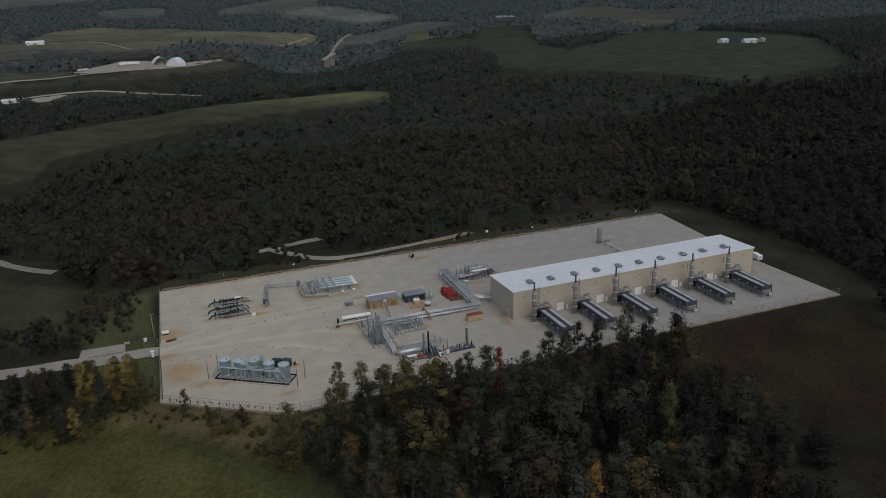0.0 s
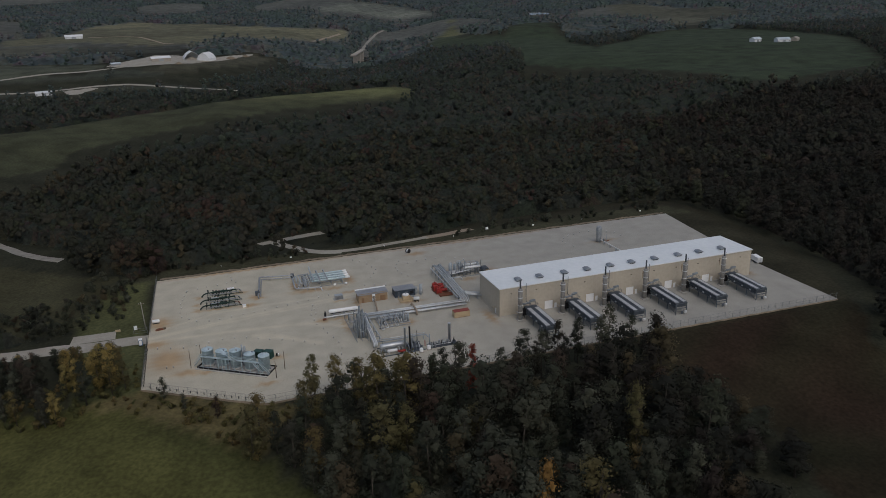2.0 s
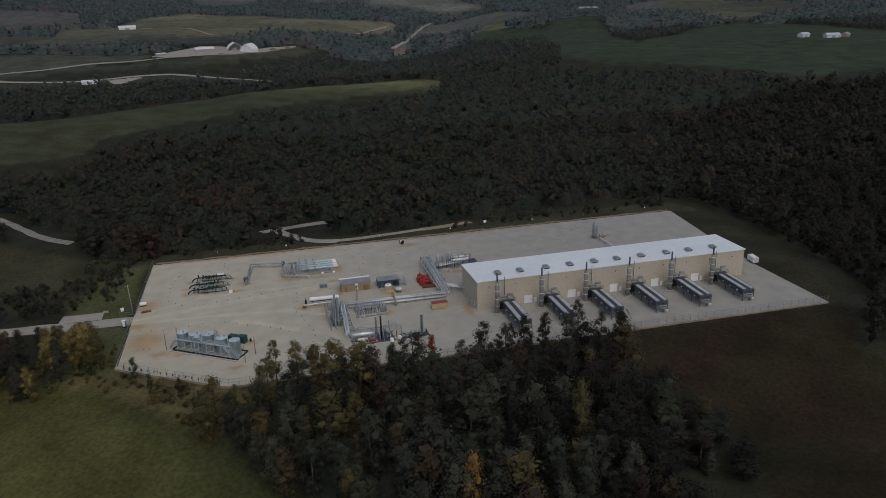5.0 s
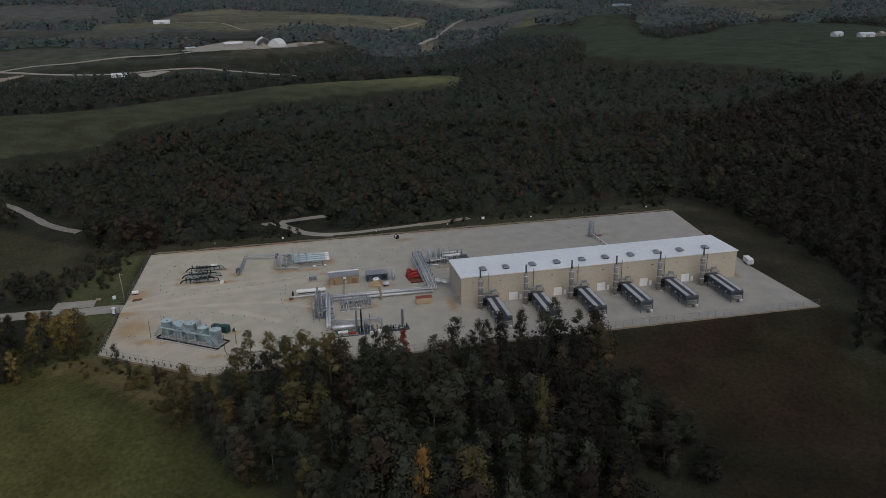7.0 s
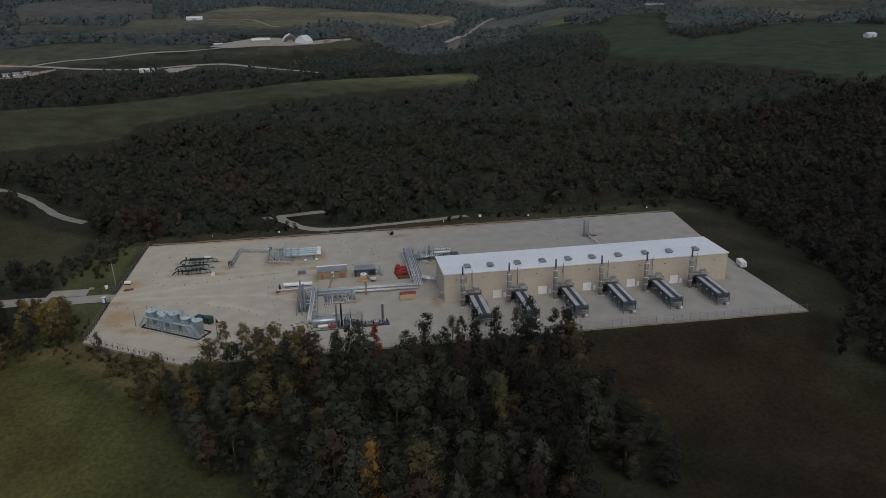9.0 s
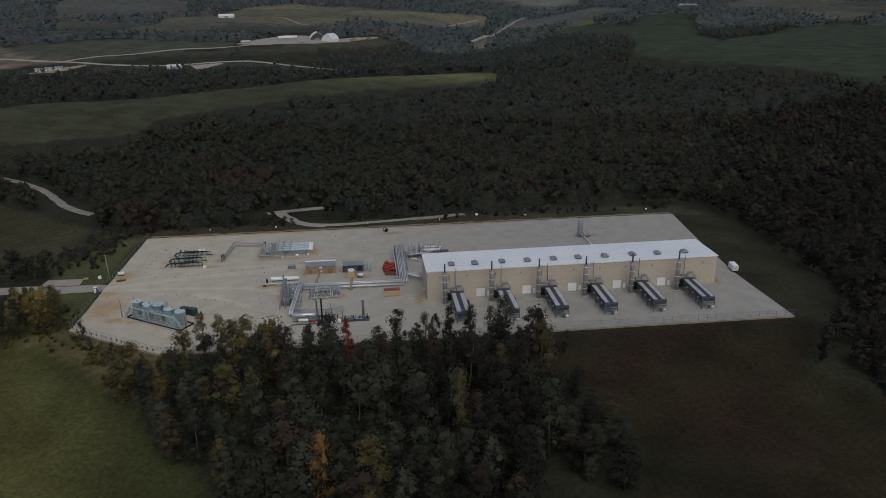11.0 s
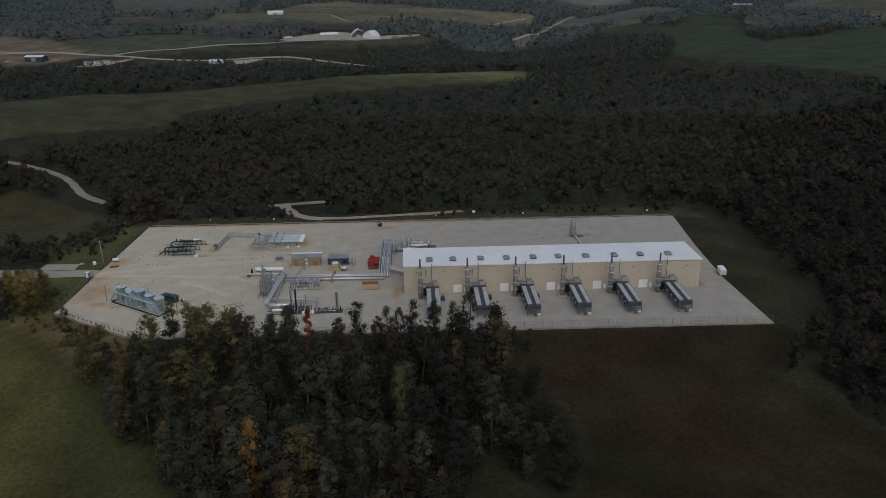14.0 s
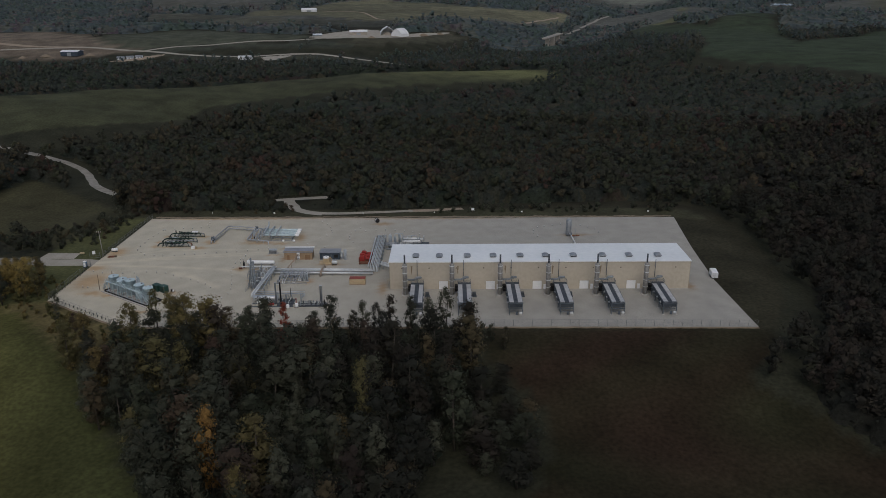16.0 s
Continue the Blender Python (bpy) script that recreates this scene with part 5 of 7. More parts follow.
def storage_tank(height, label):
    t = thing("storage_tank", 0, 0, 0, label, "storage tank", group="tanks in the bund")
    b = lathe(B(), 0, 0, [(1.85, 0.05), (1.85, height), (1.9, height + 0.02), (1.9, height + 0.1), (0.25, height + 0.62), (0.2, height + 0.62)], 24)
    part("shell", b, tank_paint, t, "pale blue-grey steel shell")
    for z in (1.5, 3.0, 4.5):
        part("seam_ring", lathe(B(), 0, 0, [(1.85, z), (1.88, z + 0.01), (1.88, z + 0.07), (1.85, z + 0.08)], 24), steel_dull, t)
    part("hatch", lathe(B(), 0.9, -0.5, [(0.3, height + 0.3), (0.3, height + 0.62), (0.1, height + 0.68)], 12), steel_dull, t)
    part("vent", tube(B(), [(-0.3, 0.3, height + 0.5), (-0.3, 0.3, height + 1.1), (-0.3, 0.7, height + 1.1)], 0.08, 8), steel, t)
    part("manway", drum(B(), (0, -1.95, 0.9), (0, -1.85, 0.9), 0.35, 12), steel_dull, t)
    part("outlet_pipe", tube(B(), [(0.8, -1.6, 0.5), (0.8, -2.35, 0.5), (0.8, -2.35, 0.15)], 0.09, 8), steel, t)
    part("foundation_ring", lathe(B(), 0, 0, [(2.05, 0.0), (2.05, 0.7), (1.86, 0.75)], 24), concrete, t, "pale skirt at the foot")
    return t


bund_m = pose(-108.6, 0.1, 0, 0, 0, TURN_T)
bund = thing("containment_bund", -108.6, 0.1, 0, "low black steel containment wall round the tanks", "containment wall", TURN_T)
for x0, y0, x1, y1 in ((0, 0, 25.8, 0.12), (0, 6.4, 25.8, 6.52), (0, 0.12, 0.12, 6.4), (25.68, 0.12, 25.8, 6.4)):
    panel = part("bund_wall", box(B(), x0, y0, 0, x1, y1, 0.55), black, bund)
part("bund_floor", box(B(), 0.12, 0.12, 0, 25.68, 6.4, 0.06), concrete, bund, "pale liner floor")
for k in range(14):
    part("stake", box(B(), 0.4 + k * 1.9, -0.16, 0, 0.52 + k * 1.9, -0.01, 0.6), steel_dull, bund)
part("spill_kerb", box(B(), -0.2, -1.0, 0, 26.0, -0.5, 0.3), concrete, bund, "pale kerb in front of the wall")
first = None
for k in range(5):
    m = bund_m @ pose(2.5 + 5.17 * k, 3.3, 0.06)
    if first is None:
        first = storage_tank(5.6, "pale blue-grey upright steel storage tank in a bund")
        first.matrix_basis = m
    elif k == 2:
        tall = storage_tank(6.3, "taller pale blue-grey steel tank in a bund")
        tall.matrix_basis = m
    else:
        copy_thing(first, m @ pose(0, 0, 0, 0, 0, 25 * k))
walkway = thing("tank_walkway", -108.6, 0.1, 0, "raised pale blue-grey steel walkway and stairs along the tanks", "walkway", TURN_T)
part("deck", box(B(), 1.4, 0.5, 4.0, 22.6, 1.35, 4.2), tank_paint, walkway)
for y in (0.55, 1.35):
    b = B()
    for z in (4.6, 5.1):
        tube(b, [(1.4, y, z), (22.6, y, z)], 0.05, 6)
    for k in range(11):
        tube(b, [(1.4 + k * 2.12, y, 4.2), (1.4 + k * 2.12, y, 5.12)], 0.045, 6)
    part("handrail", b, tank_paint, walkway)
for k in range(8):
    part("post", box(B(), 1.6 + k * 2.9, 0.8, 0.06, 1.8 + k * 2.9, 1.0, 4.0), tank_paint, walkway)
for x0, x1, z0, z1, y0 in ((1.4, -1.4, 4.05, 0.3, 0.55), (22.6, 26.0, 4.05, 0.3, 0.55), (11.4, 14.6, 6.4, 4.2, -0.35), (21.0, 24.0, 4.2, 0.9, -0.35)):
    b = B()
    for y in (y0, y0 + 0.8):
        tube(b, [(x0, y, z0), (x1, y, z1)], 0.11, 6)
        tube(b, [(x0, y, z0 + 1.0), (x1, y, z1 + 1.0)], 0.05, 6)
    stair = part("stair_stringer", b, tank_paint, walkway, "steep steel stair")
    for i in range(10):
        q = (i + 0.5) / 10
        x, z = x0 + (x1 - x0) * q, z0 + (z1 - z0) * q
        part("tread", box(B(), x - 0.13, y0, z - 0.02, x + 0.13, y0 + 0.8, z + 0.03), steel_dull, stair)
part("landing", box(B(), 9.6, -0.4, 6.3, 11.4, 1.4, 6.42), tank_paint, walkway)
for x in (9.7, 11.2):
    for y in (-0.35, 1.25):
        part("landing_post", box(B(), x, y, 0.06 if y > 0 else 0.0, x + 0.12, y + 0.12, 6.3), tank_paint, walkway)
part("drain_pipe", tube(B(), [(1.0, 0.3, 0.5), (24.6, 0.3, 0.5), (24.8, 0.3, 0.1)], 0.13, 8), steel, walkway, "pale drain pipe before the tanks")
for k, (x, y, h) in enumerate(((14.3, 5.3, 7.6), (15.3, 5.3, 7.2), (14.8, 4.8, 6.8))):
    t = thing("vent_column", 0, 0, 0, "slim grey upright vapour vessel among the tanks", "vessel", group="slim vessels among the tanks")
    t.matrix_basis = bund_m @ pose(x, y, 0.06)
    part("vessel", lathe(B(), 0, 0, [(0.3, 0), (0.3, h - 0.3), (0.12, h)], 12), paint_grey, t)
    part("flange", lathe(B(), 0, 0, [(0.42, h * 0.5), (0.42, h * 0.5 + 0.12)], 12), steel_dull, t)
    part("pipe", tube(B(), [(0, 0.25, h * 0.7), (0, 0.8, h * 0.7), (0, 0.8, 0.0)], 0.09, 8), steel, t)
for x, y, turn in ((-88.3, 0.4, -34), (-85.2, -1.0, -34)):
    t = thing("green_enclosure", x, y, 0, "dark green steel equipment enclosure behind the tanks", "equipment box", turn, "green boxes behind the tanks")
    part("cabin", box(B(), -1.4, -1.0, 0.15, 1.4, 1.0, 2.5), green_box, t)
    part("lid", box(B(), -1.5, -1.1, 2.5, 1.5, 1.1, 2.62), green_box, t)
    part("skid", box(B(), -1.5, -1.0, 0, 1.5, 1.0, 0.15), steel_dull, t)
    part("door", box(B(), -0.6, -1.05, 0.3, 0.6, -1.005, 2.3), green_pipe, t)
for x, y, h in ((-110.5, 0.9, 6.4), (-84.6, -16.4, 6.2), (-81.2, -11.3, 6.4), (-107.0, 5.2, 6.0)):
    t = thing("lightning_mast", x, y, 0, "thin dark wooden mast beside the tanks", "mast", group="masts round the tanks")
    part("mast", tube(B(), [(0, 0, 0), (0.05, 0, h)], 0.13, 8, 0.08), wood, t)
    part("rod", tube(B(), [(0.05, 0, h), (0.05, 0, h + 0.5)], 0.03, 6), steel_dull, t)
t = thing("fuel_drum", -82.3, -0.8, 0, "small black and white spill drum on a wooden pallet", "drum")
part("pallet", box(B(), -0.7, -0.6, 0, 0.7, 0.6, 0.15), wood, t)
part("drum", lathe(B(), -0.2, 0, [(0.32, 0.15), (0.32, 1.0), (0.3, 1.02)], 14), black, t)
part("canister", box(B(), 0.2, -0.3, 0.15, 0.6, 0.3, 0.8), white_paint, t)


# ---- pig launchers: three green pipe runs ----
def green_run(y, x0, x1, seed, white_end):
    r = random.Random(seed)
    t = thing("green_pipe_run", 0, y, 0, "dark green gas pipe run with valves, bent into the ground", "pipeline", group="green pipe runs")
    part("main_pipe", tube(B(), [(x0, 0, -0.3), (x0 + 0.1, 0, 0.5), (x0 + 0.9, 0, 1.2), (x0 + 2.0, 0, 1.55), (x1, 0, 1.6)], 0.27, 10), green_pipe, t, "dark green main pipe")
    part("barrel", drum(B(), (x0 + 4.4, 0, 1.6), (x1 - 3.2, 0, 1.6), 0.42, 12), green_pipe, t, "thicker launcher barrel")
    for k, (dy, z, rad) in enumerate(((1.0, 1.2, 0.2), (-0.9, 0.9, 0.16), (1.9, 0.8, 0.14), (-1.7, 0.6, 0.13))):
        a, c = x0 + 2.4 + 0.9 * k, x1 - 0.4 + 0.8 * k
        part("side_pipe", tube(B(), [(a, dy * 0.2, z + 0.2), (a + 0.3, dy, z), (c, dy, z), (c + 0.4, dy * 0.6, z - 0.2), (c + 0.5, dy * 0.6, 0.0)], rad, 8), green_pipe if k != 1 else steel_dull, t, "" if k != 1 else "grey drain pipe")
    part("tail_pipe", tube(B(), [(x1 - 0.2, 0.1, 1.6), (x1 + 1.2, 0.2, 1.5), (x1 + 1.9, -0.2, 1.1), (x1 + 2.0, -0.5, 0.0)], 0.17, 8), steel_dull if seed > 1 else rust, t, "grey tail pipe" if seed > 1 else "rusty tail pipe")
    for k in range(7):
        x = x0 + 2.8 + k * (x1 - x0 - 3.4) / 7 + r.uniform(-0.4, 0.4)
        h, dy = r.uniform(0.35, 0.8), r.choice((0, 0, 0.9, -0.8))
        v = part("valve", lathe(B(), x, dy, [(0.26, 1.1), (0.3, 1.9), (0.2, 1.95), (0.1, 2.0 + h * 0.5), (0.1, 2.0 + h)], 9), green_pipe if k % 3 else black, t)
        part("actuator", box(B(), x - 0.35, dy - 0.22, 1.95 + h * 0.4, x + 0.3, dy + 0.22, 2.25 + h * 0.4), black if k % 2 else green_pipe, v)
    part("cross_pipe", tube(B(), [(x0 + 6.5, -2.2, 0.7), (x0 + 6.5, 2.4, 0.9), (x0 + 6.5, 2.5, 0.0)], 0.16, 8), green_pipe, t)
    part("cross_pipe", tube(B(), [(x1 - 2.5, -2.0, 0.6), (x1 - 2.5, 2.6, 0.8), (x1 - 2.5, 2.7, 0.0)], 0.14, 8), green_pipe, t)
    for k in range(6):
        x = x0 + 2.2 + k * (x1 - x0 - 2.4) / 6
        b = box(B(), x - 0.08, -1.0, 0.45, x + 0.08, 1.0, 0.6)
        for dy in (-0.7, 0.6):
            box(b, x - 0.08, dy, 0, x + 0.08, dy + 0.12, 1.3)
        part("support", b, green_pipe, t)
    if white_end:
        part("control_box", box(B(), x1 - 3.4, -0.55, 2.05, x1 - 0.7, 0.45, 2.5), white_paint, t, "white control box")
    else:
        part("actuator_cover", box(B(), x0 + 4.2, -0.3, 2.0, x0 + 7.4, 0.3, 2.2), paint_grey, t, "pale blue-grey cover plate")
    return t

green_run(49.6, -105.6, -92.5, 1, False)
green_run(55.3, -105.4, -92.0, 2, False)
green_run(62.6, -104.6, -91.0, 3, True)
t = thing("survey_box", -89.0, 46.4, 0, "small white chest beside a yellow drum on soil", "box")
part("chest", box(B(), -0.8, -0.5, 0, 0.5, 0.5, 0.9), white_paint, t)
part("lid", box(B(), -0.85, -0.55, 0.9, 0.55, 0.55, 0.98), white_paint, t)
part("drum", lathe(B(), 1.2, 0.3, [(0.35, 0), (0.35, 0.9), (0.3, 0.95)], 12), tan_steel, t, "yellow drum")

t = thing("crossover_pipe", 0, 0, 0, "grey gas pipe on stands with a square bend", "pipeline")
part("pipe", tube(B(), [(-83.0, 52.4, 0.2), (-83.0, 53.2, 1.3), (-82.6, 54.6, 1.5), (-80.6, 71.6, 1.6), (-79.6, 72.2, 1.6), (-67.2, 69.6, 1.6), (-66.6, 69.2, 0.6)], 0.3, 12), steel_dull, t)
part("lower_pipe", tube(B(), [(-82.0, 53.6, 0.2), (-81.9, 54.8, 0.9), (-79.9, 70.8, 0.9), (-79.2, 71.2, 0.9), (-67.8, 68.8, 0.9), (-67.4, 68.5, 0.1)], 0.2, 10), steel_dull, t)
for x, y in ((-82.2, 57), (-81.5, 63), (-80.9, 69), (-76.5, 71.6), (-71.5, 70.5)):
    part("pipe_stand", box(B(), x - 0.12, y - 0.45, 0, x + 0.12, y + 0.45, 1.25), concrete, t)
for x, y in ((-83.2, 56.2), (-66.9, 70.3)):
    part("valve_box", box(B(), x - 0.7, y - 0.6, 0.1, x + 0.7, y + 0.6, 1.9), cooler_side, t)
part("valve", lathe(B(), -82.5, 54.8, [(0.4, 1.5), (0.4, 2.3), (0.15, 2.4), (0.15, 2.9)], 10), cooler_side, t)

# ---- filter bank ----
t = thing("filter_bank", 0, 0, 0, "bank of long parallel silver-blue pipe filters with a manifold", "filter vessels")
for k, y in enumerate((56.4, 58.9, 61.4, 63.9)):
    v = part("filter_tube", drum(B(), (-60.5, y + 0.4, 2.5), (-46.6, y, 2.5), 0.47, 14), tank_paint, t, "long silver-blue filter tube")
    part("end_closure", drum(B(), (-46.4, y, 2.5), (-44.9, y, 2.5), 0.52, 14), white_paint, v, "white end closure")
    part("underpipe", tube(B(), [(-58.5, y + 0.9, 1.3), (-48.0, y + 0.6, 1.3), (-47.6, y + 0.6, 0.0)], 0.2, 8), steel_dull, t)
    for x in (-57, -52.5, -48):
        part("saddle", box(B(), x - 0.1, y - 0.3, 0, x + 0.1, y + 0.5, 2.1), steel_dull, v)
    part("riser", tube(B(), [(-60.6, y + 0.4, 2.5), (-61.6, y + 0.5, 2.5), (-62.0, y + 0.5, 1.8), (-62.0, y + 0.5, 0.2)], 0.24, 8), steel, t)
    for x in (-60.0, -57.4, -54.4):
        part("branch", tube(B(), [(x, y + 0.3, 2.9), (x, y + 0.3, 3.7)], 0.2, 8), paint_grey, t)
    part("valve", lathe(B(), -61.2, y + 0.4, [(0.25, 2.6), (0.25, 3.4), (0.1, 3.5), (0.1, 4.2)], 10), steel_dull, t)
for x, r in ((-60.0, 0.34), (-57.4, 0.3), (-54.4, 0.24)):
    part("header", tube(B(), [(x - 0.1, 55.2, 3.4), (x, 55.8, 3.9), (x, 65.2, 3.9), (x - 0.1, 66.4, 4.6), (x - 0.1, 66.6, 5.6)] if x < -59 else [(x, 55.3, 2.9), (x, 55.9, 3.8), (x, 65.3, 3.8), (x, 65.9, 3.0)], r, 10), paint_grey, t, "cross header over the tubes")
part("header", tube(B(), [(-63.6, 55.5, 1.5), (-63.6, 66.5, 1.5), (-61.6, 67.5, 1.5)], 0.3, 10), steel_dull, t)
part("header", tube(B(), [(-65.0, 56.5, 2.4), (-65.0, 66.0, 2.4), (-61.0, 66.6, 2.4)], 0.24, 10), paint_grey, t)
part("loop_pipe", tube(B(), [(-66.0, 68, 1.3), (-67.4, 66, 1.1), (-67.8, 56.0, 1.1), (-67.2, 54.6, 1.1), (-58.4, 52.9, 1.1), (-57.6, 52.3, 0.9), (-57.3, 51.4, -0.2)], 0.3, 10), steel, t, "silver loop pipe along the ground")
for x, y, h in ((-63.0, 57, 3.0), (-62.9, 60, 3.4), (-63.0, 63, 3.2), (-65.4, 59, 2.8), (-66.2, 63.5, 3.2)):
    part("upright_vessel", lathe(B(), x, y, [(0.22, 0), (0.26, 0.2), (0.26, h), (0.1, h + 0.3)], 12), paint_grey, t)
for k, (x, y) in enumerate(((-66.5, 55.2), (-64.5, 54.8), (-62.4, 54.4))):
    part("branch", tube(B(), [(x, y - 0.6, 1.1), (x + 0.3, y + 2.4, 1.2), (x + 0.3, y + 3.2, 2.2)], 0.2, 8), steel, t)
    part("valve", lathe(B(), x + 0.1, y + 0.8, [(0.25, 1.2), (0.25, 1.9), (0.08, 2.0), (0.08, 2.4)], 9), black if k % 2 else steel_dull, t)
for x, y in ((-67.6, 58), (-63, 53.8), (-60, 53.2)):
    part("pipe_stand", box(B(), x - 0.2, y - 0.2, 0, x + 0.2, y + 0.2, 0.85), concrete, t)
part("skid_beam", box(B(), -60.5, 55.6, 0, -46.5, 55.8, 0.25), steel_dull, t)
part("skid_beam", box(B(), -60.5, 64.4, 0, -46.5, 64.6, 0.25), steel_dull, t)
for x in (-51.5, -46.8):
    t = thing("white_drum", x, 54.6, 0, "white plastic drum lying by the filters", "drum", group="white drums by the filters")
    part("body", drum(B(), (-0.4, 0, 0.5), (0.4, 0, 0.5), 0.48, 12), white_paint, t)
    part("chock", box(B(), -0.5, -0.4, 0, 0.5, 0.4, 0.12), wood, t)

t = thing("transformer", -52.8, 40.0, 0, "grey transformer cabinet on a concrete slab", "transformer")
part("slab", box(B(), -2.2, -1.3, 0, 2.2, 1.3, 0.15), concrete, t)
part("cabinet", box(B(), -1.5, -0.9, 0.15, 1.5, 0.9, 1.7), steel_dull, t)
part("lid", box(B(), -1.6, -1.0, 1.7, 1.6, 1.0, 1.85), paint_grey, t)
for k in range(6):
    part("cooling_fin", box(B(), -1.3 + k * 0.48, -1.15, 0.35, -1.2 + k * 0.48, -0.905, 1.5), cooler_side, t)

# ---- control buildings ----
t = thing("control_building", -46.4, 32.0, 0, "low brown control building with a grey roof", "building")
W, D, E, R = 11.6, 4.9, 3.75, 3.95
b = box(B(), 0, 0, 0, W, D, E - 0.05)
part("wall", b, brown_wall, t)
b = B()
v = [b.verts.new(p) for p in ((-0.35, -0.4, E - 0.1), (W + 0.35, -0.4, E - 0.1), (W + 0.35, D + 0.3, R), (-0.35, D + 0.3, R), (-0.35, -0.4, E - 0.35), (W + 0.35, -0.4, E - 0.35), (W + 0.35, D + 0.3, R - 0.25), (-0.35, D + 0.3, R - 0.25))]
for f in ((0, 1, 2, 3), (7, 6, 5, 4), (4, 5, 1, 0), (5, 6, 2, 1), (6, 7, 3, 2), (7, 4, 0, 3)):
    b.faces.new([v[i] for i in f])
part("roof", b, grey_roof, t)
b = B()
v = [b.verts.new(p) for p in ((0, 0.1, E - 0.06), (0, D, E - 0.06), (0, D, R - 0.26), (W, 0.1, E - 0.06), (W, D, E - 0.06), (W, D, R - 0.26))]
for f in ((0, 1, 2), (3, 5, 4), (0, 3, 4, 1), (1, 4, 5, 2), (2, 5, 3, 0)):
    b.faces.new([v[i] for i in f])
part("gable", b, brown_wall, t)
part("ridge_cap", box(B(), -0.4, D - 0.5, R - 0.06, W + 0.4, D + 0.4, R + 0.12), white_paint, t, "white ridge flashing")
part("door", box(B(), 8.6, -0.06, 0.05, 10.8, -0.004, 2.3), brown_trim, t)
part("door", box(B(), 1.2, -0.06, 0.05, 2.2, -0.004, 2.2), brown_trim, t)
for z in (0.55, 2.2):
    unit = part("air_conditioner", box(B(), 5.4, -0.7, z, 6.5, -0.005, z + 1.15), white_paint, t, "white wall air conditioner")
    part("grille", box(B(), 5.5, -0.74, z + 0.12, 6.4, -0.705, z + 0.6), steel_dull, unit)
part("footing", box(B(), -0.25, -0.3, 0, W + 0.25, -0.005, 0.1), concrete, t)

t = thing("cable_tray", 0, 0, 0, "rusty brown cable tray on posts to the pipe rack", "cable tray", group="cable trays")
part("tray", tube(B(), [(-40.7, 31.2, 2.6), (-41.0, 27, 2.3), (-42.2, 18.5, 2.0)], 0.32, 4), tray_brown, t)
for x, y in ((-40.9, 28), (-41.6, 22.5), (-42.1, 19)):
    part("post", box(B(), x - 0.08, y - 0.08, 0, x + 0.08, y + 0.08, 2.1), tray_brown, t)
t = thing("cable_tray", 0, 0, 0, "brown cable tray bridge over the long pipes", "cable tray", group="cable trays")
part("tray", tube(B(), [(-27.9, 22.4, 0.6), (-28.0, 21.0, 1.9), (-28.3, 13.6, 2.1), (-28.4, 12.6, 0.4)], 0.4, 4), tray_brown, t)
for y in (20.6, 14.2):
    part("post", box(B(), -28.3, y - 0.08, 0, -28.1, y + 0.08, 2.0), tray_brown, t)

t = thing("motor_control_shelter", -31.6, 32.0, 0, "dark blue metal equipment shelter with a flat grey roof", "shelter")
part("wall", box(B(), 0, 0, 0.25, 8.3, 4.6, 3.05), navy, t)
part("roof", box(B(), -0.2, -0.25, 3.05, 8.5, 4.8, 3.28), grey_roof, t)
part("skid", box(B(), -0.1, -0.1, 0, 8.4, 4.7, 0.25), steel_dull, t)
for x in (1.0, 4.2):
    part("door", box(B(), x, -0.05, 0.3, x + 1.1, -0.004, 2.4), cooler_side, t)
part("louvre", box(B(), 6.0, -0.06, 1.0, 7.6, -0.004, 2.3), black, t)
t = thing("fin_fan_unit", -28.4, 28.4, 0, "sand-coloured skid with a round white fan on top", "fan unit")
part("skid", box(B(), -2.6, -1.9, 0.1, 2.4, 1.6, 0.4), tan_steel, t)
part("housing", box(B(), -1.2, -1.2, 0.4, 1.4, 1.2, 2.2), tan_steel, t)
part("fan_shroud", lathe(B(), 0.1, 0, [(1.0, 2.2), (1.25, 2.3), (1.25, 2.75), (1.1, 2.8)], 24), white_paint, t, "round white fan shroud")
part("fan_hub", lathe(B(), 0.1, 0, [(0.3, 2.8), (0.3, 2.95), (0.1, 3.0)], 12), steel_dull, t)
for x, y in ((-2.4, -1.7), (2.2, -1.7), (-2.4, 1.4), (2.2, 1.4)):
    part("post", box(B(), x - 0.08, y - 0.08, 0.4, x + 0.08, y + 0.08, 1.5), tan_steel, t)
part("rail", tube(B(), [(-2.4, -1.7, 1.5), (2.2, -1.7, 1.5), (2.2, 1.4, 1.5)], 0.06, 6), tan_steel, t)
part("pipe", tube(B(), [(1.4, 0.3, 1.2), (3.6, 0.3, 1.2), (4.2, -0.6, 1.1), (4.2, -2.2, 0.9)], 0.22, 8), steel_dull, t)
t = thing("lube_tank", -24.6, 25.8, 0, "small pale horizontal tank on dark legs", "tank")
part("shell", drum(B(), (-0.9, 0.3, 1.3), (0.9, -0.1, 1.3), 0.7, 14), paint_pipe, t)
for x in (-0.7, 0.6):
    part("leg", box(B(), x - 0.1, -0.5, 0, x + 0.1, 0.6, 0.8), black, t)
part("stair", tube(B(), [(-2.4, 4.4, 1.9), (-0.8, 1.2, 0.6)], 0.3, 4), tan_steel, t, "sand-coloured walkway")
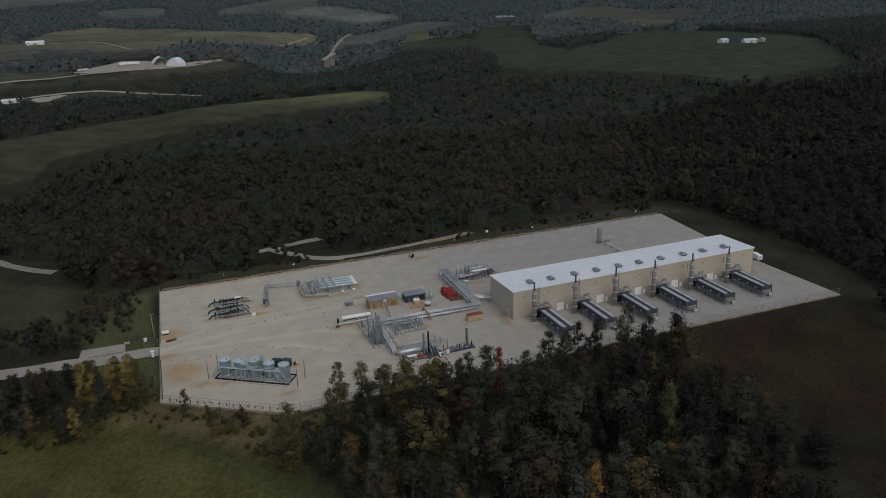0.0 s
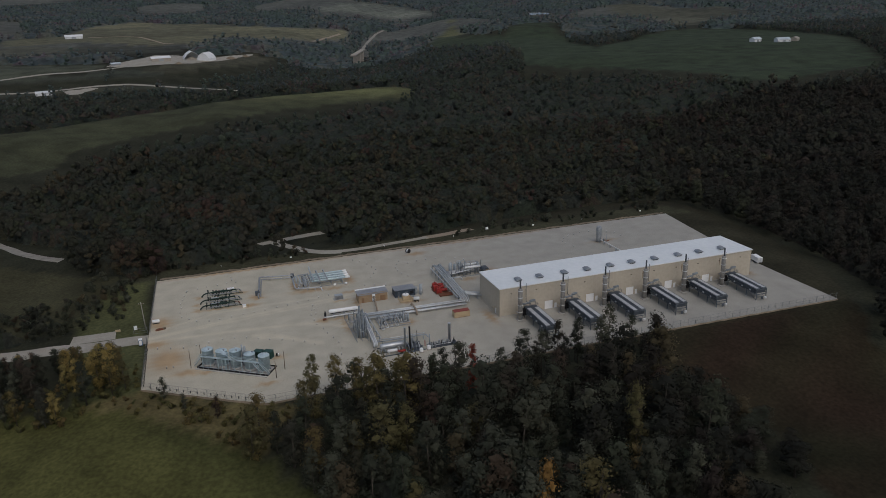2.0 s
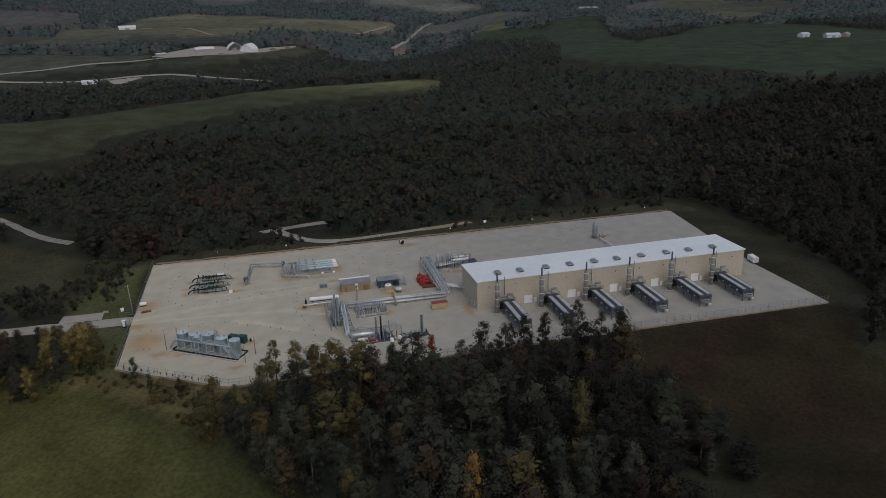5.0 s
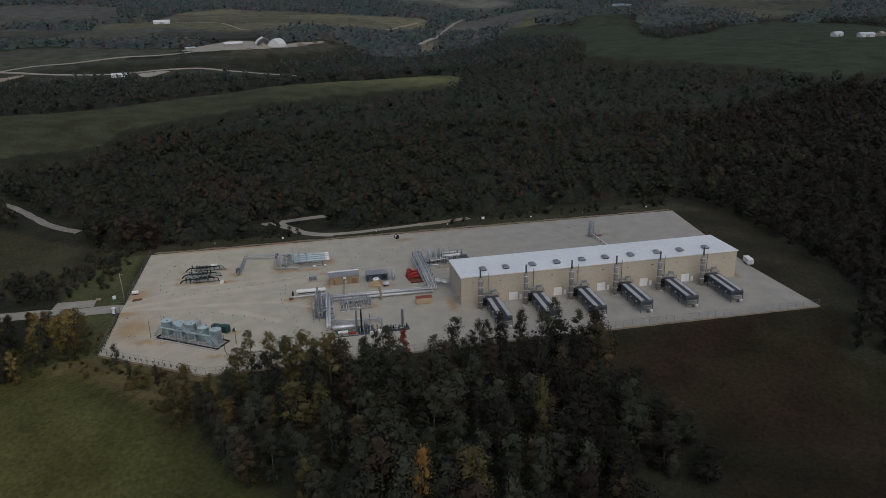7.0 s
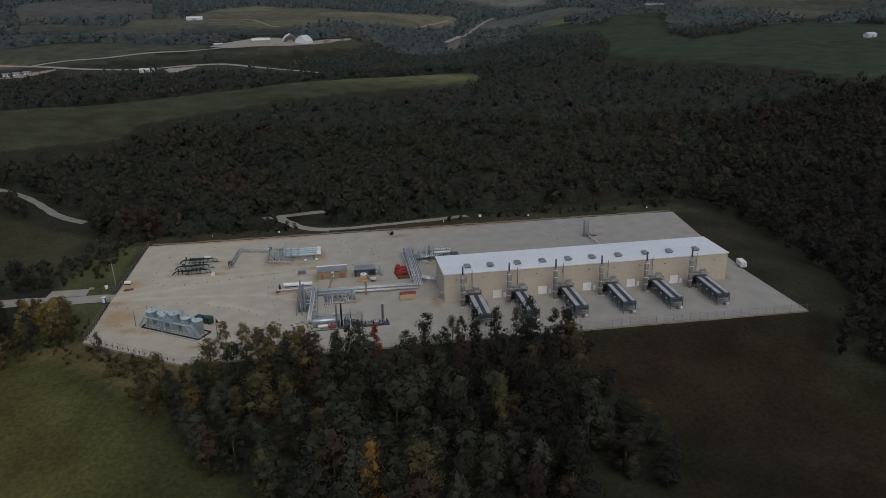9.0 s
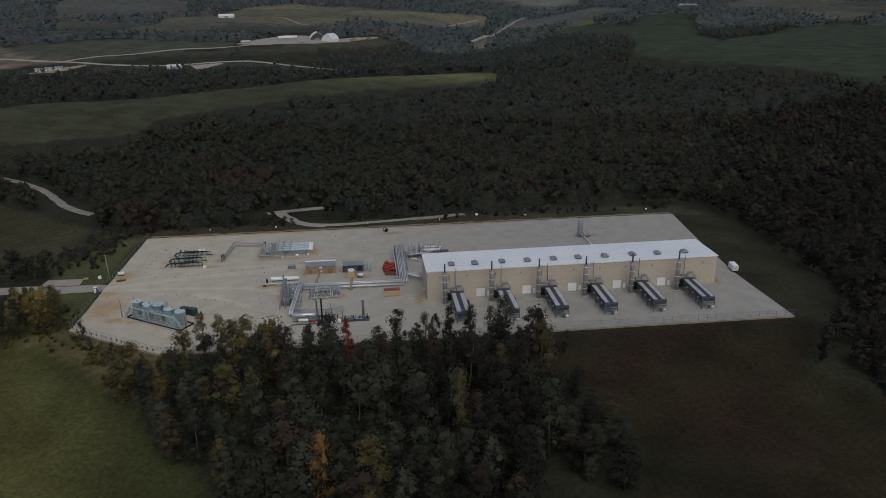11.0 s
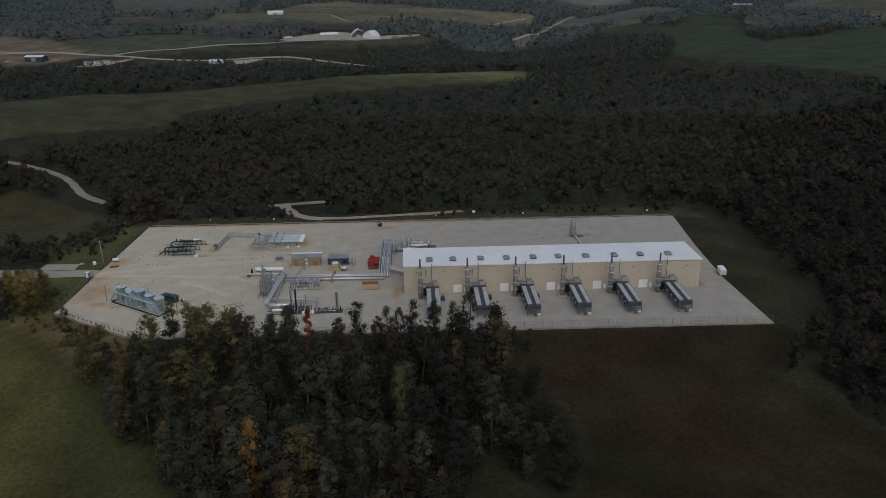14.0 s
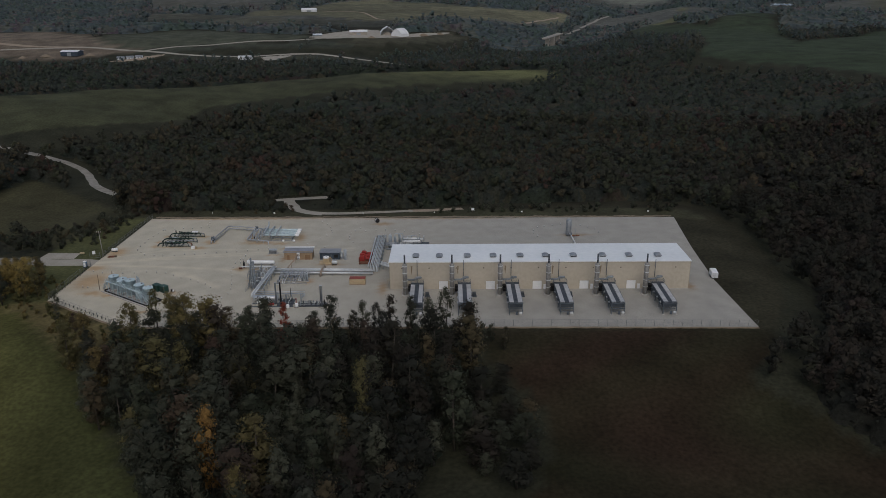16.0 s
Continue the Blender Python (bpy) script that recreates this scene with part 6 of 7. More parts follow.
for x, y, h, r in ((-21.0, 32.0, 4.6, 0.62), (-22.7, 33.2, 3.2, 0.5)):
    t = thing("upright_vessel", x, y, 0, "upright blue-grey pressure vessel beside the shelter", "vessel", group="upright vessels by the shelter")
    part("shell", lathe(B(), 0, 0, [(r * 0.8, 0.0), (r, 0.3), (r, h - 0.3), (r * 0.5, h)], 16), paint_grey, t)
    part("skirt", lathe(B(), 0, 0, [(r + 0.25, 0), (r + 0.25, 0.18), (r, 0.2)], 16), concrete, t)
    part("ladder", tube(B(), [(r + 0.15, 0, 0.2), (r + 0.15, 0, h)], 0.05, 6), steel, t)
    part("pipe", tube(B(), [(0, -r, h * 0.6), (0, -r - 0.6, h * 0.6), (0, -r - 0.6, 0.1)], 0.12, 8), steel, t)

# ---- red machinery ----
def red_pump(x, y, turn, mat, label, seed):
    r = random.Random(seed)
    t = thing("pump_skid", x, y, 0, label, "pump skid", turn, "red machinery")
    part("skid_frame", box(B(), -2.6, -1.2, 0, 2.6, 1.2, 0.3), rust, t)
    part("engine", box(B(), -2.2, -0.8, 0.3, -0.2, 0.8, 1.9), mat, t)
    part("engine_hood", box(B(), -2.0, -0.65, 1.9, -0.4, 0.65, 2.2), mat, t)
    part("pump_body", drum(B(), (0.1, 0, 1.1), (2.2, 0, 1.1), 0.65, 12), mat, t)
    for k in range(3):
        part("cylinder_head", drum(B(), (0.4 + k * 0.7, -1.0, 1.2), (0.4 + k * 0.7, 0.9, 1.2), 0.28, 10), mat, t)
    part("muffler", tube(B(), [(-1.2, 0.3, 2.2), (-1.2, 0.3, 2.9)], 0.1, 8), rust, t)
    part("rail", tube(B(), [(-2.5, -1.1, 0.3), (-2.5, -1.1, 1.6), (2.5, -1.1, 1.6), (2.5, -1.1, 0.3)], 0.06, 6), mat, t)
    return t


red_pump(-12.9, 33.6, 4, red_paint, "bright red engine-driven pump skid on the gravel", 1)
red_pump(-12.4, 36.4, -3, red_paint, "bright red engine-driven pump skid on the gravel", 2)
red_pump(-12.6, 30.6, 2, red_paint, "bright red engine-driven pump skid on the gravel", 3)
t = thing("scrap_rack", -12.0, 27.4, 0, "low rusty red steel rack with a rail", "rack")
part("bed", box(B(), -2.7, -1.3, 0.35, 2.7, 1.3, 0.55), rust, t)
for x in (-2.5, 2.3):
    for y in (-1.2, 1.0):
        part("leg", box(B(), x, y, 0, x + 0.2, y + 0.2, 0.35), rust, t)
for y in (-1.2, 1.2):
    part("rail", tube(B(), [(-2.6, y, 0.5), (-2.6, y, 1.3), (2.6, y, 1.3), (2.6, y, 0.5)], 0.06, 6), rust, t)

t = thing("shipping_container", -13.0, 6.45, 0, "sand-coloured steel container with a rusty red top", "container")
part("wall", box(B(), -3.03, -1.22, 0.12, 3.03, 1.22, 2.3), tan_steel, t)
b = B()
for k in range(20):
    x = -2.9 + k * 0.3
    box(b, x, -1.26, 0.25, x + 0.15, -1.224, 2.2)
tagged(part("corrugation", b, tan_steel, t), kind="stuff")
part("roof", box(B(), -3.05, -1.26, 2.3, 3.05, 1.26, 2.45), faded_red, t, "rusty red lid")
part("base_frame", box(B(), -3.05, -1.2, 0, 3.05, 1.2, 0.12), rust, t)
for x in (-3.06, 2.98):
    for y in (-1.27, 1.19):
        part("corner_post", box(B(), x, y, 0.12, x + 0.08, y + 0.08, 2.3), tan_steel, t)

# ---- pipe racks ----
t = thing("pipe_rack", 0, 0, 0, "long low rack of pale insulated pipes across the pad", "pipe rack", group="pipe racks")
for y, z, r, mat in ((14.8, 1.05, 0.27, paint_pipe), (15.6, 1.05, 0.24, steel), (17.1, 1.3, 0.26, paint_pipe), (17.8, 1.35, 0.15, steel), (18.4, 1.4, 0.2, paint_pipe)):
    part("pipe", tube(B(), [(-48.2, y + 0.5, z), (-8.0 + (16 - y) * 0.2, y - 0.6, z)], r, 12), mat, t, "pale insulated pipe")
for k in range(11):
    x = -47 + k * 3.85
    b = box(B(), x - 0.1, 14.4, 0.6, x + 0.1, 19.0, 0.74)
    box(b, x - 0.1, 14.6, 0, x + 0.1, 14.8, 0.6), box(b, x - 0.1, 18.5, 0, x + 0.1, 18.7, 0.6)
    part("support", b, steel_dull, t)
t = thing("pipe_rack", 0, 0, 0, "raised rack of parallel silver pipes on steel frames", "pipe rack", group="pipe racks")
for k in range(6):
    x = -9.2 + k * 0.62
    mat = steel if k % 2 else paint_pipe
    dz = 0.35 if k in (0, 5) else 0.0
    part("pipe", tube(B(), [(x, 16.3 - 0.1 * k, 1.1), (x, 18.0, 2.2 + dz), (x + 0.1, 30, 2.5 + dz), (x + 0.5, 53.5, 3.1 + dz)], 0.18, 10), mat, t, "silver rack pipe")
for k in range(9):
    y = 19 + k * 4.2
    z = 1.75 + 0.03 * (y - 18)
    b = box(B(), -9.6, y - 0.12, z, -5.4, y + 0.12, z + 0.22)
    for x in (-9.5, -5.6):
        box(b, x, y - 0.1, 0, x + 0.18, y + 0.1, z + 1.0)
    part("frame", b, slate, t)
part("cable_tray", box(B(), -10.3, 18, 2.4, -9.9, 53, 2.5), steel, t)
for x in (-9.65, -5.55):
    part("side_beam", box(B(), x, 18.5, 1.5, x + 0.14, 53, 1.72), cooler_side, t, "dark side beam")
for x, z in ((-8.6, 3.4), (-7.0, 3.5)):
    part("upper_pipe", tube(B(), [(x, 20, 2.4), (x, 20.6, z), (x + 0.4, 52, z + 0.5), (x + 0.4, 52.6, z - 0.6)], 0.13, 8), paint_pipe, t)
t = thing("hall_feed_pipes", 0, 0, 0, "three silver pipes from the rack into the hall", "pipes")
for k in range(4):
    y = 21.4 + k * 1.05
    part("pipe", tube(B(), [(-6.4, y, 2.3), (-5.4, y, 2.0), (-4.6, y - 0.3, 1.8), (0.1, y - 3.4, 1.8)], 0.2, 10), paint_pipe if k % 2 else steel, t)
for x, y in ((-4.2, 20.9), (-1.6, 19.2)):
    b = box(B(), x - 0.08, y - 0.3, 1.4, x + 0.08, y + 3.6, 1.55)
    for dy in (-0.2, 3.3):
        box(b, x - 0.08, y + dy, 0, x + 0.08, y + dy + 0.16, 1.4)
    part("support", b, steel_dull, t)

# scrubber skid behind the rack
t = thing("scrubber_skid", 0, 0, 0, "scrubber skid of grey vessels and looped pipes", "process skid")
for y in (43.2, 47.2, 51.2):
    part("skid_beam", box(B(), -4.2, y, 0, 13.5, y + 0.25, 0.3), steel_dull, t)
for k in range(9):
    x = -3.6 + k * 1.75
    part("valve", lathe(B(), x, 43.9 + 0.3 * (k % 3), [(0.18, 0.3), (0.2, 2.2 + 0.4 * (k % 2)), (0.08, 2.9), (0.08, 3.4)], 8), steel_dull if k % 2 else cooler_side, t)
    part("riser", tube(B(), [(x + 0.6, 46.2, 0.3), (x + 0.6, 46.2, 3.6 + 0.5 * (k % 3)), (x + 0.9, 48.4, 3.9 + 0.5 * (k % 3)), (x + 0.9, 48.4, 0.3)], 0.12, 8), slate if k % 2 else steel, t)
for x, y, h, r in ((-3.2, 46.5, 6.0, 0.75), (-1.2, 46.8, 5.2, 0.6), (1.0, 47.2, 5.6, 0.6)):
    v = part("upright_vessel", lathe(B(), x, y, [(r, 0.3), (r, h - 0.4), (r * 0.5, h)], 16), paint_grey, t)
    part("nozzle", lathe(B(), x, y, [(0.15, h - 0.1), (0.15, h + 0.5)], 8), steel, v)
for x in (-1.0, 0.9):
    part("loop_pipe", tube(B(), [(x, 44.4, 2.0), (x, 44.4, 6.6), (x + 0.1, 44.4, 7.1), (x + 0.6, 44.4, 7.2), (x + 1.4, 44.4, 7.15), (x + 1.6, 44.4, 6.6), (x + 1.6, 44.4, 2.0)], 0.17, 8), paint_grey, t, "tall looped vent pipe")
for y, z, x0, x1, r in ((45.0, 3.3, 2.2, 9.6, 0.6), (47.6, 3.6, 2.4, 9.2, 0.5), (49.6, 2.6, 2.0, 11.0, 0.45)):
    v = part("lying_vessel", drum(B(), (x0, y, z), (x1, y, z), r, 14), paint_pipe, t, "pale lying vessel")
    for x in (x0 + 0.8, x1 - 0.8):
        part("saddle", box(B(), x - 0.2, y - r * 0.8, 0.3, x + 0.2, y + r * 0.8, z - r * 0.6), steel_dull, v)
for k in range(6):
    part("pipe", tube(B(), [(-5.2, 43.8 + k * 0.4, 2.0 + 0.1 * k), (-2 + k, 43.8 + k * 0.4, 2.0 + 0.1 * k), (2 + k, 43.8 + k * 0.5, 2.4), (5.5 + k, 44 + k * 0.5, 2.4 + 0.3 * (k % 3))], 0.14, 8), steel, t)
part("upper_pipe", tube(B(), [(2.0, 46.0, 4.0), (2.4, 46.0, 5.3), (7.5, 46.4, 5.5), (8.6, 46.4, 4.8), (8.6, 46.4, 4.0)], 0.16, 8), paint_grey, t)
part("platform", box(B(), 10.2, 44.6, 1.6, 13.6, 48.6, 1.75), cooler_dark, t, "dark grated platform")
for x in (10.3, 13.4):
    for y in (44.7, 48.4):
        part("platform_leg", box(B(), x - 0.08, y - 0.08, 0.3, x + 0.08, y + 0.08, 1.6), steel_dull, t)
part("ground_loop", tube(B(), [(-4.8, 40.8, 1.4), (-1.2, 40.6, 1.4), (-0.4, 40.4, 0.9), (-0.3, 40.4, 0)], 0.32, 10), steel, t)

# ---- contactor columns and piping ----
t = thing("contactor_tower", -52.4, 2.4, 0, "pair of tall blue-grey process columns with side piping", "process column")
for x, y, h, r in ((0, 0, 12.4, 0.36), (0.95, -0.3, 11.2, 0.32), (-0.8, 0.9, 9.0, 0.22)):
    v = part("column", lathe(B(), x, y, [(r + 0.15, 0), (r + 0.15, 0.5), (r, 0.6), (r, h - 0.4), (r * 0.4, h)], 16), slate, t)
    for z in (3.0, 5.6, 8.2):
        part("flange", lathe(B(), x, y, [(r + 0.12, z), (r + 0.12, z + 0.16)], 16), steel_dull, v)
for k, (x, y) in enumerate(((0.5, 0.6), (-0.5, -0.6), (1.6, 0.4), (-1.3, 0.2))):
    part("downpipe", tube(B(), [(x * 0.4, y * 0.4, 10.5 - k), (x, y, 10.2 - k), (x, y, 0.2)], 0.11, 8), steel if k % 2 else slate, t)
b = B()
for x, y in ((-1.5, -1.2), (1.9, -1.2), (-1.5, 1.6), (1.9, 1.6)):
    box(b, x, y, 0, x + 0.12, y + 0.12, 6.2)
for z in (2.0, 4.1, 6.1):
    box(b, -1.5, -1.2, z, 2.02, -1.08, z + 0.1), box(b, -1.5, 1.6, z, 2.02, 1.72, z + 0.1)
    box(b, -1.5, -1.08, z, -1.38, 1.6, z + 0.1), box(b, 1.9, -1.08, z, 2.02, 1.6, z + 0.1)
part("support_frame", b, slate, t, "open steel support frame")
part("ladder", tube(B(), [(-0.7, 0, 0.2), (-0.7, 0, 12)], 0.08, 6), steel, t)
part("platform", lathe(B(), 0, 0, [(0.4, 9.6), (0.9, 9.62), (0.9, 9.74), (0.4, 9.76)], 14), steel_dull, t)
for k in range(5):
    part("side_pipe", tube(B(), [(0.5, 0.5 + 0.1 * k, 2 + 1.6 * k), (1.6 + 0.2 * k, 2.2, 2 + 1.5 * k), (1.6 + 0.2 * k, 2.6, 0.2)], 0.12, 8), steel, t)
t = thing("dehydration_skid", 0, 0, 0, "skid of grey upright pipes, filters and valves", "process skid")
for x in (-54.6, -52.6, -50.6):
    part("skid_beam", box(B(), x, -1.0, 0, x + 0.2, 21.0, 0.25), steel_dull, t)
for k in range(6):
    y = 1.2 + 2.7 * k
    part("loop_pipe", tube(B(), [(-51.0, y, 0.3), (-51.0, y, 3.0), (-50.7, y + 0.1, 3.5), (-50.0, y + 0.2, 3.6), (-49.5, y + 0.3, 3.2), (-49.4, y + 0.3, 0.3)], 0.17, 8), paint_pipe if k % 2 else steel, t, "bent pale pipe")
rr = random.Random(5)
for k in range(12):
    y = 0.6 + k * 1.65
    x, h = -51.8 - rr.uniform(-0.6, 2.0), rr.uniform(1.8, 4.6)
    v = part("upright_pipe", lathe(B(), x, y, [(0.15 + 0.08 * (k % 3), 0.0), (0.15 + 0.08 * (k % 3), h), (0.08, h + 0.2)], 10), slate if k % 2 else steel, t)
    part("elbow_pipe", tube(B(), [(x, y, h * 0.8), (x + 1.0, y, h * 0.8), (x + 1.6, y + 0.3, h * 0.6), (x + 1.6, y + 0.3, 0.25)], 0.12, 8), steel, t)
for y in (5.0, 9.5, 14.0):
    part("run_pipe", tube(B(), [(-54.2, y, 1.2), (-50.6, y, 1.2), (-50.0, y + 0.6, 1.2), (-50.0, y + 3.2, 1.2)], 0.2, 8), steel, t)
part("handrail", tube(B(), [(-54.5, -0.9, 0.2), (-54.5, -0.9, 1.3), (-54.5, 20.8, 1.3), (-54.5, 20.8, 0.2)], 0.06, 6), slate, t)
t = thing("pipe_rack", 0, 0, 0, "slanting rack of pale pipes and trays beside the skid", "pipe rack", group="pipe racks")
for k in range(3):
    part("pipe", tube(B(), [(-47.4 - k * 0.62, 20.5, 1.6), (-47.6 - k * 0.62, 15.5, 2.2), (-49.2 - k * 0.5, -8.4, 2.4), (-49.3 - k * 0.5, -9.2, 1.2)], 0.24, 10), paint_pipe if k != 1 else steel, t)
part("tray", box(B(), -47.2, -6, 2.5, -46.9, 18, 2.6), steel, t)
for k in range(7):
    y = -7 + k * 4.2
    b = box(B(), -50.3, y - 0.1, 1.75, -46.8, y + 0.1, 1.95)
    box(b, -50.2, y - 0.09, 0, -50.0, y + 0.09, 1.75), box(b, -47.0, y - 0.09, 0, -46.8, y + 0.09, 1.75)
    part("frame", b, slate, t)
t = thing("gas_drum", 0, 0, 0, "long white lying drum over a pale pipe on a skid", "vessel")
part("shell", drum(B(), (-59.6, 23.6, 2.5), (-48.8, 23.6, 2.3), 0.72, 16), white_paint, t)
for x in (-58, -54, -50):
    part("saddle", box(B(), x - 0.2, 23.0, 0, x + 0.2, 24.2, 1.9), steel_dull, t)
# Black strip added in place of the shaded gap under the drum.
part("cradle", box(B(), -59.2, 23.1, 1.55, -49.0, 24.1, 1.8), black, t, "black strip standing for the dark gap beneath the drum")
part("lower_pipe", tube(B(), [(-62.2, 22.2, 0.2), (-61.6, 22.2, 1.0), (-48.6, 22.2, 1.0)], 0.3, 10), paint_pipe, t)
part("valve", lathe(B(), -61.2, 23.8, [(0.4, 0), (0.4, 2.2), (0.15, 2.3), (0.15, 2.9)], 10), black, t)
part("end_valve", drum(B(), (-62.6, 21.2, 0.7), (-61.4, 21.2, 0.7), 0.4, 10), rust, t, "rusty end valve")

# ---- meter runs ----
t = thing("meter_runs", 0, 0, 0, "cluster of parallel silver meter runs with valves", "meter skid")
rr = random.Random(14)
for k in range(6):
    x = -44.0 + k * 1.95
    y0 = (5.0, 6.2, 7.4, 6.8, 8.6, 9.4)[k]
    for d in (0.0, 0.8):
        z = 0.9 + rr.uniform(-0.2, 0.5)
        part("run", tube(B(), [(x + d, 14.6, 1.2), (x + d, 13.6, z), (x + d, y0 + 1.0, z), (x + d, y0 + 0.4, 0.6), (x + d, y0, 0.5)], 0.15, 8), (steel, paint_pipe, steel_dull)[(k + int(d)) % 3], t, "silver meter pipe")
    part("return_bend", tube(B(), [(x, y0, 0.5), (x + 0.1, y0 - 0.4, 0.5), (x + 0.7, y0 - 0.4, 0.5), (x + 0.8, y0, 0.5)], 0.15, 8), paint_pipe, t)
    for i in range(3):
        y = y0 + 1.6 + i * 2.0 + rr.uniform(-0.4, 0.4)
        v = part("valve", lathe(B(), x + rr.choice((0, 0.4, 0.8)), y, [(0.22, 0.5), (0.22, 1.5), (0.08, 1.6), (0.08, 2.0 + 0.5 * (i == 1))], 9), (steel_dull, cooler_side, paint_grey)[i], t)
    part("riser", tube(B(), [(x + 0.4, y0 + 2.6, 0.9), (x + 0.4, y0 + 2.6, 2.2 + 0.2 * (k % 3)), (x + 0.9, y0 + 3.4, 2.5 + 0.2 * (k % 3)), (x + 0.9, 13.8, 2.6), (x + 0.9, 14.6, 1.4)], 0.12, 8), steel if k % 2 else paint_grey, t)
for y, z, x0, x1 in ((9.6, 2.4, -42.6, -33.4), (11.4, 1.9, -43.8, -34.0), (13.2, 2.2, -44.2, -32.8)):
    part("cross_pipe", tube(B(), [(x0, y, 0.3), (x0, y, z), (x1, y + 0.3, z), (x1, y + 0.3, 0.3)], 0.13, 8), steel, t)
for y in (6.6, 9.4, 12.9):
    part("support_beam", box(B(), -44.6 + 0.5 * (y - 6.6), y - 0.08, 0.0, -32.6, y + 0.08, 0.4), steel_dull, t)
t = thing("instrument_stand", -34.2, 9.2, 0, "grey upright instrument vessels beside the meter runs", "vessel")
for x, h in ((-0.5, 3.4), (0.5, 2.9), (1.3, 3.1)):
    part("vessel", lathe(B(), x, 0, [(0.35, 0), (0.35, h), (0.15, h + 0.3)], 12), paint_grey, t)
part("base", box(B(), -1.2, -0.8, 0, 2.0, 0.8, 0.12), concrete, t)

# ---- heater skids ----
t = thing("line_heater", 0, 0, 0, "silver lying heater vessel with fire-tube stacks", "heater")
for y in (-15.2, -12.4, -8.6):
    part("skid_beam", box(B(), -49.2, y, 0, -33.8, y + 0.25, 0.3), cooler_side, t)
part("drip_tray", box(B(), -40.0, -14.8, 0.05, -34.2, -9.2, 0.15), cooler_dark, t)
part("shell", drum(B(), (-48.6, -11.6, 2.1), (-40.2, -11.6, 2.1), 0.95, 16), steel, t, "shiny silver shell")
for x in (-47.4, -41.4):
    part("saddle", box(B(), x - 0.25, -12.3, 0.3, x + 0.25, -10.9, 1.4), steel_dull, t)
part("burner_box", drum(B(), (-43.2, -14.7, 1.0), (-40.9, -14.7, 1.0), 0.45, 12), red_paint, t, "red burner housing")
part("reboiler", drum(B(), (-46.8, -14.0, 1.3), (-43.6, -14.0, 1.3), 0.5, 12), white_paint, t)
part("flue", lathe(B(), -40.3, -12.8, [(0.33, 0.3), (0.33, 8.3), (0.4, 8.35), (0.4, 8.6)], 14), paint_grey, t, "grey flue stack")
part("flue", lathe(B(), -38.6, -12.8, [(0.3, 0.3), (0.3, 8.5), (0.26, 8.6)], 14), black, t, "black flue stack")
part("still_column", lathe(B(), -37.2, -10.4, [(0.22, 0.3), (0.22, 3.0), (0.12, 3.2)], 12), steel_dull, t)
part("mast", tube(B(), [(-35.4, -10.5, 0.3), (-35.4, -10.5, 5.5)], 0.09, 8), black, t)
rr = random.Random(3)
for k in range(12):
    x, h = -48.8 + k * 1.2, rr.uniform(0.8, 2.3)
    part("pipe", tube(B(), [(x, -15.0 + rr.uniform(0, 1.5), 0.3), (x, -13.8, h), (x + 0.3, -9.6 + rr.uniform(-0.5, 0.8), h), (x + 0.3, -8.8, 0.3)], 0.09, 8), (steel, steel_dull, paint_pipe)[k % 3], t)
    part("valve", lathe(B(), x + 0.5, -9.2 - rr.uniform(0, 1.0), [(0.16, 0.3), (0.16, 1.1), (0.07, 1.2), (0.07, 1.7)], 8), cooler_side, t)
part("pump", drum(B(), (-36.6, -13.6, 0.9), (-35.2, -13.6, 0.9), 0.4, 12), cooler_side, t)
for x, y in ((-35.6, -16.2), (-32.6, -15.2)):
    d = thing("chemical_tote", x, y, 0, "white plastic chemical tank on the gravel", "tank", group="white chemical tanks")
    part("body", lathe(B(), 0, 0, [(0.6, 0.1), (0.65, 0.2), (0.65, 1.3), (0.4, 1.5), (0.2, 1.52)], 14), white_paint, d)
    part("pallet", box(B(), -0.7, -0.7, 0, 0.7, 0.7, 0.1), wood, d)
t = thing("pipe_bridge", 0, 0, 0, "grey overhead pipe bridge on slim posts", "pipe rack")
part("pipe", tube(B(), [(-50.0, -6.6, 1.7), (-31.6, -6.9, 1.7), (-31.0, -7.4, 1.7), (-31.0, -9.4, 1.7)], 0.22, 8), paint_grey, t)
part("pipe", tube(B(), [(-50.0, -6.0, 2.1), (-31.2, -6.3, 2.1)], 0.16, 8), steel, t)
for x in (-46, -41, -36, -32):
    part("post", box(B(), x - 0.1, -6.9, 0, x + 0.1, -6.7, 2.4), paint_grey, t)
t = thing("valve_skid", 0, 0, 0, "dark low skid crowded with small valves and pipes", "process skid")
part("skid_base", box(B(), -32.4, -15.0, 0, -22.0, -11.8, 0.22), cooler_dark, t)
rr = random.Random(9)
for k in range(24):
    x, y, h = -32 + k * 0.4, -14.8 + rr.uniform(0, 2.8), rr.uniform(0.7, 2.0)
    v = part("valve", lathe(B(), x, y, [(0.18, 0.3), (0.22, h * 0.6), (0.1, h), (0.2, h + 0.05), (0.2, h + 0.12)], 8), (cooler_side, steel_dull, paint_grey, black)[k % 4], t)
for y in (-14.5, -13.2, -12.2):
    part("pipe", tube(B(), [(-32.2, y, 0.8), (-24.4, y, 0.8), (-24.0, y + 0.2, 1.4)], 0.11, 8), paint_pipe, t)
part("vent_chimney", lathe(B(), -24.1, -12.2, [(0.5, 0.3), (0.5, 6.9), (0.56, 6.95), (0.56, 7.1)], 16), steel, t, "upright silver stack")
part("upright", lathe(B(), -31.4, -12.2, [(0.22, 0.3), (0.22, 4.2), (0.1, 4.3)], 10), paint_grey, t)
part("red_valve", lathe(B(), -33.2, -12.6, [(0.16, 0), (0.16, 2.2), (0.08, 2.3)], 10), red_paint, t, "red upright valve")

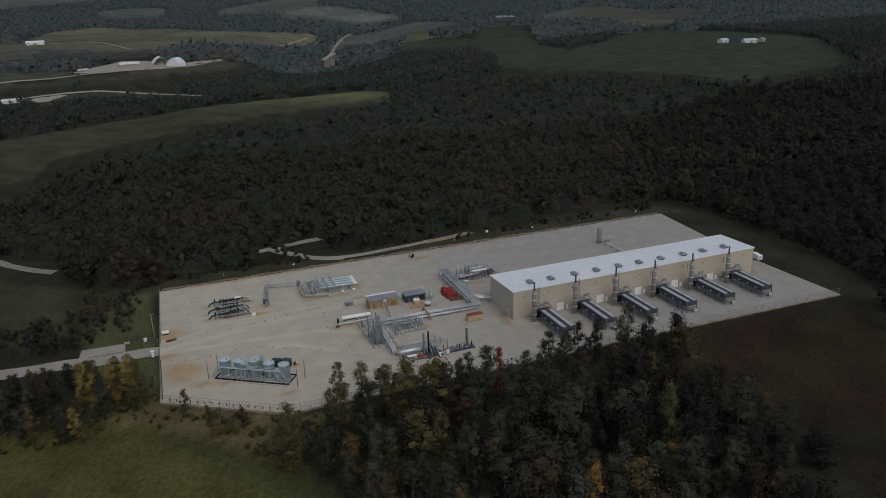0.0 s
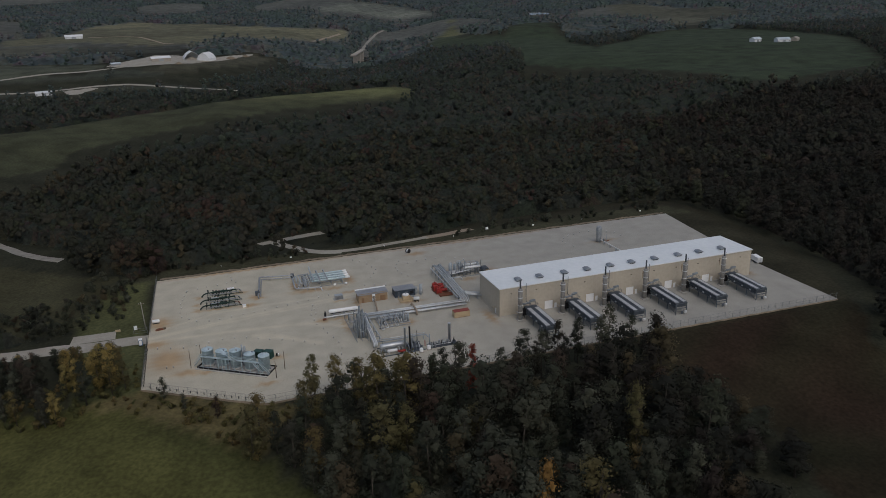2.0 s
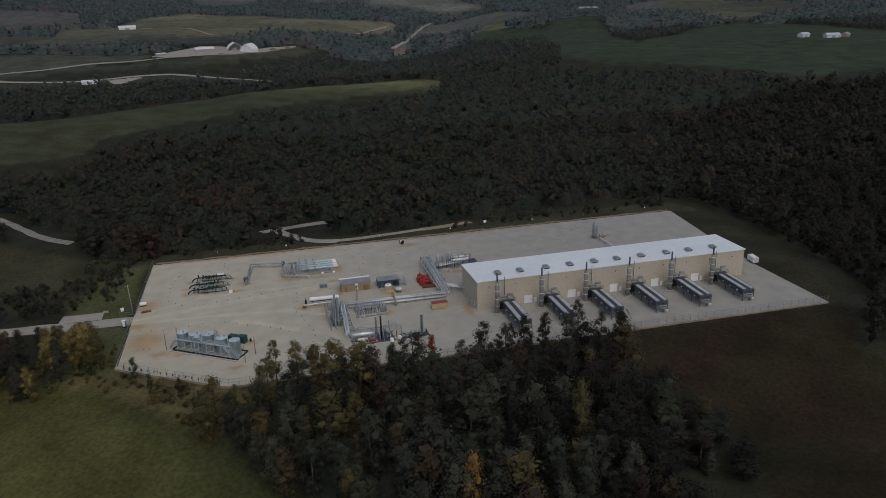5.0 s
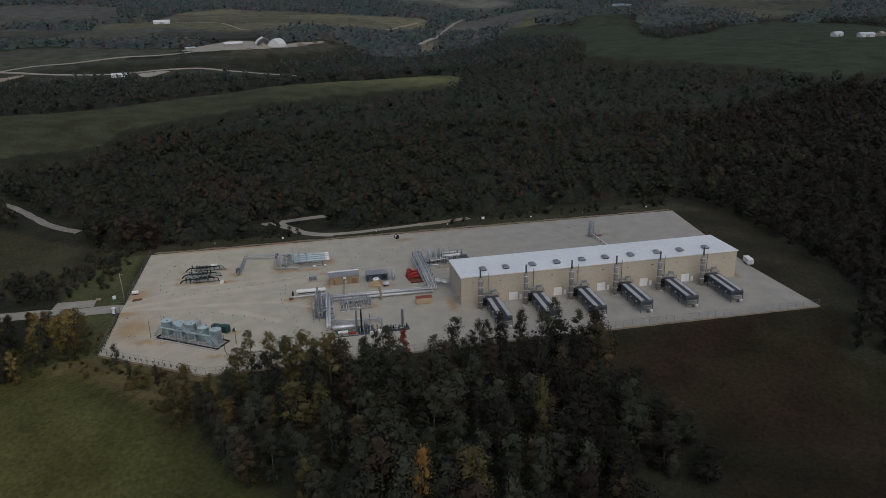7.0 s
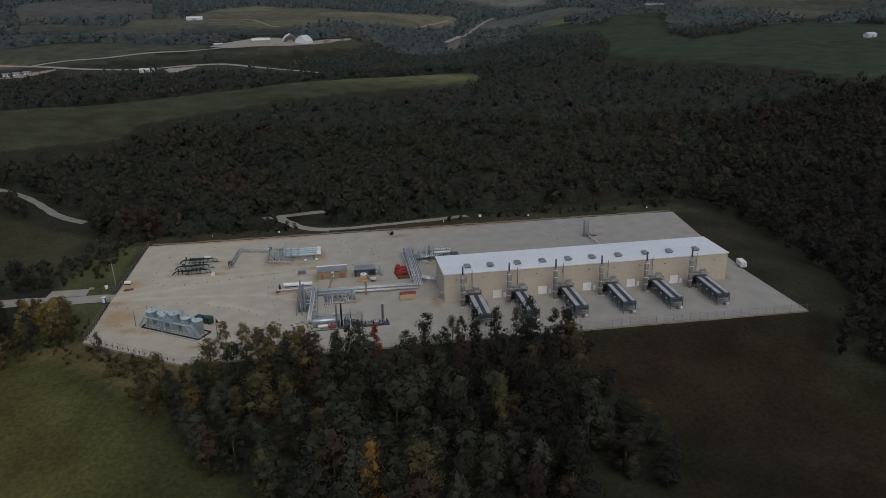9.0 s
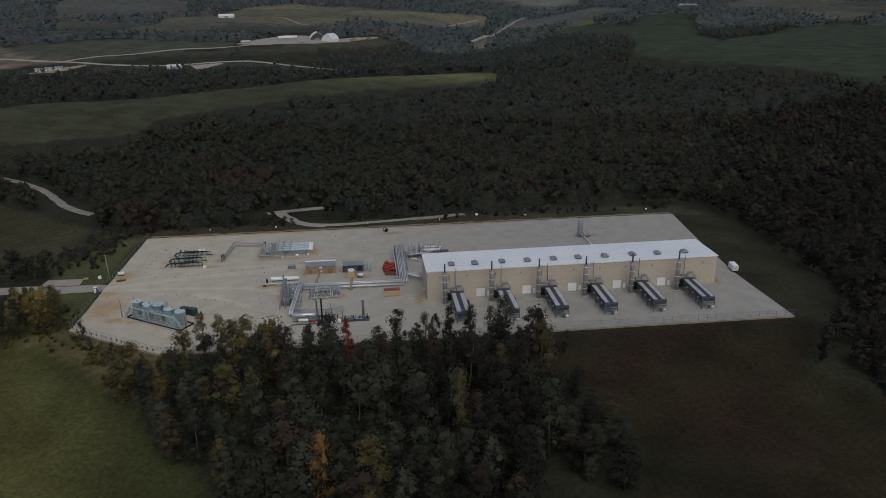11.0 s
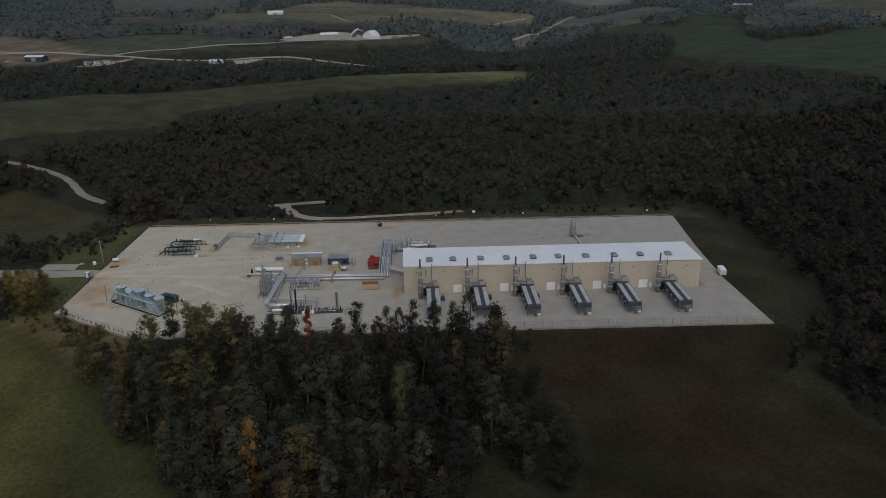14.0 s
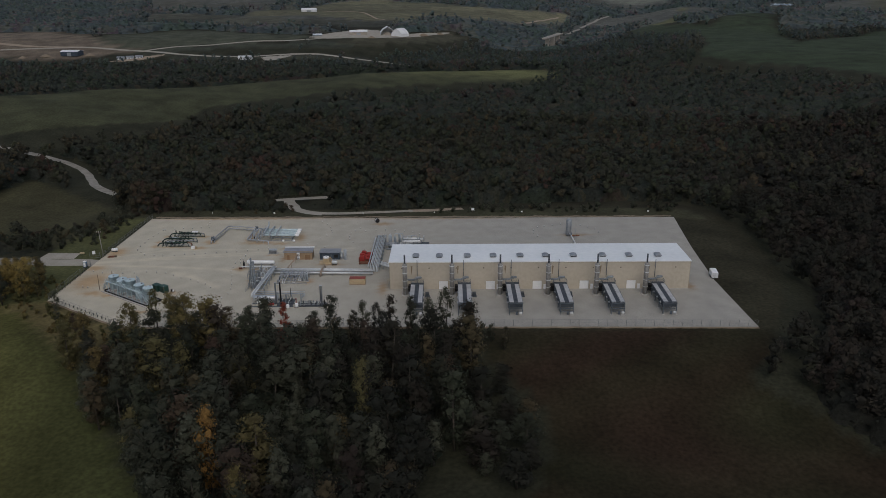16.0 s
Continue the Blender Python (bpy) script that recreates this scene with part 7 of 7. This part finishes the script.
# ---- back yard ----
t = thing("blowdown_silencer", 75.9, 60.8, 0, "upright grey blowdown silencer on the back yard", "vessel")
part("shell", lathe(B(), 0, 0, [(1.2, 0.6), (1.25, 0.7), (1.25, 7.4), (0.9, 7.9)], 20), steel_dull, t)
for a in (0.5, 2.6, 4.7):
    part("leg", box(B(), 1.05 * math.cos(a) - 0.12, 1.05 * math.sin(a) - 0.12, 0, 1.05 * math.cos(a) + 0.12, 1.05 * math.sin(a) + 0.12, 0.75), steel_dull, t)
part("inlet_pipe", tube(B(), [(0.2, -1.1, 1.6), (0.6, -3, 1.5), (1.8, -38.6, 1.5)], 0.28, 10), paint_pipe, t, "long pale inlet pipe")
for k in range(7):
    part("pipe_stand", box(B(), 0.55 + 0.17 * k, -4.2 - k * 5.0, 0, 0.95 + 0.17 * k, -3.8 - k * 5.0, 1.2), steel_dull, t)
part("instrument_post", tube(B(), [(2.6, -2.6, 0), (2.6, -2.6, 4.2)], 0.12, 8), steel_dull, t)
part("valve", lathe(B(), 0.7, -3.6, [(0.35, 1.2), (0.35, 2.4), (0.12, 2.5), (0.12, 3.0)], 10), cooler_side, t)
part("drain", drum(B(), (1.6, -1.2, 0.4), (4.8, -0.9, 0.4), 0.25, 10), rust, t)

t = thing("cable_reel", -12.0, 81.0, 0, "large black cable reel with a white core standing on edge", "cable reel", 25)
for y in (-0.75, 0.65):
    part("flange", drum(B(), (0, y, 1.2), (0, y + 0.1, 1.2), 1.0, 24), black, t)
part("core", drum(B(), (0, -0.6, 1.2), (0, 0.6, 1.2), 0.75, 20), white_paint, t)

t = thing("cargo_trailer", 125.2, 11.4, 0, "white enclosed cargo trailer parked on the gravel", "trailer", -6)
part("body", box(B(), -1.15, -2.6, 0.6, 1.15, 2.4, 2.7), white_paint, t)
part("roof", box(B(), -1.12, -2.55, 2.7, 1.12, 2.35, 2.76), white_paint, t)
part("rear_door", box(B(), -1.0, -2.64, 0.7, 1.0, -2.605, 2.6), paint_pipe, t)
part("door_seam", box(B(), -0.03, -2.66, 0.7, 0.03, -2.645, 2.6), steel_dull, t)
for x in (-1.15, 1.0):
    for y in (-0.6, 0.5):
        w = part("wheel", drum(B(), (x, y, 0.38), (x + 0.15, y, 0.38), 0.38, 14), black, t)
part("chassis", box(B(), -1.0, -2.5, 0.42, 1.0, 2.4, 0.6), black, t)
part("drawbar", tube(B(), [(-0.7, 2.4, 0.5), (0, 3.9, 0.5), (0.7, 2.4, 0.5)], 0.06, 6), black, t)

# ---- gate corner ----
t = thing("portable_toilet", -126.9, 25.6, 0, "blue portable toilet beside the gate", "portable toilet")
part("cabin", box(B(), -0.6, -0.6, 0.1, 0.6, 0.6, 2.2), blue_plastic, t)
part("roof", box(B(), -0.65, -0.65, 2.2, 0.65, 0.65, 2.38), white_paint, t)
part("door", box(B(), -0.45, -0.66, 0.2, 0.45, -0.605, 2.05), white_paint, t)
part("base", box(B(), -0.65, -0.65, -0.2, 0.65, 0.65, 0.1), black, t)
t = thing("water_tank", -122.0, 43.2, 0, "small white lying water tank by the fence", "tank")
part("shell", drum(B(), (-1.1, 0, 0.85), (1.1, 0, 0.85), 0.68, 14), white_paint, t)
part("cradle", box(B(), -1.2, -0.6, 0, 1.2, 0.6, 0.3), black, t)
t = thing("pallet_stack", -120.6, 36.4, 0, "low reddish stack of timber and pallets", "pallets", 8)
for k in range(3):
    part("pallet", box(B(), -1.6 + 0.2 * k, -0.5, k * 0.2, 1.2, 0.5, k * 0.2 + 0.16), rust, t)
part("crate", box(B(), 1.3, -0.4, 0, 2.1, 0.4, 0.7), wood, t)
t = thing("site_sign", -129.0, 38.6, -0.3, "small pale sign board on two posts", "sign", 20)
part("board", box(B(), -0.6, -0.03, 0.9, 0.6, 0.03, 2.4), white_paint, t)
for x in (-0.5, 0.5):
    part("post", box(B(), x - 0.05, 0.035, 0, x + 0.05, 0.12, 2.5), wood, t)
t = thing("utility_pole", -125.6, 39.6, -0.6, "grey wooden utility pole with a crossarm", "utility pole")
part("pole", tube(B(), [(0, 0, 0), (-0.3, 0, 11.4)], 0.2, 10, 0.14), pole_wood, t)
part("crossarm", box(B(), -1.3, -0.06, 10.6, 0.8, 0.06, 10.75), wood, t)
for x in (-1.1, -0.2, 0.6):
    part("insulator", lathe(B(), x, 0, [(0.06, 10.75), (0.1, 10.85), (0.05, 10.98)], 8), white_paint, t)
t = thing("block_pile", -135.4, 41.5, -0.4, "small pile of tan blocks beside the turnout", "block pile")
for k in range(6):
    part("block", box(B(), -0.9 + 0.6 * (k % 3), -0.3, 0.4 * (k // 3), -0.35 + 0.6 * (k % 3), 0.3, 0.38 + 0.4 * (k // 3)), tan_steel, t)
t = thing("valve_marker", 34, 96.5, 0, "white pipeline marker sign in the verge", "marker", group="pipeline markers")
t.matrix_basis = pose(34, 98, float(land(34, 98)))
part("post", box(B(), -0.06, -0.06, 0, 0.06, 0.06, 1.2), wood, t)
part("plate", box(B(), -0.7, -0.08, 1.0, 0.7, -0.061, 2.2), white_paint, t)
for x, y in ((-64, 95), (-20, 94), (15, 94.5), (58, 95), (85, 94), (-95, 96), (120, 95)):
    copy_thing(t, pose(x, y, float(land(x, y)), 0, 0, x * 3) @ Matrix.Diagonal((0.6, 0.6, 0.6, 1)))

# ---- white marker stakes in dotted lines ----
stake = thing("marker_stake", -110.6, 70.7, 0, "short white-topped marker stake in the gravel", "marker stake", group="marker stakes")
part("stem", lathe(B(), 0, 0, [(0.2, 0), (0.18, 0.08), (0.08, 0.13), (0.08, 0.5)], 7), cooler_side, stake)
part("cap", lathe(B(), 0, 0, [(0.08, 0.46), (0.12, 0.5), (0.12, 0.7), (0.06, 0.76)], 8), white_paint, stake, "white cap")
LINES = [[(-110.6, 70.7), (-112.7, 60), (-113.3, 50), (-112.6, 44), (-107.8, 38.6), (-100.9, 37.2), (-93.2, 38), (-80.7, 40), (-66, 42.6), (-52, 46)],
         [(-110, 71.5), (-103, 73.5), (-94, 74), (-86, 75)], [(-92, 81), (-91, 74)], [(-64, 37), (-64, 30), (-62.5, 25)], [(-63.5, 37), (-66, 27), (-65, 18), (-62, 8), (-60, -2), (-63, -12)],
         [(-121, 20), (-117, 18.5), (-113, 17), (-108, 17.5), (-100, 19), (-92, 18), (-84, 13), (-76, 9), (-70, 5), (-67, -1)], [(-118, 4), (-114, 2)],
         [(-38, 82), (-33, 74), (-31, 67), (-34, 60), (-38, 54)], [(-19, 72), (-23, 64), (-22, 56), (-18, 50)], [(-16, 68), (-9, 70), (-2, 69), (6, 66), (12, 60)],
         [(62, 60), (60, 66), (64, 73), (74, 77), (84, 75), (90, 69), (91, 61)], [(-40, 50), (-33, 48), (-28, 44)]]
for line in LINES:
    total = sum(math.dist(a, c) for a, c in zip(line, line[1:]))
    n = max(2, round(total / 4.4))
    d, k = 0.0, 0
    for i in range(n):
        want = total * i / n
        while k < len(line) - 2 and d + math.dist(line[k], line[k + 1]) < want:
            d += math.dist(line[k], line[k + 1])
            k += 1
        q = (want - d) / math.dist(line[k], line[k + 1])
        x, y = (line[k][j] + (line[k + 1][j] - line[k][j]) * q for j in (0, 1))
        copy_thing(stake, pose(x + random.uniform(-0.3, 0.3), y + random.uniform(-0.3, 0.3), 0, random.uniform(-4, 4), random.uniform(-4, 4), 0))

# ---- chain-link fence ----
fence = thing("chain_link_fence", 0, 0, 0, "galvanised chain-link fence along the pad edge", "fence")
post_mesh = finish("fence_post", lathe(B(), 0, 0, [(0.055, -0.6), (0.055, 2.45), (0.03, 2.5)], 7), galv)
bollard = finish("bollard", lathe(B(), 0, 0, [(0.12, 0), (0.12, 0.55), (0.17, 0.6), (0.17, 0.8), (0.09, 0.85)], 8), black)
RUNS = [[(126.0, -32.6), (60, -31.6), (-20, -31.4), (-89.8, -31.0), (-125.6, -8.0), (-124.8, 25.8)], [(-124.0, 35.4), (-122.2, 89.2)]]
wires = []
for run in RUNS:
    for (x0, y0), (x1, y1) in zip(run, run[1:]):
        total = math.dist((x0, y0), (x1, y1))
        n = max(1, round(total / 3.2))
        for i in range(n + 1):
            if i == n and (x1, y1) != run[-1]:
                continue
            ob = new("fence_post", post_mesh)
            ob.parent, ob.location = fence, (x0 + (x1 - x0) * i / n, y0 + (y1 - y0) * i / n, 0)
        for z in (0.1, 1.25, 2.42):
            part("rail", tube(B(), [(x0, y0, z), (x1, y1, z)], 0.028, 5), galv, fence)
        ux, uy = (x1 - x0) / total, (y1 - y0) / total
        for k in range(int(total / 0.30)):
            for s in (0.22, -0.22):
                ax, ay = x0 + ux * (k * 0.30 + 0.22), y0 + uy * (k * 0.30 + 0.22)
                p, q = np.array((ax - ux * s * 4.5, ay - uy * s * 4.5, 0.1)), np.array((ax + ux * s * 4.5, ay + uy * s * 4.5, 2.4))
                w = np.array((0.006 * ux, 0.006 * uy, 0))
                wires.append((p - w, p + w, q + w, q - w))
mesh_ob = new("wire_mesh", quad_mesh("wire_mesh", np.array(wires), galv))
mesh_ob.parent = fence
tagged(mesh_ob, "thin diamond wire mesh", kind="stuff")
first_bollard = thing("bollard", -124.6, 20, 0, "short black bollard inside the fence", "bollard", group="bollards along the fence")
ob = new("body", bollard)
ob.parent = first_bollard
for k in range(13):
    copy_thing(first_bollard, pose(-124.7 - 0.04 * k, 18.0 - k * 2.05, 0))
for k in range(16):
    copy_thing(first_bollard, pose(-123.2 + k * 2.0, -8.6 - k * 1.29, 0))
gate = thing("pipe_gate", -125.5, 30.5, 0, "open galvanised swing gate at the pad entrance", "gate")
for y in (-4.6, 4.8):
    part("gate_post", lathe(B(), 0.6, y, [(0.1, -0.4), (0.1, 2.6), (0.05, 2.65)], 8), galv, gate)
b = B()
for z in (0.25, 1.2, 2.2):
    tube(b, [(0.4, 4.8, z), (-4.2, 5.6, z)], 0.04, 6)
tube(b, [(-4.2, 5.6, 0.2), (-4.2, 5.6, 2.25)], 0.04, 6)
part("gate_leaf", b, galv, gate)


# ---- distant farms and works ----
far_white = material("far_white_metal", (0.62, 0.64, 0.66), (0.76, 0.77, 0.78), 0.6, grain=1, patch=0.2)
far_tan = material("far_tan_roof", (0.30, 0.27, 0.23), (0.40, 0.36, 0.31), 0.7, grain=1, patch=0.2)
far_blue = material("far_pale_blue_roof", (0.42, 0.48, 0.53), (0.55, 0.61, 0.66), 0.6, grain=1, patch=0.2)
glass_dark = material("dark_window", (0.02, 0.025, 0.03), (0.04, 0.045, 0.05), 0.2, grain=2, patch=0.5)


def barn(name, x, y, long, deep, eave, ridge, turn, wall_mat, roof_mat, label, windows=0, group=""):
    t = thing(name, x, y, float(land(x, y)) - 0.3, label, "building", turn, group)
    part("wall", box(B(), -long / 2, -deep / 2, 0, long / 2, deep / 2, eave), wall_mat, t)
    for s in (-1, 1):
        b = B()
        e = [(-long / 2 - 0.5, s * (deep / 2 + 0.6), eave - 0.15), (long / 2 + 0.5, s * (deep / 2 + 0.6), eave - 0.15), (long / 2 + 0.5, 0, ridge), (-long / 2 - 0.5, 0, ridge)]
        up = [b.verts.new(p) for p in e]
        dn = [b.verts.new((p[0], p[1], p[2] - 0.25)) for p in e]
        b.faces.new(up), b.faces.new(dn[::-1])
        for i in range(4):
            b.faces.new((up[i], up[(i + 1) % 4], dn[(i + 1) % 4], dn[i]))
        part("roof", b, roof_mat, t)
    for s in (-1, 1):
        b = B()
        v = [b.verts.new((s * long / 2 + o, p, z)) for o in (0.0, -0.2 * s) for p, z in ((-deep / 2, eave), (deep / 2, eave), (0, ridge - 0.3))]
        b.faces.new(v[:3]), b.faces.new(v[3:][::-1])
        for i in range(3):
            b.faces.new((v[i], v[(i + 1) % 3], v[3 + (i + 1) % 3], v[3 + i]))
        part("gable", b, wall_mat, t)
    part("door", box(B(), -long * 0.12, -deep / 2 - 0.08, 0, long * 0.12, -deep / 2 - 0.005, eave * 0.75), steel_dull, t)
    for k in range(windows):
        px = -long * 0.42 + k * long * 0.84 / max(1, windows - 1)
        if abs(px) > long * 0.15:
            part("window", box(B(), px - 0.6, -deep / 2 - 0.06, 1.0, px + 0.6, -deep / 2 - 0.005, 2.3), glass_dark, t)
    return t


def fabric_dome(x, y, size, turn, open_end):
    t = thing("storage_dome", x, y, float(land(x, y)) - 0.3, "white peaked fabric salt shed", "storage shed", turn, "white fabric sheds")
    prof = [(-1, 0), (-0.98, 0.42), (-0.62, 0.86), (0, 1.2), (0.62, 0.86), (0.98, 0.42), (1, 0)]
    b = B()
    rows = [[b.verts.new((px * size, y2 * size, pz * size)) for px, pz in prof] for y2 in (-0.9, 0, 0.9)]
    inn = [[b.verts.new((px * size * 0.97, y2 * size, pz * size * 0.97)) for px, pz in prof] for y2 in (-0.9, 0, 0.9)]
    for r in range(2):
        for i in range(6):
            b.faces.new((rows[r][i], rows[r][i + 1], rows[r + 1][i + 1], rows[r + 1][i]))
            b.faces.new((inn[r][i + 1], inn[r][i], inn[r + 1][i], inn[r + 1][i + 1]))
    for r in (0, 2):
        for i in range(6):
            b.faces.new((rows[r][i], inn[r][i], inn[r][i + 1], rows[r][i + 1]))
    part("cover", b, far_white, t)
    b = B()
    b.faces.new([b.verts.new((px * size * 0.96, size * 0.85, pz * size * 0.96)) for px, pz in prof])
    part("end_wall", b, far_white, t)
    if not open_end:
        b = B()
        b.faces.new([b.verts.new((px * size * 0.96, -size * 0.85, pz * size * 0.96)) for px, pz in prof])
        part("end_wall", b, far_white, t)
    part("salt_heap", lathe(B(), 0, 0.1 * size, [(0.8 * size, 0), (0.4 * size, 0.35 * size), (0.05, 0.5 * size)], 14), far_tan, t, "tan heap inside")
    return t


fabric_dome(-80, 1058, 11.5, 8, True)
fabric_dome(-58, 1042, 11, -35, False)
barn("quarry_shed", -125, 1032, 28, 12, 5.5, 8.0, 8, far_tan, far_white, "long low tan shed with a white roof in a gravel yard", 0)
barn("farm_shed", -188, 1005, 14, 7, 3.2, 4.6, 25, steel_dull, far_blue, "small grey shed beside the country road", 0)
barn("white_barn", -300, 1590, 34, 14, 5.0, 8.5, 4, far_white, far_white, "long white metal barn on a hill field", 0)
barn("pole_barn", -525, 878, 26, 16, 6.5, 8.2, -6, navy, far_white, "dark pole barn with a white roof at an earth yard", 0)
barn("white_shed", -266, 850, 19, 12, 3.6, 5.2, 6, far_white, far_white, "low white shed beside the country road", 4)
for k, x in enumerate((-445, -433, -421)):
    barn("small_shed", x, 854 + 3 * k, 9, 7, 3.2, 4.6, 4, far_white, steel_dull, "small pale shed in a dirt yard", 2, "small sheds in a row")
barn("farmhouse", 703, 715, 15, 9, 4.5, 7.0, 12, far_white, far_blue, "white farmhouse on a green hill", 4, "farm buildings on the hill")
barn("farm_barn", 722, 682, 20, 10, 4.2, 6.6, -8, far_white, far_blue, "white farm barn on a green hill", 4, "farm buildings on the hill")
barn("farm_barn", 748, 686, 12, 9, 4.0, 6.4, 30, far_tan, far_tan, "tan farm barn on a green hill", 0, "farm buildings on the hill")
barn("cottage", 258, 740, 11, 8, 3.4, 5.6, 15, far_white, far_blue, "small pale cottage at the wood's edge", 3)
t = thing("road_bridge", 206, 1145, -7.4, "pale concrete road bridge over a wooded valley", "bridge", 68)
part("deck", box(B(), -58, -4, 1.0, 58, 4, 2.4), far_tan, t)
for s in (-6.2, 6.0):
    part("parapet", box(B(), -58, s * 0.62, 2.4, 58, s * 0.62 + 0.25, 3.3), concrete, t)
for x in (-36, 0, 36):
    part("pier", box(B(), x - 1.8, -3.6, -30, x + 1.8, 3.6, 1.0), far_tan, t)
for x, y, s in ((-560, 870, 5), (-590, 864, 4), (-500, 880, 5), (-20, 1066, 6), (6, 1110, 5), (-100, 990, 4)):
    t = thing("earth_mound", x, y, float(land(x, y)) - 0.2, "low mound of tan earth in a yard", "earth mound", group="earth mounds")
    part("mound", lathe(B(), 0, 0, [(s * 1.6, 0), (s * 1.1, s * 0.3), (s * 0.5, s * 0.6), (0.2, s * 0.7)], 11), soil, t)
